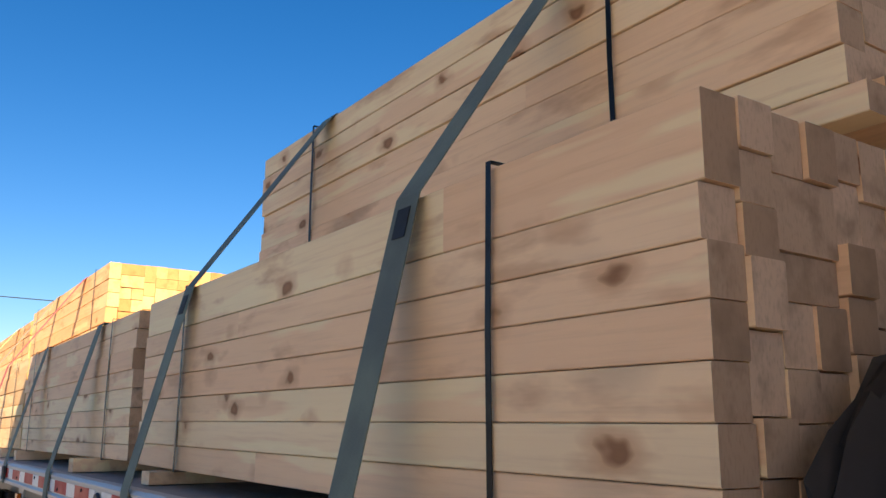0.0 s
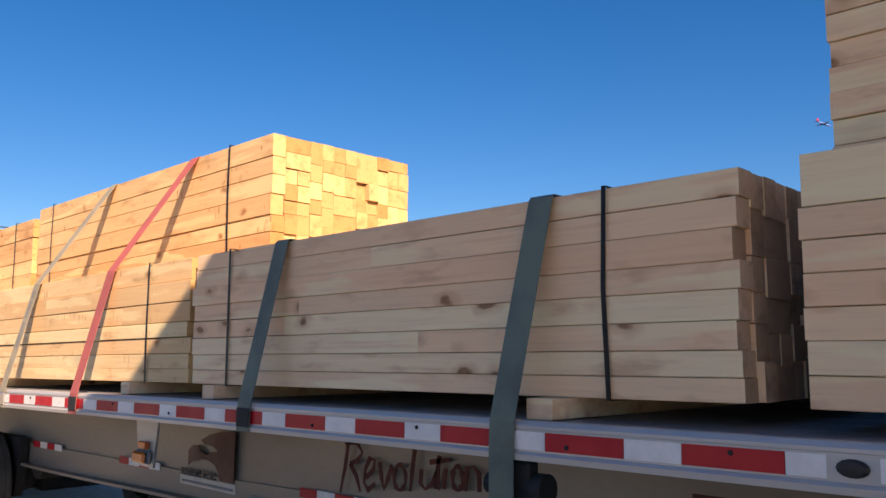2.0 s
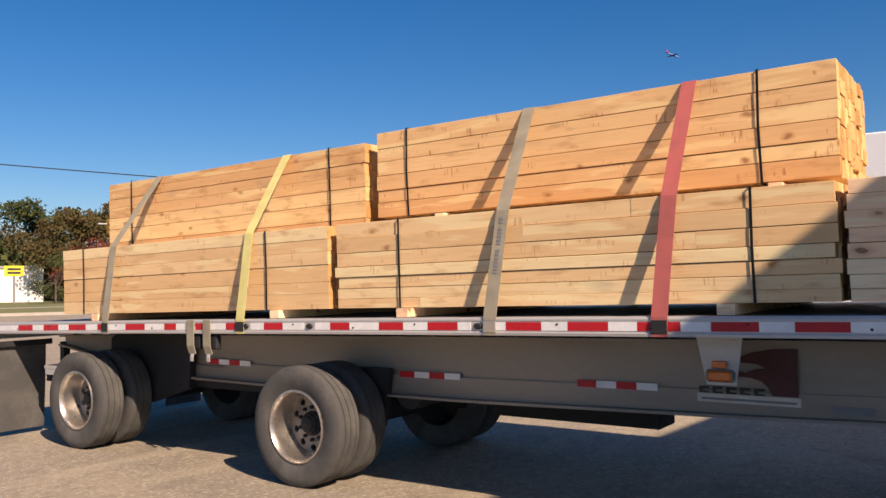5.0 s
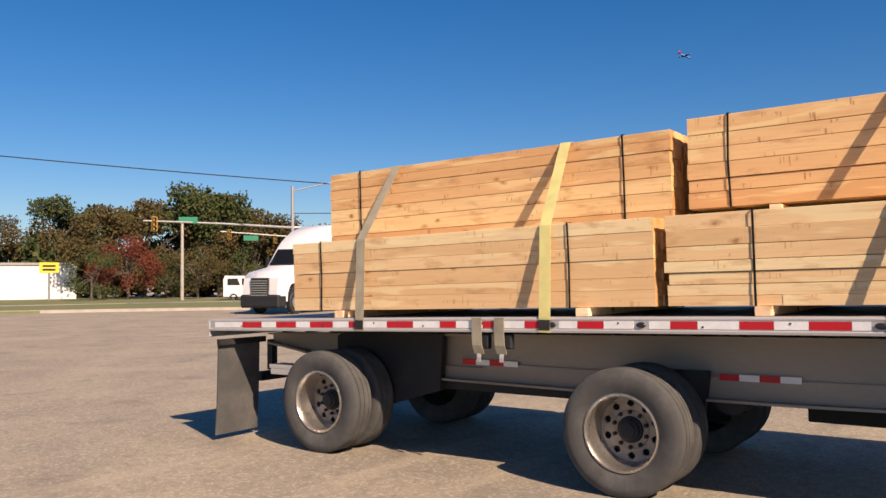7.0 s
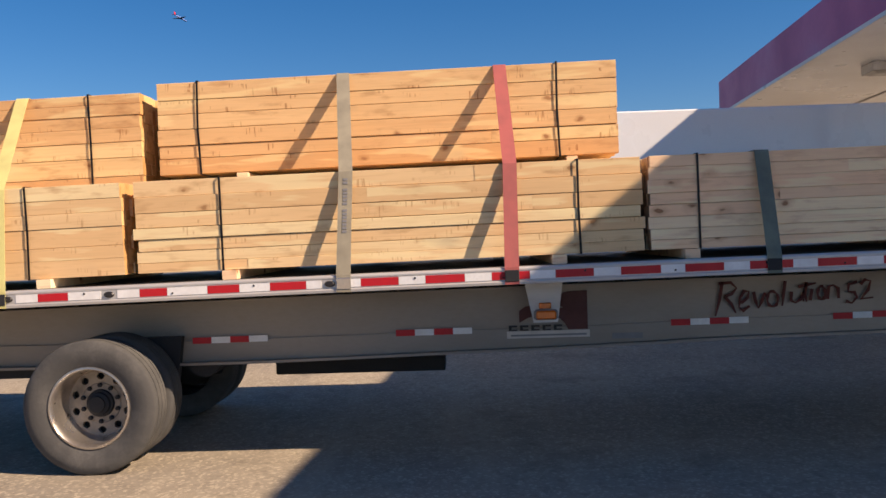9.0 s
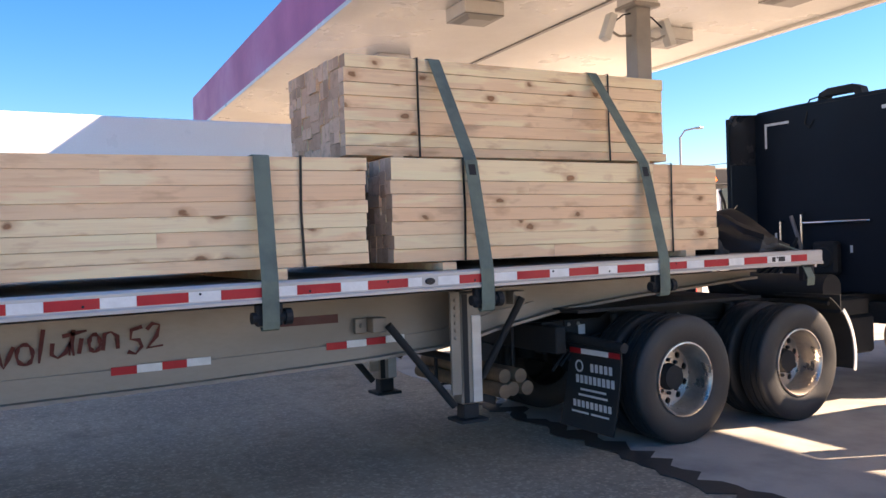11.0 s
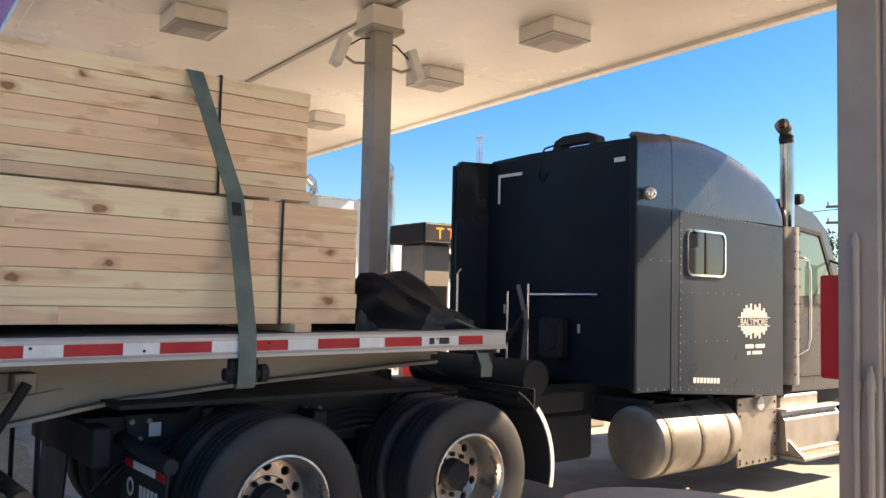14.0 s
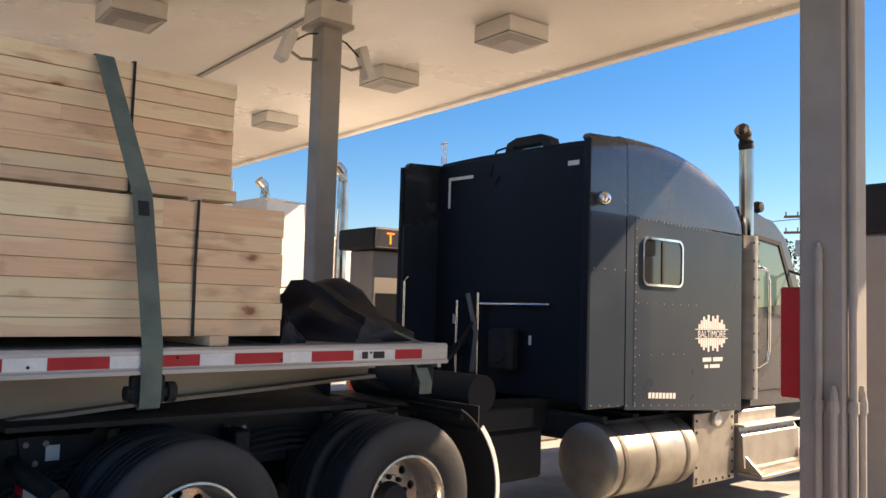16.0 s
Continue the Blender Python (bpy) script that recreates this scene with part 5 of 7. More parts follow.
# exhaust stack with its guard
bm = bmesh.new()
tube(bm, [(2.88, -3.90, 1.0), (2.88, -3.90, 3.30), (2.88, -3.885, 3.38), (2.87, -3.84, 3.45), (2.86, -3.76, 3.49)], 0.068, 18)
stack = part("exhaust_pipe", bm, STACK_CHROME, tractor, "chrome exhaust stack with bent tip", True)
# black disc over the capped end stands for the dark inside the pipe
bm = bmesh.new()
lathe(bm, [(0.055, -0.004), (0.0005, -0.003)], 16, Matrix.Translation((2.859, -3.752, 3.492)) @ Matrix.Rotation(radians(-112), 4, "Z") @ Matrix.Rotation(radians(20), 4, "Y"))
part("tip_mouth", bm, INK, stack)
bm = bmesh.new()
tube(bm, [(2.88, -3.897, 3.32), (2.88, -3.885, 3.38), (2.87, -3.84, 3.45), (2.861, -3.765, 3.488)], 0.0715, 18)
part("sooty_tip", bm, STEEL_DARK, stack, "sooty bent tip", True)
bm = bmesh.new()
rings = []
for z in (0.95, 2.48):
    rings.append([bm.verts.new((2.88 - 0.108 * math.sin(a), -3.90 + 0.108 * math.cos(a), z)) for a in (math.pi * k / 10 for k in range(11))])
for k in range(10):
    bm.faces.new((rings[0][k], rings[0][k + 1], rings[1][k + 1], rings[1][k]))
bmesh.ops.solidify(bm, geom=bm.faces[:], thickness=0.006)
guard = part("heat_guard", bm, ALU, stack, "dull aluminium heat guard", True)
# raised black studs imitate the dark of holes through the guard
for k in range(9):
    for dy in (-0.05, 0.04):
        bm = bmesh.new()
        lathe(bm, [(0.0005, -0.006), (0.012, -0.005), (0.014, 0.0)], 8, Matrix.Translation((2.777, -3.90 + dy, 1.05 + 0.17 * k)))
        part("guard_hole", bm, INK, guard)
bm = bmesh.new()
tube(bm, [(2.88, -3.90, 1.02), (2.89, -3.89, 0.92), (2.95, -3.72, 0.84), (3.1, -3.55, 0.82), (3.4, -3.4, 0.82)], 0.068, 14)
part("exhaust_elbow", bm, STEEL_DARK, stack, "sooty exhaust elbow", True)

# cab, door and hood
bm = bmesh.new()
prism(bm, [(-3.66, 0.87), (-3.66, 2.62), (-3.95, 2.72), (-4.45, 2.68), (-4.75, 2.50), (-5.15, 1.86), (-5.25, 1.70), (-5.25, 0.85)], "x", 2.90, 4.93)
cab = part("cab", bm, CAB_PAINT, tractor, "blue-grey metallic cab")
bm = bmesh.new()
prism(bm, [(-4.05, 1.80), (-4.05, 2.46), (-4.55, 2.42), (-4.88, 1.86)], "x", 2.892, 2.899)
part("door_window", bm, GREENGLASS, cab, "greenish door window")
bm = bmesh.new()
prism(bm, [(-4.02, 2.48), (-4.02, 2.52), (-4.60, 2.48), (-5.0, 1.84), (-4.93, 1.82), (-4.57, 2.44)], "x", 2.885, 2.898)
part("window_trim", bm, BLACK, cab)
bm = bmesh.new()
box(bm, 2.886, 2.898, -5.0, -4.0, 1.0, 1.012)
box(bm, 2.886, 2.898, -4.012, -4.0, 1.013, 1.79)
part("door_seam", bm, NAVY, cab)
bm = bmesh.new()
tube(bm, [(2.895, -4.02, 1.22), (2.83, -4.06, 1.25), (2.80, -4.14, 1.29), (2.80, -4.19, 1.38), (2.80, -4.20, 1.75), (2.80, -4.19, 2.08), (2.80, -4.15, 2.16), (2.82, -4.08, 2.19), (2.895, -4.03, 2.18)], 0.018, 10)
part("door_rail", bm, CHROME, cab, "bright door grab rail", True)
bm = bmesh.new()
prism(bm, [(-3.9, 2.735), (-4.0, 2.79), (-4.62, 2.66), (-4.85, 2.52), (-4.7, 2.55)], "x", 2.95, 4.88)
part("sun_visor", bm, CAB_PAINT, cab)
bm = bmesh.new()
box(bm, 2.60, 2.68, -4.98, -4.82, 1.70, 2.16, 0.02)
tube(bm, [(2.66, -4.88, 2.1), (2.9, -4.8, 2.2)], 0.014, 8)
tube(bm, [(2.66, -4.88, 1.75), (2.9, -4.8, 1.7)], 0.014, 8)
part("mirror", bm, BLACK, cab, "black door mirror")
bm = bmesh.new()
lathe(bm, [(0.0005, -0.05), (0.05, -0.045), (0.06, 0.0), (0.05, 0.06), (0.0005, 0.07)], 14, Matrix.Translation((2.95, -4.25, 2.80)))
tube(bm, [(2.97, -4.25, 2.72), (2.95, -4.25, 2.78)], 0.015, 8)
part("cab_lamp", bm, BLACK, cab, "small black roof lamp", True)
bm = bmesh.new()
prism(bm, [(-5.26, 0.9), (-5.26, 1.80), (-6.0, 1.74), (-6.9, 1.60), (-7.25, 1.45), (-7.35, 1.1), (-7.35, 0.6), (-6.75, 0.6), (-6.6, 0.95), (-6.3, 1.14), (-5.95, 1.16), (-5.6, 1.0)], "x", 2.88, 4.95)
part("hood", bm, CAB_PAINT, tractor, "blue-grey hood")
bm = bmesh.new()
prism(bm, [(-4.66, 1.09), (-4.76, 1.17), (-4.79, 1.17), (-4.72, 1.09)], "x", 2.885, 2.8995)
part("amber_lamp", bm, AMBER, tractor, "amber side lamp")
bm = bmesh.new()
box(bm, 2.75, 5.05, -7.6, -7.36, 0.32, 0.68, 0.05)
part("bumper", bm, CHROME, tractor)
wheel(tractor, 2.80, -6.2, 0.50, -1, False, RUBBER, "drive")
wheel(tractor, 5.05, -6.2, 0.50, 1, False, RUBBER, "drive")
bm = bmesh.new()
tube(bm, [(3.0, -6.2, 0.5), (4.85, -6.2, 0.5)], 0.06, 10)
part("axle", bm, STEEL_DARK, tractor)

# fuel tank and steps
bm = bmesh.new()
lathe(bm, [(0.0005, -0.60), (0.2, -0.595), (0.27, -0.585), (0.297, -0.57), (0.302, -0.55), (0.302, 0.55), (0.297, 0.57), (0.27, 0.585), (0.2, 0.595), (0.0005, 0.60)], 48, Matrix.Translation((3.10, -2.39, 0.54)) @ Matrix.Rotation(math.pi / 2, 4, "Z"))
tank = part("fuel_tank", bm, STEP_ALU, tractor, "dull aluminium fuel tank", True)
for y in (-1.93, -2.36, -2.80):
    bm = bmesh.new()
    rings = [[bm.verts.new((3.10 + 0.309 * math.cos(a), yy, 0.54 + 0.309 * math.sin(a))) for a in (2 * math.pi * k / 40 for k in range(40))] for yy in (y - 0.022, y + 0.022)]
    for k in range(40):
        bm.faces.new((rings[0][k], rings[0][(k + 1) % 40], rings[1][(k + 1) % 40], rings[1][k]))
    bmesh.ops.solidify(bm, geom=bm.faces[:], thickness=0.005)
    part("tank_strap", bm, ALU_DULL, tank, "", True)
    bm = bmesh.new()
    box(bm, 3.02, 3.6, y - 0.04, y + 0.04, 0.85, 0.89, 0.006)
    part("tank_hanger", bm, STEEL_DARK, tank)
bm = bmesh.new()
box(bm, 2.86, 2.88, -3.66, -2.98, 0.24, 0.86, 0.004)
plate = part("step_plate", bm, STEP_ALU, tractor, "bolted aluminium side plate")
for k in range(6):
    for y, z in ((-3.02, 0.30 + 0.1 * k), (-3.62, 0.30 + 0.1 * k), (-3.02 - 0.11 * k, 0.27)):
        bm = bmesh.new()
        lathe(bm, [(0.0005, -0.006), (0.012, -0.005), (0.014, 0.0)], 8, Matrix.Translation((2.859, y, z)))
        part("bolt", bm, STEEL_DARK, plate)
bm = bmesh.new()
prism(bm, [(2.84, 0.70), (2.83, 0.66), (2.80, 0.62), (2.785, 0.34), (2.74, 0.33), (2.74, 0.30), (3.2, 0.30), (3.2, 0.70)], "y", -4.80, -3.70)
step = part("cab_step", bm, STEP_ALU, tractor, "pressed aluminium cab steps")
bm = bmesh.new()
box(bm, 2.90, 3.2, -4.55, -3.78, 0.701, 0.845, 0.02)
part("upper_tread", bm, STEP_ALU, step)
bm = bmesh.new()
box(bm, 2.775, 2.90, -4.82, -3.69, 0.702, 0.722, 0.004)
part("middle_tread", bm, ALU, step)
bm = bmesh.new()
box(bm, 2.60, 2.84, -4.84, -3.68, 0.262, 0.298, 0.006)
for k in range(5):
    box(bm, 2.615 + 0.03 * k, 2.63 + 0.03 * k, -4.80, -3.72, 0.299, 0.304)
part("lower_tread", bm, STEP_ALU, step, "ribbed aluminium tread")
for y in (-4.79, -3.72):
    bm = bmesh.new()
    prism(bm, [(2.775, 0.44), (2.775, 0.305), (2.625, 0.305)], "y", y - 0.012, y + 0.012)
    part("tread_gusset", bm, STEP_ALU, step)
for k in range(6):
    bm = bmesh.new()
    lathe(bm, [(0.0005, -0.006), (0.011, -0.005), (0.013, 0.0)], 8, Matrix.Translation((2.795, -3.80 - 0.18 * k, 0.655)))
    part("bolt", bm, STEEL_DARK, step)
bm = bmesh.new()
lathe(bm, [(0.0005, -0.02), (0.06, -0.015), (0.065, 0.0), (0.06, 0.03)], 18, Matrix.Translation((2.84, -3.32, 0.80)))
box(bm, 2.842, 2.87, -3.37, -3.27, 0.81, 0.90)
part("fuel_cap", bm, ALU, tractor, "", True)

# frame, fifth wheel, drive wheels, fenders
for x in (3.62, 4.40):
    bm = bmesh.new()
    prism(bm, [(x - 0.01, 0.72), (x + 0.11, 0.72), (x + 0.11, 0.735), (x + 0.005, 0.735), (x + 0.005, 0.965), (x + 0.11, 0.965), (x + 0.11, 0.98), (x - 0.01, 0.98)], "y", -7.3, 2.45)
    part("frame_rail", bm, STEEL_DARK, tractor, "black steel frame rail")
bm = bmesh.new()
prism(bm, [(0.2, 0.985), (1.9, 0.985), (1.75, 1.06), (1.0, 1.073), (0.35, 1.06)], "x", 3.55, 4.60)
part("fifth_wheel", bm, STEEL_DARK, tractor, "greasy fifth wheel plate")
for y in (1.588, 0.20):
    dual(tractor, y, 0.515, RUBBER, "drive", 2.865)
    for x in (3.55, 4.58):
        bm = bmesh.new()
        tube(bm, [(x, y + 0.32, 0.55), (x, y + 0.32, 0.82)], 0.12, 16)
        part("air_spring", bm, BLACK, tractor, "", True)
        bm = bmesh.new()
        tube(bm, [(x - 0.06, y + 0.15, 0.5), (x - 0.06, y + 0.2, 1.02)], 0.035, 10)
        part("damper", bm, STEEL_DARK, tractor, "", True)
    bm = bmesh.new()
    box(bm, 3.2, 4.9, y - 0.12, y + 0.12, 0.78, 0.96, 0.02)
    part("suspension_member", bm, STEEL_DARK, tractor)
for y in (2.42, 1.05, -0.45):
    bm = bmesh.new()
    box(bm, 3.4, 4.7, y - 0.05, y + 0.05, 0.74, 0.96, 0.01)
    part("crossmember", bm, STEEL_DARK, tractor)
for x0, x1 in ((2.90, 3.50), (4.65, 5.25)):
    bm = bmesh.new()
    arcs = [[(0.045 - r * math.sin(a), 0.51 + r * math.cos(a)) for a in (radians(28 + 74 * k / 14) for k in range(15))] for r in (0.62, 0.63)]
    prism(bm, arcs[0] + arcs[1][::-1], "x", x0, x1)
    fender = part("quarter_fender", bm, BLACK, tractor, "black plastic quarter fender")
    bm = bmesh.new()
    lines = [[(0.045 - r * math.sin(a), 0.51 + r * math.cos(a)) for a in (radians(48 + 55 * k / 10) for k in range(11))] for r in (0.622, 0.655)]
    xe = x0 - 0.012 if x0 < 4 else x1 + 0.002
    prism(bm, lines[0] + lines[1][::-1], "x", xe, xe + 0.01)
    part("fender_trim", bm, WHITE_TAPE, fender, "white trim edge")
    bm = bmesh.new()
    box(bm, x0 + 0.005, x1 + 0.02, -0.42, -0.405, 0.90, 1.075, 0.003)
    part("fender_flap", bm, BLACK, fender, "upright black rubber flap")
bm = bmesh.new()
box(bm, 3.25, 4.85, -1.35, -0.42, 0.82, 0.985, 0.015)
part("deck_plate", bm, BLACK, tractor, "dark deck plate")
bm = bmesh.new()
box(bm, 3.28, 4.8, -1.5, -0.42, 0.42, 0.81, 0.03)
part("battery_box", bm, BLACK, tractor)
bm = bmesh.new()
tube(bm, [(3.25, -0.78, 1.10), (4.7, -0.78, 1.10)], 0.14, 20)
part("air_tank", bm, BLACK, tractor, "black air tank", True)
bm = bmesh.new()
box(bm, 3.0, 4.9, -7.0, -1.9, 0.66, 0.86)
part("underbody", bm, STEEL_DARK, tractor)

# brake chambers, air lines and brackets along the frame
for y in (1.588, 0.20):
    for x in (3.45, 4.62):
        bm = bmesh.new()
        lathe(bm, [(0.0005, -0.09), (0.07, -0.085), (0.085, -0.05), (0.09, 0.0), (0.085, 0.05), (0.07, 0.085), (0.0005, 0.09)], 20, Matrix.Translation((x, y + 0.27, 0.66)) @ Matrix.Rotation(math.pi / 2, 4, "Z"))
        part("brake_chamber", bm, BLACK, tractor, "black brake chamber", True)
for k in range(4):
    bm = bmesh.new()
    z = 0.90 - 0.035 * k
    tube(bm, [(3.59 - 0.02 * k, -1.3, z), (3.57 - 0.02 * k, -0.2, z - 0.02), (3.55 - 0.03 * k, 0.7, z + 0.03), (3.57 - 0.02 * k, 1.3, z - 0.03), (3.5, 2.0 + 0.1 * k, z - 0.05), (3.5, 2.2 + 0.08 * k, z - 0.2)], 0.012, 6)
    part("air_line", bm, BLACK, tractor, "", True)
for y in (2.15, 1.0, -0.2):
    bm = bmesh.new()
    prism(bm, [(y - 0.09, 0.99), (y + 0.09, 0.99), (y + 0.05, 0.76), (y - 0.05, 0.76)], "x", 3.585, 3.607)
    plate2 = part("frame_bracket", bm, STEEL_DARK, tractor)
    for dy, z in ((-0.05, 0.95), (0.05, 0.95), (0.0, 0.85)):
        bm = bmesh.new()
        lathe(bm, [(0.0005, -0.012), (0.016, -0.01), (0.018, 0.0)], 6, Matrix.Translation((3.584, y + dy, z)))
        part("bolt", bm, ALU_DULL, plate2)
bm = bmesh.new()
box(bm, 3.578, 3.583, 2.03, 2.10, 0.86, 0.94)
part("sticker", bm, WHITE_INK, tractor, "small white sticker")
bm = bmesh.new()
tube(bm, [(3.58, -0.28, 1.0), (3.2, -0.30, 1.02), (2.95, -0.30, 1.0)], 0.02, 8)
part("fender_arm", bm, STEEL_DARK, tractor, "", True)

# mud flaps on their hanger tubes
for s, xa in ((1, 2.85), (-1, 5.30)):
    bm = bmesh.new()
    tube(bm, [(xa, 2.25, 0.822), (xa + s * 0.85, 2.25, 0.865)], 0.04, 14)
    bar = part("flap_hanger", bm, STEEL_DARK, tractor, "steel flap hanger tube", True)
    bm = bmesh.new()
    rows = []
    for k in range(9):
        f = k / 8
        z = 0.80 - 0.66 * f
        y = 2.245 + 0.06 * f * f
        rows.append([bm.verts.new((x, y + dy, z)) for x, dy in ((xa + s * (0.03 + 0.05 * f), 0.0), (xa + s * (0.65 + 0.08 * f), 0.0), (xa + s * (0.65 + 0.08 * f), 0.012), (xa + s * (0.03 + 0.05 * f), 0.012))])
    for a, b in zip(rows, rows[1:]):
        for k in range(4):
            bm.faces.new((a[k], a[(k + 1) % 4], b[(k + 1) % 4], b[k]))
    bm.faces.new(rows[0]), bm.faces.new(rows[-1])
    flap = part("mud_flap", bm, BLACK, bar, "black mud flap with white lettering bars")
    if s > 0:
        def flap_box(name, mat, x0, x1, z0, z1):
            f = (0.80 - (z0 + z1) / 2) / 0.66
            y = 2.259 + 0.06 * f * f + 0.002
            bm = bmesh.new()
            box(bm, xa + x0, xa + x1, y, y + 0.003, z0, z1)
            part(name, bm, mat, flap)
        flap_box("red_tape", RED, 0.04, 0.17, 0.735, 0.777)
        flap_box("white_tape", WHITE_TAPE, 0.171, 0.50, 0.735, 0.777)
        flap_box("red_tape", RED, 0.501, 0.645, 0.735, 0.777)
        for k in range(5):
            flap_box("bar", WHITE_INK, 0.13 + 0.055 * k, 0.165 + 0.055 * k, 0.60, 0.665)
        for k in range(9):
            flap_box("bar", WHITE_INK, 0.10 + 0.053 * k, 0.136 + 0.053 * k, 0.50, 0.565)
        flap_box("bar", WHITE_INK, 0.19, 0.50, 0.445, 0.462)
        flap_box("bar", WHITE_INK, 0.17, 0.52, 0.40, 0.417)
        for k in range(9):
            flap_box("bar", WHITE_INK, 0.12 + 0.053 * k, 0.155 + 0.053 * k, 0.31, 0.365)
        for k in range(2):
            flap_box("bar", WHITE_INK, 0.14 + 0.24 * k, 0.35 + 0.24 * k, 0.265, 0.28)
        bm = bmesh.new()
        lathe(bm, [(0.035, 0.0), (0.05, 0.0), (0.05, 0.003), (0.035, 0.003)], 24, Matrix.Translation((xa + 0.52, 2.268, 0.635)) @ Matrix.Rotation(math.pi / 2, 4, "Z"))
        part("ring_mark", bm, WHITE_INK, flap)

# timber posts slung crosswise in a cradle below the trailer
for x in (3.75, 4.35):
    for y in (2.66, 3.05):
        bm = bmesh.new()
        box(bm, x - 0.012, x + 0.012, y - 0.012, y + 0.012, 0.445, 0.98 if y < 2.8 else 0.93)
        part("post_hanger", bm, STEEL_DARK, trailer)
    bm = bmesh.new()
    box(bm, x - 0.02, x + 0.02, 2.645, 3.065, 0.43, 0.444)
    part("post_cradle", bm, STEEL_DARK, trailer)
for y, z, x, l in ((2.735, 0.50, 3.44, 1.4), (2.85, 0.50, 3.47, 1.3), (2.965, 0.50, 3.41, 1.4), (2.79, 0.60, 3.45, 1.35), (2.905, 0.60, 3.50, 1.3)):
    bm = bmesh.new()
    tube(bm, [(0, 0, 0), (l, 0, 0)], 0.056, 16)
    ob = part("timber_post", bm, POST_WOOD, at=Matrix.Translation((x, y, z)), smooth=True)
    tagged(ob, "round weathered timber post in a cradle under the trailer", "post", "timber posts")


# ---- black tarpaulins folded on the trailer's nose ----
def tarp(x, y, sx, sy, sz, seed, turn, name_label):
    bm = bmesh.new()
    bmesh.ops.create_cube(bm, size=1.0)
    bmesh.ops.subdivide_edges(bm, edges=bm.edges[:], cuts=9, use_grid_fill=True)
    off = Vector((seed * 3.1, seed * 1.7, 0))
    for v in bm.verts:
        top = v.co.z + 0.5
        peak = 0.95 - 0.72 * abs(v.co.x * 2 + 0.25 * v.co.y) ** 1.4
        n = noise.noise(v.co * 2.6 + off) * 0.2 + noise.noise(v.co * 6 + off) * 0.10
        v.co = Vector((v.co.x * sx * (1 + 0.25 * n), v.co.y * sy * (1 - 0.35 * top + n), max(0, top * sz * (peak + n))))
    ob = part("tarpaulin", bm, TARP, at=Matrix.Translation((x, y, rail_z(y) + 0.0285)) @ Matrix.Rotation(turn, 4, "Z"), smooth=True)
    tagged(ob, name_label, "tarpaulin", "folded tarpaulins")


tarp(3.55, 0.38, 1.0, 0.66, 0.40, 2, 0.25, "crumpled black tarpaulin heaped on trailer nose beside timber")
tarp(3.40, 0.96, 0.7, 0.16, 0.38, 5, 0.0, "black tarpaulin flap pressed against the timber stack")
tarp(4.85, 0.5, 0.7, 0.6, 0.26, 7, -0.2, "folded black tarpaulin on trailer nose")
t = thing("cargo_strap", "loose olive strap across black tarpaulins on trailer nose", "strap", group="cargo straps")
bm = bmesh.new()
z = rail_z(0.3) + 0.03
ribbon(bm, [(2.95, 0.10, z + 0.004), (3.15, 0.25, z + 0.10), (3.35, 0.42, z + 0.23), (3.55, 0.55, z + 0.34), (4.0, 0.62, z + 0.32), (4.6, 0.55, z + 0.22), (5.1, 0.5, z + 0.08)], 0.045, 0.004)
part("webbing", bm, OLIVE, t)


# ---- forecourt things ----
def bollard(x, y, h, r):
    t = thing("bollard", "yellow painted steel bollard with domed top", "bollard", Matrix.Translation((x, y, 0.006)), "bollards")
    bm = bmesh.new()
    rings = [[bm.verts.new((rr * math.cos(a), rr * math.sin(a), z)) for a in (2 * math.pi * k / 28 for k in range(28))] for rr, z in ((r, 0), (r, h - 0.02), (r * 0.96, h - 0.006), (r * 0.85, h), (0.002, h + 0.003))]
    for a, b in zip(rings, rings[1:]):
        for k in range(28):
            bm.faces.new((a[k], a[(k + 1) % 28], b[(k + 1) % 28], b[k]))
    part("post", bm, YELLOW, t, smooth=True)


bollard(0.74, 2.05, 0.89, 0.072)
bollard(7.0, 0.45, 1.0, 0.08)


def oval_bin(x, y, turn):
    t = thing("waste_bin", "large oval beige plastic bin with red base band", "bin", Matrix.Translation((x, y, 0.006)) @ Matrix.Rotation(turn, 4, "Z"))
    n = 44
    prof = [(0.97, 0.22), (0.985, 0.45), (1.0, 0.76), (1.015, 0.765), (1.02, 0.80), (1.015, 0.83), (0.99, 0.855), (0.93, 0.868), (0.42, 0.868), (0.40, 0.862), (0.385, 0.83), (0.001, 0.82)]

    def ringz(f, z, lid):
        out = []
        for k in range(n):
            a = 2 * math.pi * k / n
            px = 0.56 * f * math.cos(a) - (0.16 * (1 - f) if f < 0.9 else 0)
            py = 0.40 * f * math.sin(a)
            out.append(bm.verts.new((px, py, z + (0.035 * px if lid else 0))))
        return out
    bm = bmesh.new()
    rings = [ringz(f, z, z > 0.7) for f, z in prof]
    for a, b in zip(rings, rings[1:]):
        for k in range(n):
            bm.faces.new((a[k], a[(k + 1) % n], b[(k + 1) % n], b[k]))
    part("bin_body", bm, BIN, t, smooth=True)
    bm = bmesh.new()
    rings = [ringz(f, z, False) for f, z in ((0.96, 0.0), (0.995, 0.02), (0.995, 0.20), (0.96, 0.218))]
    for a, b in zip(rings, rings[1:]):
        for k in range(n):
            bm.faces.new((a[k], a[(k + 1) % n], b[(k + 1) % n], b[k]))
    part("base_band", bm, REDBOX, t, "red base band", True)


oval_bin(0.66, 0.93, radians(38))
bm = bmesh.new()
box(bm, -0.1, 0.1, -0.05, 0.05, 1.27, 1.90, 0.01)
ob = part("red_board", bm, REDBOX, at=Matrix.Translation((1.10, -1.20, 0)) @ Matrix.Rotation(TILT_C, 4, "Z"))
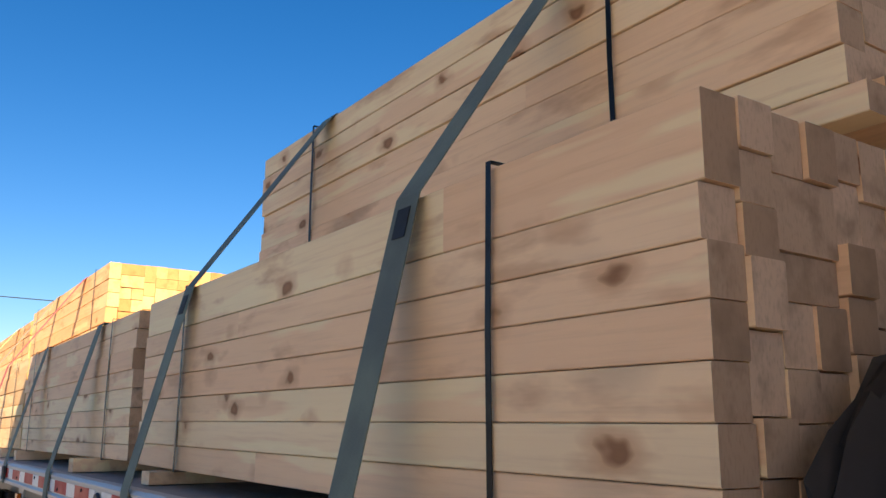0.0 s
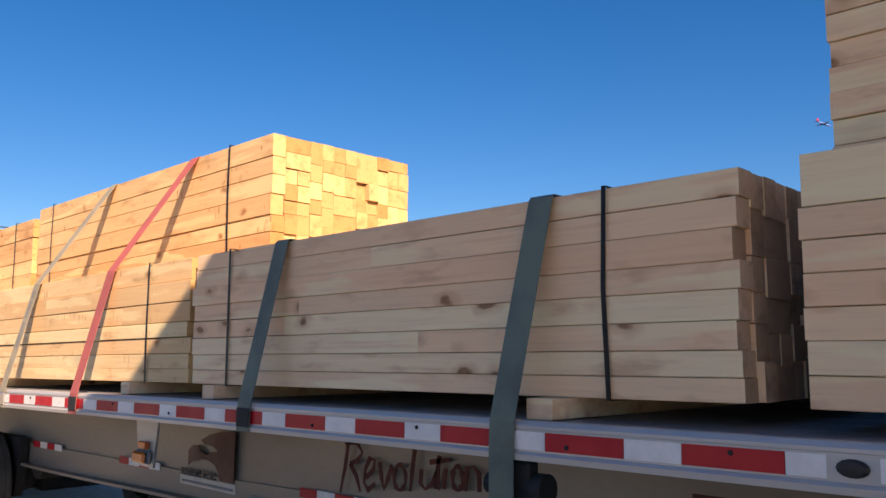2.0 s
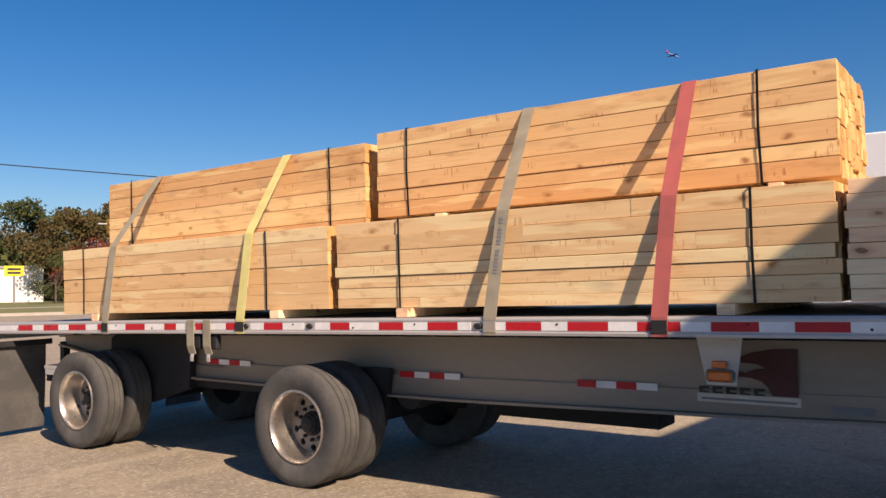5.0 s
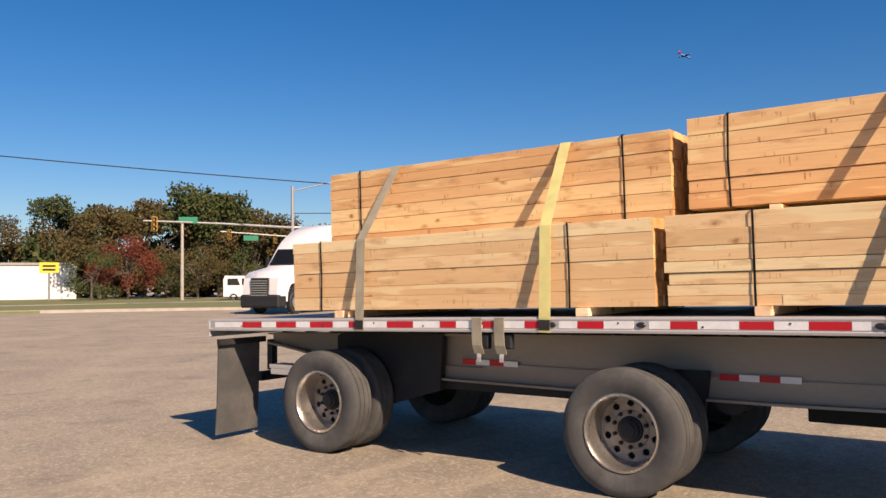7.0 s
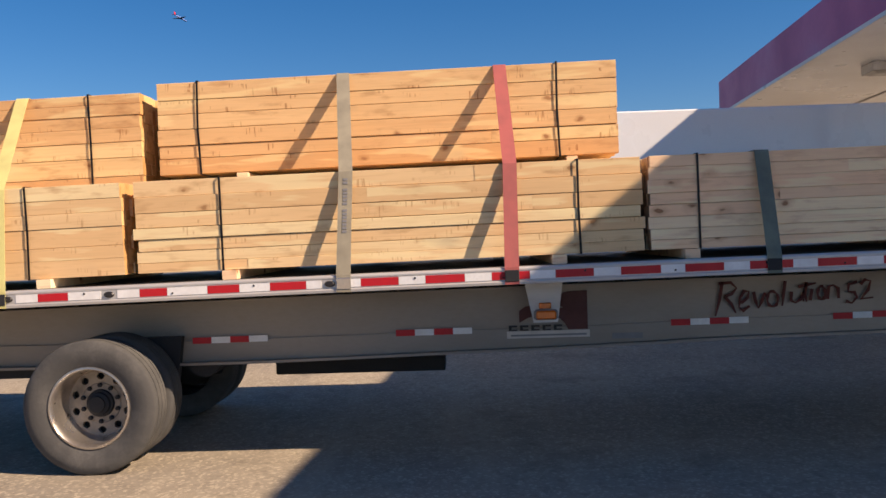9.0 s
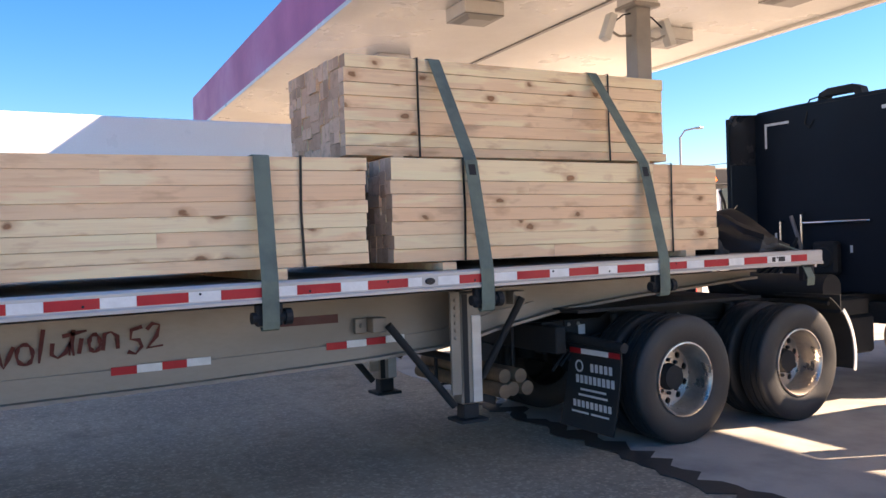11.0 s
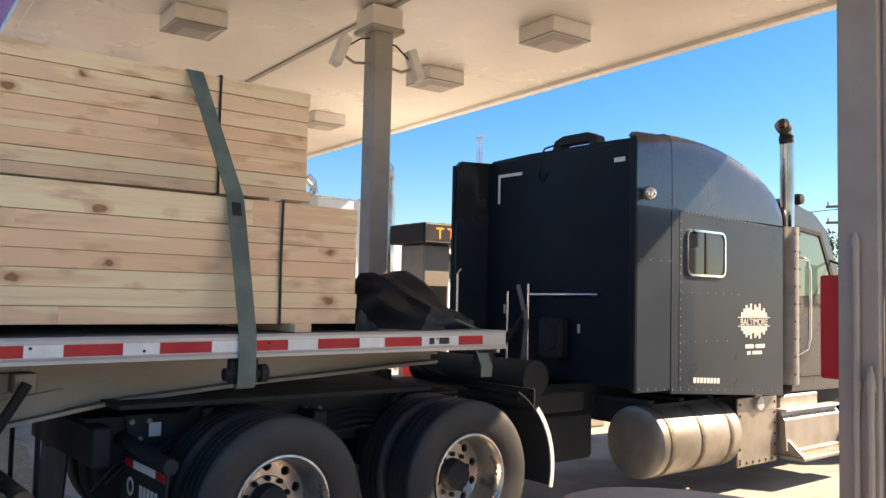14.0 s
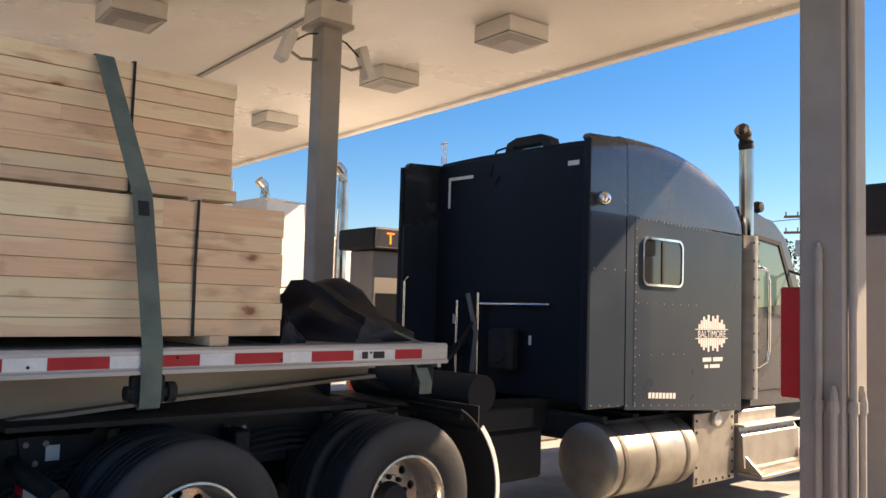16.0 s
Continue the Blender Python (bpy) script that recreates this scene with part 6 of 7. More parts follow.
tagged(ob, "plain red enamel board fixed to the canopy column", "sign")


def fuel_pump(x, y, sign, half=0.28):
    """A dispenser whose long side faces west; the head overhangs it."""
    t = thing("fuel_pump", "steel fuel dispenser with black display head and hoses", "fuel pump", Matrix.Translation((x, y, 0.165)) @ Matrix.Rotation(TILT_C, 4, "Z"), "fuel pumps")
    bm = bmesh.new()
    box(bm, -half, half, -0.36 if half < 0.4 else -1.4, 0.05 if half < 0.4 else 0.1, 0.0, 2.235 if half < 0.4 else 2.158, 0.02)
    part("cabinet", bm, ALU_DULL if half < 0.4 else BIN, t, "brushed steel cabinet")
    bm = bmesh.new()
    wide = max(0.42, half)
    box(bm, -wide, wide, -1.45, 0.15, 2.24 if sign else 2.16, 2.50, 0.02)
    hd = part("display_head", bm, BLACK, t, "black display head")
    if sign:
        bm = bmesh.new()
        box(bm, -0.432, -0.4205, -1.40, 0.13, 2.25, 2.49, 0.003)
        part("sign_frame", bm, GREY_PAINT, hd)
        bm = bmesh.new()
        box(bm, -0.4355, -0.4325, -1.38, 0.115, 2.265, 2.475)
        part("sign_screen", bm, INK, hd)
        letters("T TRA", 0.2, west(-0.437, -0.30, 2.30), LED, hd, "led_letters", "lit orange LED letters")
    bm = bmesh.new()
    box(bm, -half - 0.006, -half - 0.001, -0.32, 0.0, 1.25, 1.7)
    part("screen", bm, GLASS, t, "dark display screen")
    for s in (-1, 1):
        bm = bmesh.new()
        tube(bm, [(s * 0.30, -0.75, 2.16), (s * 0.30, -0.85, 1.95), (s * 0.30, -0.95, 1.2), (s * 0.30, -0.85, 0.5), (s * 0.30, -0.72, 0.45), (s * 0.30, -0.66, 1.1), (s * 0.30, -0.66, 1.4)], 0.022, 8)
        part("hose", bm, BLACK, t, "black fuel hose", True)
        bm = bmesh.new()
        box(bm, s * 0.30 - 0.03, s * 0.30 + 0.03, -0.70, -0.622, 1.2, 1.45, 0.01)
        part("nozzle", bm, BLACK, t)
    return t


fuel_pump(7.34, -2.70, True)
fuel_pump(1.08, -2.62, False, 0.56)
bm = bmesh.new()
box(bm, -0.16, 0.16, -0.14, 0.14, 0.0, 0.75, 0.02)
ob = part("red_bin", bm, REDBOX, at=Matrix.Translation((6.75, -2.35, 0.165)) @ Matrix.Rotation(0.2, 4, "Z"))
tagged(ob, "small red steel bin on the pump island", "bin")
bm = bmesh.new()
tube(bm, [(0.6, -0.55, 0.17), (0.95, -0.2, 0.02), (1.45, -0.7, 0.03), (1.75, -1.6, 0.03), (1.6, -2.4, 0.05), (1.3, -3.0, 0.5), (1.08, -3.4, 0.75)], 0.02, 8)
ob = part("fuel_hose", bm, BLACK, smooth=True)
tagged(ob, "black fuel hose lying on the slab beside the island", "hose")


# ---- neighbouring lane: white truck and van trailer ----
def semi(label, m, stacks=False, dark_bumper=True, low=False):
    """A white aerodynamic sleeper tractor; it faces its own -y."""
    t = thing("truck_tractor", label, "truck", m, "white trucks")
    prof = [(-3.95, 0.55), (-4.0, 0.95), (-3.9, 1.55), (-3.6, 1.72), (-2.3, 1.98), (-1.65, 2.78), (-1.25, 3.2), (-0.6, 3.62), (0.2, 3.88), (1.0, 3.96), (1.9, 3.96), (1.9, 0.95), (-2.2, 0.85), (-2.25, 1.1), (-2.5, 1.3), (-2.9, 1.36), (-3.3, 1.25), (-3.5, 0.9), (-3.52, 0.55)]
    back = 1.9
    if low:
        back = 3.4
        prof = [(-3.95, 0.55), (-4.0, 0.95), (-3.9, 1.55), (-3.6, 1.72), (-2.3, 1.95), (-1.8, 2.55), (-1.3, 2.72), (1.9, 2.76), (2.3, 2.78), (2.36, 3.15), (2.55, 3.27), (3.4, 3.29), (3.4, 0.95)] + prof[12:]
    bm = bmesh.new()
    rows = []
    for x, s in ((-1.17, -1), (-1.05, -1), (1.05, 1), (1.17, 1)):
        inset = abs(x) < 1.1
        rows.append([bm.verts.new((x - s * 0.10 * max(0, z - 2.2) * 0.6, y - (0.12 if inset and y < -3.5 else 0), z + (0.06 if inset and z > 1.6 else 0))) for y, z in prof])
    n = len(prof)
    for a, b in zip(rows, rows[1:]):
        for k in range(n):
            bm.faces.new((a[k], a[(k + 1) % n], b[(k + 1) % n], b[k]))
    bm.faces.new(rows[0]), bm.faces.new(rows[-1])
    part("cab_body", bm, WHITE_PAINT, t, "white cab and sleeper", True)
    bm = bmesh.new()
    pts = [(-1.02, -2.275, 2.13), (1.02, -2.275, 2.13), (0.95, -1.715, 2.83), (-0.95, -1.715, 2.83)]
    bm.faces.new([bm.verts.new(p) for p in pts])
    bmesh.ops.solidify(bm, geom=bm.faces[:], thickness=-0.02)
    part("windscreen", bm, GLASS, t, "dark windscreen")
    for s in (-1, 1):
        bm = bmesh.new()
        prism(bm, [(-1.95, 2.05), (-1.5, 2.72), (-0.75, 2.72), (-0.75, 2.05)], "x", s * 1.15, s * 1.185)
        part("door_window", bm, GLASS, t, "dark door window")
        bm = bmesh.new()
        zz = 1.0 if low else 0.0
        prism(bm, [(0.5, 3.05 - zz), (0.35, 3.35 - zz), (0.85, 3.5 - zz), (1.1, 3.1 - zz)], "x", s * 1.09, s * (1.185 if low else 1.15))
        part("sleeper_window", bm, GLASS, t)
        bm = bmesh.new()
        box(bm, s * 1.40 - 0.1, s * 1.40 + 0.1, -2.02, -1.92, 1.75, 2.45, 0.03)
        tube(bm, [(s * 1.15, -1.85, 2.3), (s * 1.38, -1.95, 2.3)], 0.02, 6)
        part("mirror", bm, BLACK, t, "black mirror")
        bm = bmesh.new()
        box(bm, s * 0.95 - 0.16, s * 0.95 + 0.16, -4.03, -3.93, 1.05, 1.3, 0.03)
        part("headlight", bm, GREENGLASS, t, "clear headlight")
        bm = bmesh.new()
        prism(bm, [(-2.16, 1.0), (-2.16, 1.96), (-2.14, 1.96), (-2.14, 1.0)], "x", s * 1.168, s * 1.178)
        prism(bm, [(-0.6, 1.0), (-0.6, 2.75), (-0.58, 2.75), (-0.58, 1.0)], "x", s * 1.168, s * 1.178)
        part("door_seam", bm, GREYVINYL, t)
        bm = bmesh.new()
        box(bm, s * 1.175 - 0.01, s * 1.175 + 0.01, -0.95, -0.72, 1.72, 1.77)
        part("door_handle", bm, BLACK, t)
        bm = bmesh.new()
        box(bm, s * 1.12 - 0.06, s * 1.12 + 0.06, -2.15, 1.8, 0.45, 0.84, 0.03)
        part("side_skirt", bm, WHITE_PAINT, t, "white side skirt")
        for y, dual_w in ((-2.88, 0.28), (back + 1.1, 0.58), (back + 2.4, 0.58)):
            bm = bmesh.new()
            lathe(bm, tyre_profile(0.5, dual_w, 0.29), 32, Matrix.Translation((s * (1.2 - dual_w / 2), y, 0.5)))
            wh = part("wheel", bm, RUBBER, t, "black tyre", True)
            bm = bmesh.new()
            lathe(bm, [(0.29, s * 0.06), (0.27, s * 0.1), (0.18, s * 0.12), (0.1, s * 0.18), (0.0005, s * 0.18)], 24, Matrix.Translation((s * 1.06, y, 0.5)))
            part("rim", bm, RIM, wh, "bright rim", True)
        bm = bmesh.new()
        tube(bm, [(s * 0.88, -0.6, 0.72), (s * 0.88, 1.1, 0.72)], 0.3, 18)
        part("fuel_tank", bm, STEP_ALU, t, "", True)
        if stacks:
            bm = bmesh.new()
            tube(bm, [(s * 1.27, 2.1, 1.1), (s * 1.27, 2.1, 3.72), (s * 1.27, 2.13, 3.87), (s * 1.27, 2.25, 3.98)], 0.095, 14)
            part("exhaust_pipe", bm, STACK_CHROME, t, "chrome exhaust stack", True)
    bm = bmesh.new()
    box(bm, -0.55, 0.55, -4.16, -4.06, 0.75, 1.55, 0.03)
    g = part("grille", bm, STEEL_DARK, t, "dark grille")
    for k in range(7):
        bm = bmesh.new()
        box(bm, -0.5, 0.5, -4.175, -4.162, 0.80 + 0.1 * k, 0.84 + 0.1 * k)
        part("grille_bar", bm, CHROME, g)
    bm = bmesh.new()
    box(bm, -1.19, 1.19, -4.2, -3.58, 0.28, 0.84, 0.08)
    part("bumper", bm, BLACK if dark_bumper else CHROME, t, "dark grey bumper")
    bm = bmesh.new()
    box(bm, -0.45, 0.45, -3.5, back + 3.1, 0.55, 0.85)
    part("chassis", bm, STEEL_DARK, t)
    bm = bmesh.new()
    box(bm, -0.6, 0.6, back + 0.8, back + 2.6, 0.86, 1.0)
    part("fifth_wheel", bm, STEEL_DARK, t)
    return t


semi("white sleeper tractor with two chrome stacks in the next fuel lane", Matrix.Translation((11.45, -6.4, 0.0)), True, low=True)
van = thing("box_trailer", "long white box trailer standing in the next fuel lane", "trailer")
bm = bmesh.new()
box(bm, 10.3, 12.6, -2.4, 9.9, 1.14, 3.55, 0.02)
part("box_body", bm, COOL_WHITE, van)
bm = bmesh.new()
box(bm, 10.28, 12.62, -2.42, 9.92, 1.02, 1.138)
part("edge_rail", bm, ALU, van)
for y in (7.0, 8.3):
    for x in (10.34, 12.0):
        bm = bmesh.new()
        lathe(bm, tyre_profile(0.5, 0.56, 0.29), 32, Matrix.Translation((x + 0.28, y, 0.5)))
        part("wheel", bm, RUBBER, van, "", True)
bm = bmesh.new()
box(bm, 10.7, 12.2, 6.4, 8.9, 0.6, 1.018)
for x in (10.8, 12.0):
    box(bm, x - 0.06, x + 0.06, 1.4, 1.55, 0.3, 1.018)
part("bogie", bm, STEEL_DARK, van)


# ---- the far side of the lot ----
EYE = Vector((-3.2, 9.0, 0))


def polar(az, d, z=0.0, o=EYE):
    return Vector((o.x + d * math.sin(radians(az)), o.y + d * math.cos(radians(az)), z))


bm = bmesh.new()
prism(bm, [tuple(polar(a, d).xy) for a, d in ((5, 54), (20, 53), (33, 52), (43.5, 51), (44, 74), (30, 110), (5, 110))], "z", 0.0, 0.14)
tagged(part("grass_verge", bm, GRASS), "dry green grass verge beyond the lot", "grass", kind="structure")
bm = bmesh.new()
edge = [(5, 54), (12, 53.6), (20, 53), (27, 52.6), (33, 52), (38, 51.6), (43.5, 51)]
prism(bm, [tuple(polar(a, d - 0.02).xy) for a, d in edge] + [tuple(polar(a, d - 0.3).xy) for a, d in reversed(edge)], "z", 0.0, 0.17)
tagged(part("kerb", bm, KERB), "pale worn concrete kerb along the verge", "kerb", kind="structure")
bm = bmesh.new()
path_pts = [(5, 66), (25, 65), (36, 66), (43, 68)]
prism(bm, [tuple(polar(a, d).xy) for a, d in path_pts] + [tuple(polar(a, d + 1.6).xy) for a, d in reversed(path_pts)], "z", 0.14, 0.15)
tagged(part("pavement", bm, KERB), "pale footpath crossing the grass verge", "pavement", kind="structure")


def tree(p, h, spread, leaf, seed, label, leaves=1500, bare=0.0, low=0.18):
    """A trunk that forks into limbs, with a crown of many small leaf clumps round the limb ends."""
    r = random.Random(seed)
    t = thing("tree", label, "tree", Matrix.Translation(p), "trees")
    bm = bmesh.new()
    tube(bm, [(0, 0, 0), (0.05 * h * r.uniform(-1, 1), 0.05, h * 0.3), (0.06 * h * r.uniform(-1, 1), 0, h * 0.62)], h * 0.026, 8, r1=h * 0.012)
    ends = []
    for k in range(17):
        z0 = h * r.uniform(0.2, 0.6)
        a = 2.4 * k + r.uniform(-0.5, 0.5)
        f = r.uniform(0.45, 1.0)
        zz = h * r.uniform(low + 0.12, 0.9)
        reach = spread * f * math.sqrt(max(0.12, 1 - ((zz / h - 0.5) / 0.5) ** 2))
        e = Vector((reach * math.cos(a), reach * math.sin(a), zz))
        mid = Vector((e.x * 0.45, e.y * 0.45, (z0 + e.z) / 2 + 0.05 * h))
        tube(bm, [(0, 0, z0), mid, e], h * 0.009, 5, r1=h * 0.003)
        ends.append(e)
    ends.append(Vector((0, 0, h * 0.88)))
    part("trunk", bm, BARK, t, smooth=True)
    verts, faces = [], []
    for k in range(int(leaves * (1 - bare))):
        e = r.choice(ends)
        s = spread * 0.36
        while True:
            d = Vector((r.uniform(-1, 1), r.uniform(-1, 1), r.uniform(-0.8, 0.8)))
            if d.length < 1:
                break
        d *= s * (0.55 + 0.45 * r.random())
        c = e + d
        c.z = max(h * low, min(c.z, h * 1.02))
        q = h * r.uniform(0.010, 0.022)
        u = Vector((r.gauss(0, 1), r.gauss(0, 1), r.gauss(0, 1))).normalized()
        v = u.orthogonal().normalized()
        w = u.cross(v)
        i = len(verts)
        verts += [c + v * q, c + w * q * 0.7 + u * q * 0.3, c - v * q, c - w * q * 0.7 + u * q * 0.3]
        faces.append((i, i + 1, i + 2, i + 3))
    me = bpy.data.meshes.new("crown")
    me.from_pydata(verts, [], faces)
    me.materials.append(leaf)
    ob = new("crown", me)
    ob.parent = t
    return t


OAK = "broad dark green oak in the row beyond the road"
RUST = "rust-brown autumn tree in the row beyond the road"
for az, d, h, sp, leaf, lab in ((20, 112, 9.5, 5.5, LEAF_DARK, OAK), (24, 112, 10, 5.5, LEAF_RUST, RUST), (27.2, 112, 10.5, 5, LEAF_RUST, RUST), (30.2, 111, 12.2, 5, LEAF_DARK, OAK), (32.6, 92, 9.4, 4.6, LEAF_RUST, RUST), (35.2, 96, 10.4, 5, LEAF_RUST, RUST),
                                (37.6, 98, 12.6, 5.6, LEAF_DARK, OAK), (40.0, 95, 11.2, 5, LEAF_DARK, OAK), (42.3, 93, 9.4, 4.6, LEAF_RUST, RUST), (44.4, 95, 7.8, 4.6, LEAF_DARK, OAK), (47, 95, 7.5, 5, LEAF_RUST, RUST), (50.5, 96, 7.2, 5, LEAF_DARK, OAK),
                                (54, 97, 7.2, 5, LEAF_DARK, OAK), (16, 98, 8, 5, LEAF_RUST, RUST)):
    tree(polar(az, d), h * (1.03 if az > 29 else 0.92), sp * 1.1, leaf, int(az * 10), lab, 9500, low=0.06)
tree(polar(34.3, 84), 6.2, 3.4, LEAF_RED, 7, "crimson autumn tree on the grass verge", 4200, low=0.12)
tree(polar(38.6, 82), 5.6, 3.2, LEAF_RUST, 8, "low brown bush-like tree on the verge", 3600, low=0.04)
tree(polar(41.4, 84), 5.2, 3.2, LEAF_DARK, 9, "low green tree on the verge", 3400, low=0.04)
tree(polar(32.1, 80), 4.6, 2.6, LEAF_DARK, 10, "low green tree on the verge", 3200, low=0.04)
tree(polar(36.6, 88), 4.2, 3.2, LEAF_DARK, 13, "low green tree on the verge", 3200, low=0.04)


def hedge(az0, az1, d, h, seed, o=EYE):
    """A far belt of shrubs as one mass of leaf clumps."""
    r = random.Random(seed)
    verts, faces = [], []
    for k in range(6000):
        az = r.uniform(az0, az1)
        top = h * (0.55 + 0.45 * noise.noise(Vector((az * 0.35, seed, 0))) + 0.25 * noise.noise(Vector((az * 1.7, seed, 3))))
        c = polar(az, d + r.uniform(-3, 3), max(0.1, r.random() ** 0.6 * top), o)
        q = r.uniform(0.25, 0.55)
        u = Vector((r.gauss(0, 1), r.gauss(0, 1), r.gauss(0, 1))).normalized()
        v = u.orthogonal().normalized()
        w = u.cross(v)
        i = len(verts)
        verts += [c + v * q, c + w * q, c - v * q, c - w * q]
        faces.append((i, i + 1, i + 2, i + 3))
    me = bpy.data.meshes.new("shrub_belt")
    me.from_pydata(verts, [], faces)
    me.materials.append(LEAF_DARK if seed % 2 else LEAF_RUST)
    tagged(new("shrub_belt", me), "dense belt of shrubs and small trees far off", "shrubs", kind="stuff")


hedge(5, 62, 103, 8.5, 1)
hedge(5, 62, 100, 5.0, 2)
hedge(62, 100, 110, 3.6, 3)
hedge(100, 175, 95, 4.6, 5)
hedge(100, 175, 90, 2.6, 6)

semi("white sleeper tractor parked across the lot", Matrix.Translation(polar(46.3, 46.5)) @ Matrix.Rotation(radians(-84), 4, "Z") @ Matrix.Diagonal((1.08, 1.08, 1.2, 1)))

# white van on the road
van2 = thing("van", "white van with dark windows on the road", "van", Matrix.Translation(polar(42.3, 72)) @ Matrix.Rotation(radians(35), 4, "Z"))
bm = bmesh.new()
prism(bm, [(-2.4, 0.45), (-2.4, 1.2), (-1.7, 1.4), (-1.1, 2.15), (2.3, 2.2), (2.45, 1.9), (2.45, 0.45)], "x", -0.95, 0.95)
part("van_body", bm, WHITE_PAINT, van2)
for s in (-1, 1):
    for y0, y1 in ((-1.35, -0.3), (-0.15, 0.9), (1.05, 2.1)):
        bm = bmesh.new()
        prism(bm, [(y0, 1.4), (y0 + 0.2, 1.95), (y1, 1.95), (y1, 1.4)], "x", s * 0.951, s * 0.965)
        part("window", bm, GLASS, van2, "dark window")
    for y in (-1.6, 1.6):
        bm = bmesh.new()
        lathe(bm, tyre_profile(0.36, 0.24, 0.2), 24, Matrix.Translation((s * 0.85, y, 0.36)))
        part("wheel", bm, RUBBER, van2, "", True)
bm = bmesh.new()
box(bm, -0.8, 0.8, 2.451, 2.46, 1.35, 1.95)
part("rear_window", bm, GLASS, van2, "dark rear window")


# traffic signals
def signal_head(t, p):
    bm = bmesh.new()
    box(bm, p.x - 0.18, p.x + 0.18, p.y - 0.13, p.y + 0.13, p.z - 0.5, p.z + 0.5, 0.04)
    hd = part("signal_head", bm, SIGNAL, t, "yellow traffic signal head")
    for k in range(3):
        bm = bmesh.new()
        c = p + Vector((-0.09, -0.13, 0.31 - 0.31 * k))
        lathe(bm, [(0.13, -0.12), (0.14, 0.0), (0.0005, 0.01)], 14, Matrix.Translation(c) @ Matrix.Rotation(radians(60), 4, "Z"))
        part("signal_lens", bm, BLACK, hd)


sig = thing("traffic_signal", "galvanised traffic signal mast with long arms and yellow heads", "traffic light")
base = polar(44.8, 62)
bm = bmesh.new()
tube(bm, [base, base + Vector((0, 0, 8.7))], 0.17, 12, r1=0.11)
part("mast", bm, POLE, sig, "", True)
for az, d, z0 in ((35.2, 58, 5.75), (55, 64, 5.9)):
    bm = bmesh.new()
    e = polar(az, d, z0)
    tube(bm, [base + Vector((0, 0, 5.62)), (base + e) / 2 + Vector((0, 0, 2.86)), e], 0.10, 10, r1=0.06)
    part("arm", bm, POLE, sig, "", True)
signal_head(sig, polar(35.9, 58.2, 5.55))
signal_head(sig, polar(49.0, 63, 5.9))
bm = bmesh.new()
c = polar(38.0, 59, 5.9)
box(bm, -0.62, 0.62, -0.02, 0.02, -0.22, 0.22, 0.01, Matrix.Translation(c) @ Matrix.Rotation(radians(-40), 4, "Z"))
part("street_sign", bm, GREENSIGN, sig, "green street sign")
bm = bmesh.new()
top = base + Vector((0, 0, 8.7))
tube(bm, [top - Vector((0, 0, 0.4)), polar(47.0, 62, 8.9), polar(48.6, 62, 9.0)], 0.05, 8)
box(bm, -0.15, 0.15, -0.35, 0.35, -0.06, 0.06, 0.03, Matrix.Translation(polar(48.8, 62, 9.0)) @ Matrix.Rotation(radians(-48), 4, "Z"))
part("luminaire", bm, POLE, sig, "street light arm")

sig2 = thing("traffic_signal", "farther signal mast with yellow heads and green street sign", "traffic light")
b2 = polar(47, 85)
bm = bmesh.new()
tube(bm, [b2, b2 + Vector((0, 0, 7.0))], 0.17, 10, r1=0.12)
tube(bm, [b2 + Vector((0, 0, 5.9)), polar(40.0, 82, 6.5)], 0.09, 8, r1=0.06)
part("mast", bm, POLE, sig2, "", True)
signal_head(sig2, polar(40.6, 82, 6.2))
signal_head(sig2, polar(43.6, 83.5, 5.9))
bm = bmesh.new()
box(bm, -0.7, 0.7, -0.02, 0.02, -0.25, 0.25, 0.01, Matrix.Translation(polar(42.0, 82.5, 5.9)) @ Matrix.Rotation(radians(-42), 4, "Z"))
part("street_sign", bm, GREENSIGN, sig2, "green street sign")


def utility_pole(p, h, yaw, label, transformer=False):
    t = thing("utility_pole", label, "utility pole", Matrix.Translation(p) @ Matrix.Rotation(yaw, 4, "Z"), "utility poles")
    bm = bmesh.new()
    tube(bm, [(0, 0, 0), (0, 0, h)], 0.15, 10, r1=0.1)
    part("pole", bm, POLE_WOOD, t, "", True)
    for z in (h - 0.3, h - 1.1):
        bm = bmesh.new()
        box(bm, -1.1, 1.1, -0.05, 0.05, z - 0.06, z + 0.06)
        for x in (-1.0, -0.45, 0.45, 1.0):
            tube(bm, [(x, 0, z + 0.06), (x, 0, z + 0.25)], 0.035, 6)
        part("crossarm", bm, POLE_WOOD, t)
    if transformer:
        bm = bmesh.new()
        tube(bm, [(0.35, 0, h - 2.3), (0.35, 0, h - 1.5)], 0.22, 12)
        tube(bm, [(-0.35, 0, h - 2.3), (-0.35, 0, h - 1.5)], 0.22, 12)
        part("transformer", bm, POLE, t, "grey transformer can", True)


def wire(a, b, sag, r, label):
    bm = bmesh.new()
    tube(bm, [a.lerp(b, k / 24) - Vector((0, 0, sag * 4 * (k / 24) * (1 - k / 24))) for k in range(25)], r, 5)
    tagged(part("overhead_wire", bm, BLACK), label, "wire", "overhead wires")


bm = bmesh.new()
tube(bm, [polar(37.6, 75), polar(37.6, 75, 7.1)], 0.16, 10, r1=0.12)
pole = part("sign_pole", bm, KERB, smooth=True)
tagged(pole, "pale concrete street pole on the verge", "pole")
wire(polar(10, 62, 10.8), polar(60, 62, 7.9), 0.4, 0.035, "dark overhead wire crossing the sky above the road")
wire(polar(44.8, 66, 7.0), polar(75, 66, 7.6), 0.3, 0.03, "thin overhead wire between street poles")

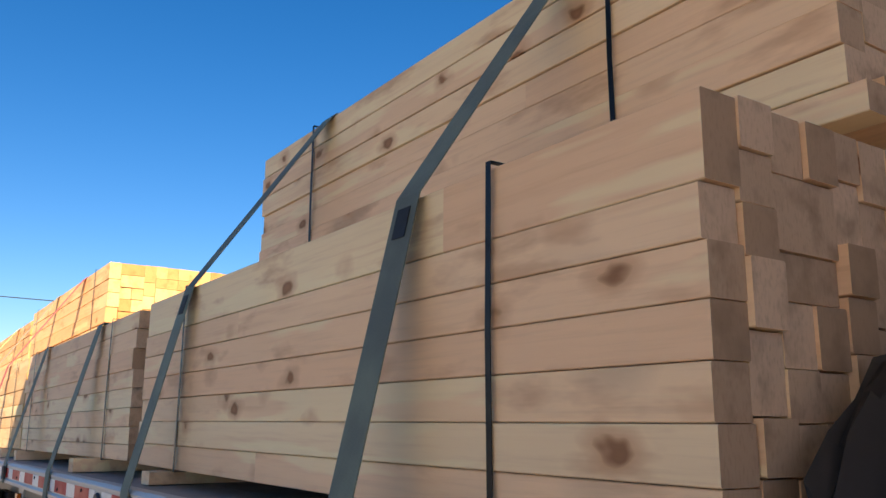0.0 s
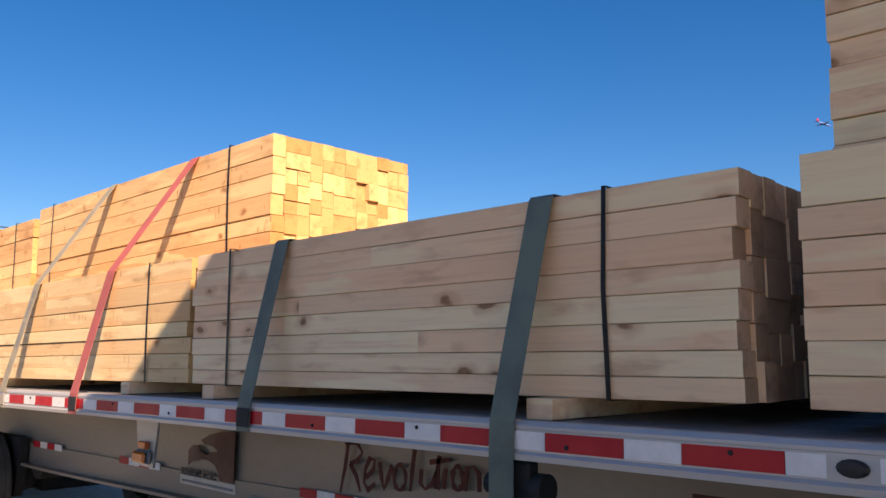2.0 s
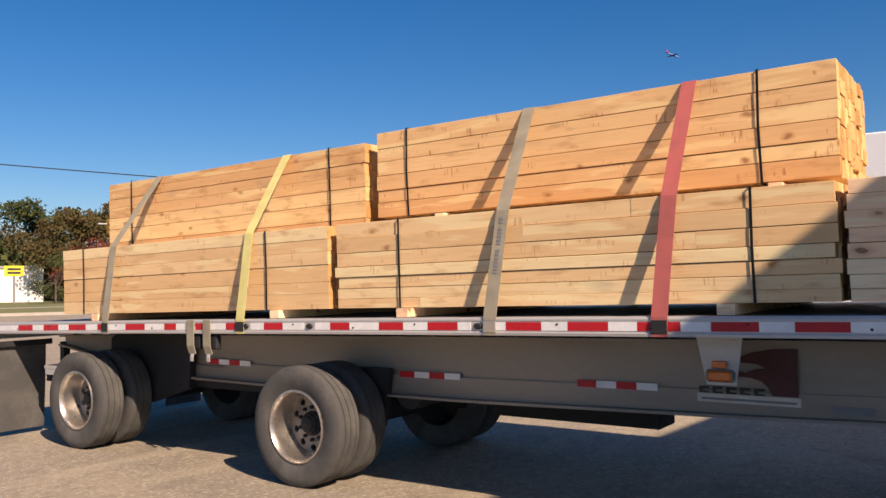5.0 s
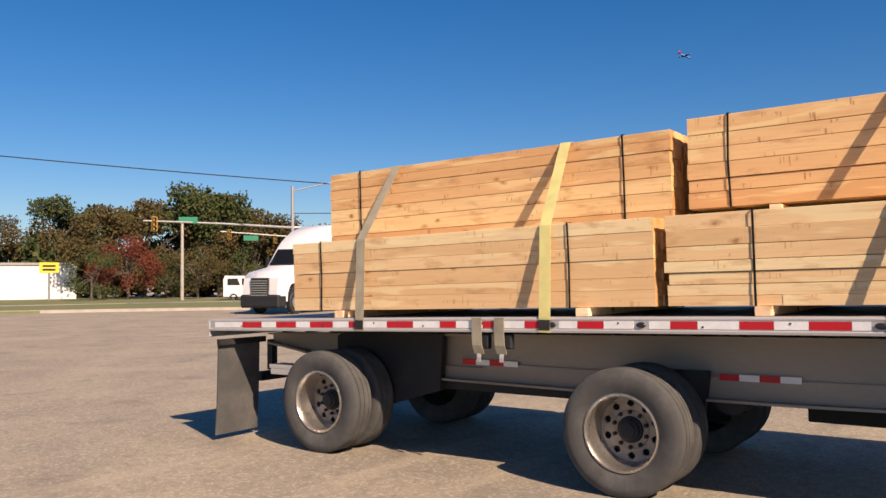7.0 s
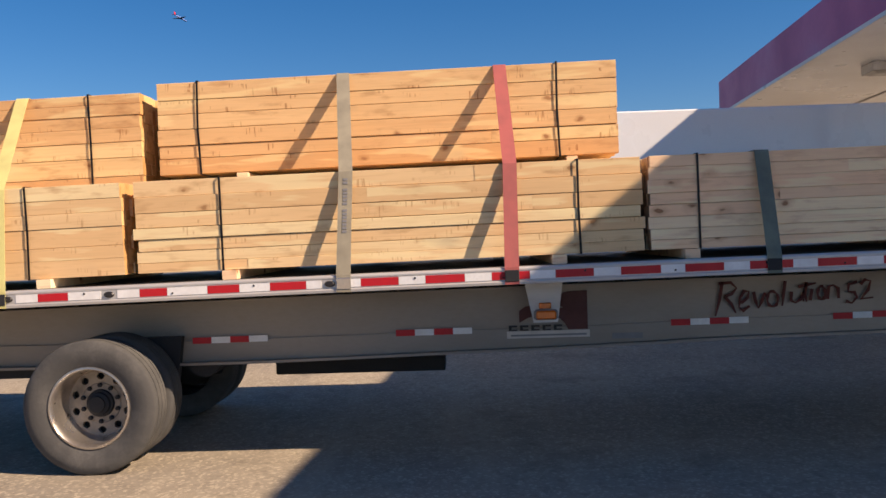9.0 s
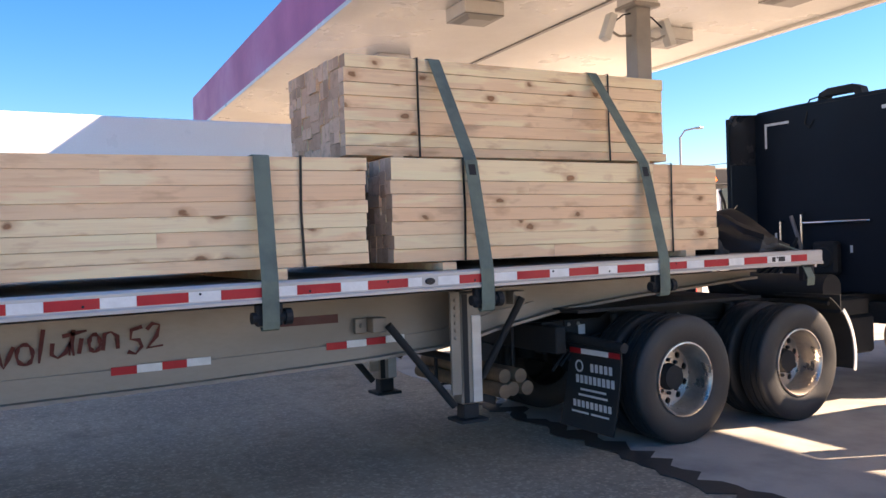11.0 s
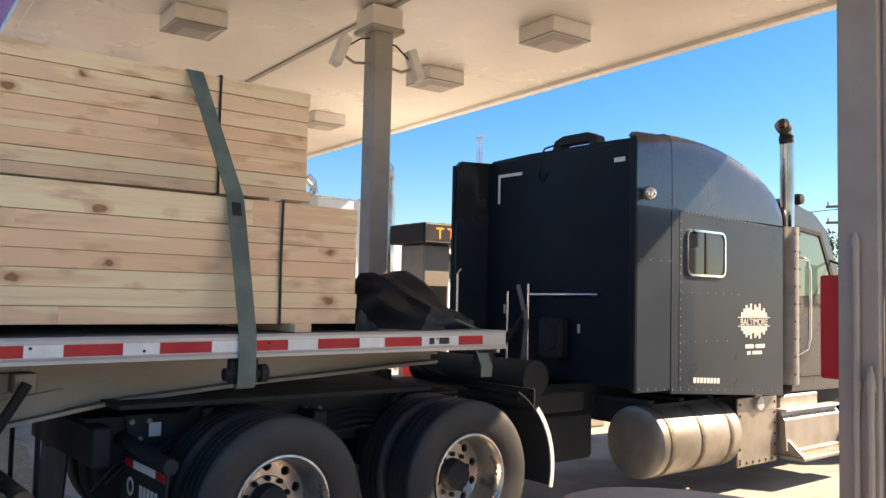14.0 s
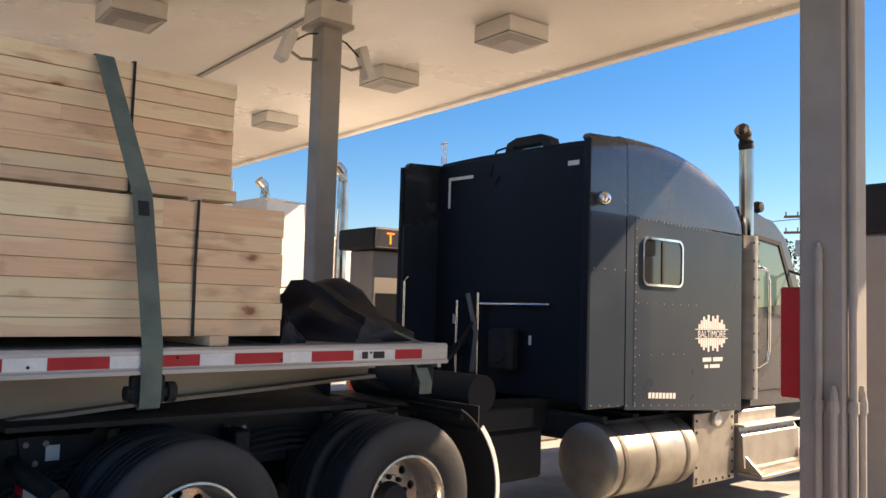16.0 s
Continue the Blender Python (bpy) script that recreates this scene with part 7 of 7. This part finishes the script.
# low shop with a plain yellow sign
shop = thing("shop_building", "low white shop with plain yellow sign far off", "building", Matrix.Translation(polar(31.2, 91)) @ Matrix.Rotation(radians(-30), 4, "Z"))
bm = bmesh.new()
box(bm, -26, 0, 0, 6, 0, 3.5)
part("wall", bm, WHITE_PAINT, shop)
bm = bmesh.new()
box(bm, -26.2, 0.15, -0.15, 6.1, 3.5, 3.75)
part("roof", bm, GREY_PAINT, shop)
bm = bmesh.new()
box(bm, -16, -9, -0.02, -0.001, 0.3, 2.4)
part("shop_window", bm, GLASS, shop)
sg = thing("shop_sign", "yellow roadside sign on a post with dark bars", "sign", Matrix.Translation(polar(29.65, 85)) @ Matrix.Rotation(radians(-30), 4, "Z"))
bm = bmesh.new()
box(bm, -0.82, 0.82, -0.12, 0.12, 2.65, 3.62, 0.03)
bd = part("sign_board", bm, YELLOWSIGN, sg, "yellow board")
for z in (2.86, 3.2):
    bm = bmesh.new()
    box(bm, -0.55, 0.55, -0.135, -0.122, z, z + 0.2)
    part("bar", bm, INK, bd)
bm = bmesh.new()
tube(bm, [(0, 0, 0), (0, 0, 2.65)], 0.1, 8)
part("post", bm, POLE, sg)


# ---- beyond the cab ----
CAM2 = Vector((-1.5, 4.6, 0))


def p2(az, d, z=0.0):
    return polar(az, d, z, CAM2)


tower = thing("lattice_tower", "tall red and white lattice radio tower far off", "tower", Matrix.Translation(p2(131.8, 220)))
for k in range(11):
    za, zb = 4.1 * k, 4.1 * (k + 1)
    wa, wb = 1.0 - 0.05 * k, 1.0 - 0.05 * (k + 1)
    cs = [(1, 1), (-1, 1), (-1, -1), (1, -1)]
    for i, (a, b) in enumerate(cs):
        c, d = cs[(i + 1) % 4]
        for name, pa, pb, rr in (("tower_leg", (a * wa, b * wa, za), (a * wb, b * wb, zb), 0.09), ("tower_brace", (a * wa, b * wa, za), (c * wb, d * wb, zb), 0.055), ("tower_brace", (a * wb, b * wb, zb), (c * wb, d * wb, zb), 0.055)):
            bm = bmesh.new()
            tube(bm, [pa, pb], rr, 4)
            part(name, bm, HAZY_RED if k % 2 else HAZY_WHITE, tower)
bm = bmesh.new()
box(bm, -1.5, 1.5, -0.1, 0.1, 44.6, 44.9)
part("antenna", bm, POLE, tower)

utility_pole(p2(155.6, 46), 7.0, 0.3, "wooden utility pole with crossarms and transformers", True)
utility_pole(p2(158.6, 75), 7.6, 0.4, "wooden utility pole with crossarms farther down the road")
wire(p2(155.6, 46, 6.9), p2(158.6, 75, 7.5), 0.3, 0.025, "overhead wire between wooden utility poles")
wire(p2(155.6, 46, 6.6), p2(118, 60, 6.0), 0.6, 0.02, "overhead wire beyond the fuel lanes")
wire(p2(104, 70, 9.5), p2(135, 62, 5.2), 0.8, 0.025, "overhead wire beyond the fuel lanes")

sl = thing("street_lamp", "thin grey street lamp with curved arm", "street lamp", Matrix.Translation(p2(134.3, 42)))
bm = bmesh.new()
tube(bm, [(0, 0, 0), (0, 0, 6.6), (-0.15, -0.2, 6.95), (-0.6, -0.6, 7.05)], 0.06, 8, r1=0.04)
part("pole", bm, POLE, sl, "", True)
bm = bmesh.new()
box(bm, -0.85, -0.45, -0.8, -0.5, 6.98, 7.08, 0.03)
part("lamp_head", bm, POLE, sl)

tree(p2(121.8, 60), 8.8, 3.0, LEAF_RUST, 31, "half-bare autumn tree beyond the fuel lanes", 2000, 0.3)
tree(p2(124.6, 66), 7.5, 2.6, LEAF_RUST, 32, "half-bare autumn tree beyond the fuel lanes", 2000, 0.4)
tree(p2(130.4, 55), 7.0, 1.8, LEAF_DARK, 33, "slim dark conifer-like tree beyond the fuel lanes", 1100)
tree(p2(127.6, 58), 6.6, 2.2, LEAF_DARK, 36, "dark green tree beyond the fuel lanes", 1000)
tree(p2(153.8, 62), 7.2, 3.0, LEAF_DARK, 34, "leafy green tree beside the utility poles", 1400)
tree(p2(157.5, 68), 6.0, 3.4, LEAF_RUST, 35, "brown autumn tree beside the utility poles", 1300)

# far airliner standing in the sky
plane = thing("airliner", "small blue and red airliner high in the sky", "aeroplane", Matrix.Translation(Vector((-2.1, 6.55, 1.7)) + Vector((0.917, 0.31, 0.25)) * 1800) @ Matrix.Rotation(radians(158), 4, "Z") @ Matrix.Rotation(radians(-8), 4, "Y"))
bm = bmesh.new()
lathe(bm, [(0.05, -19), (1.2, -17), (1.9, -13), (1.9, 8), (1.3, 14), (0.3, 19)], 16)
pb = part("fuselage", bm, surface("airliner blue", (0.16, 0.26, 0.62), 0.4, bump=0), plane, "blue fuselage", True)
bm = bmesh.new()
prism(bm, [(-3, 0), (3, 16), (5, 16), (4, 0), (5, -16), (3, -16)], "z", -0.8, -0.4)
part("wing", bm, WHITE_PAINT, plane, "white wings")
bm = bmesh.new()
prism(bm, [(13, 1.0), (17, 6.5), (19.5, 6.5), (18.5, 0.8)], "y", -0.3, 0.3)
prism(bm, [(15, 0), (18, 6), (19, 6), (18, 0), (19, -6), (18, -6)], "z", 0.8, 1.1)
part("tail", bm, REDBOX, plane, "red tail")
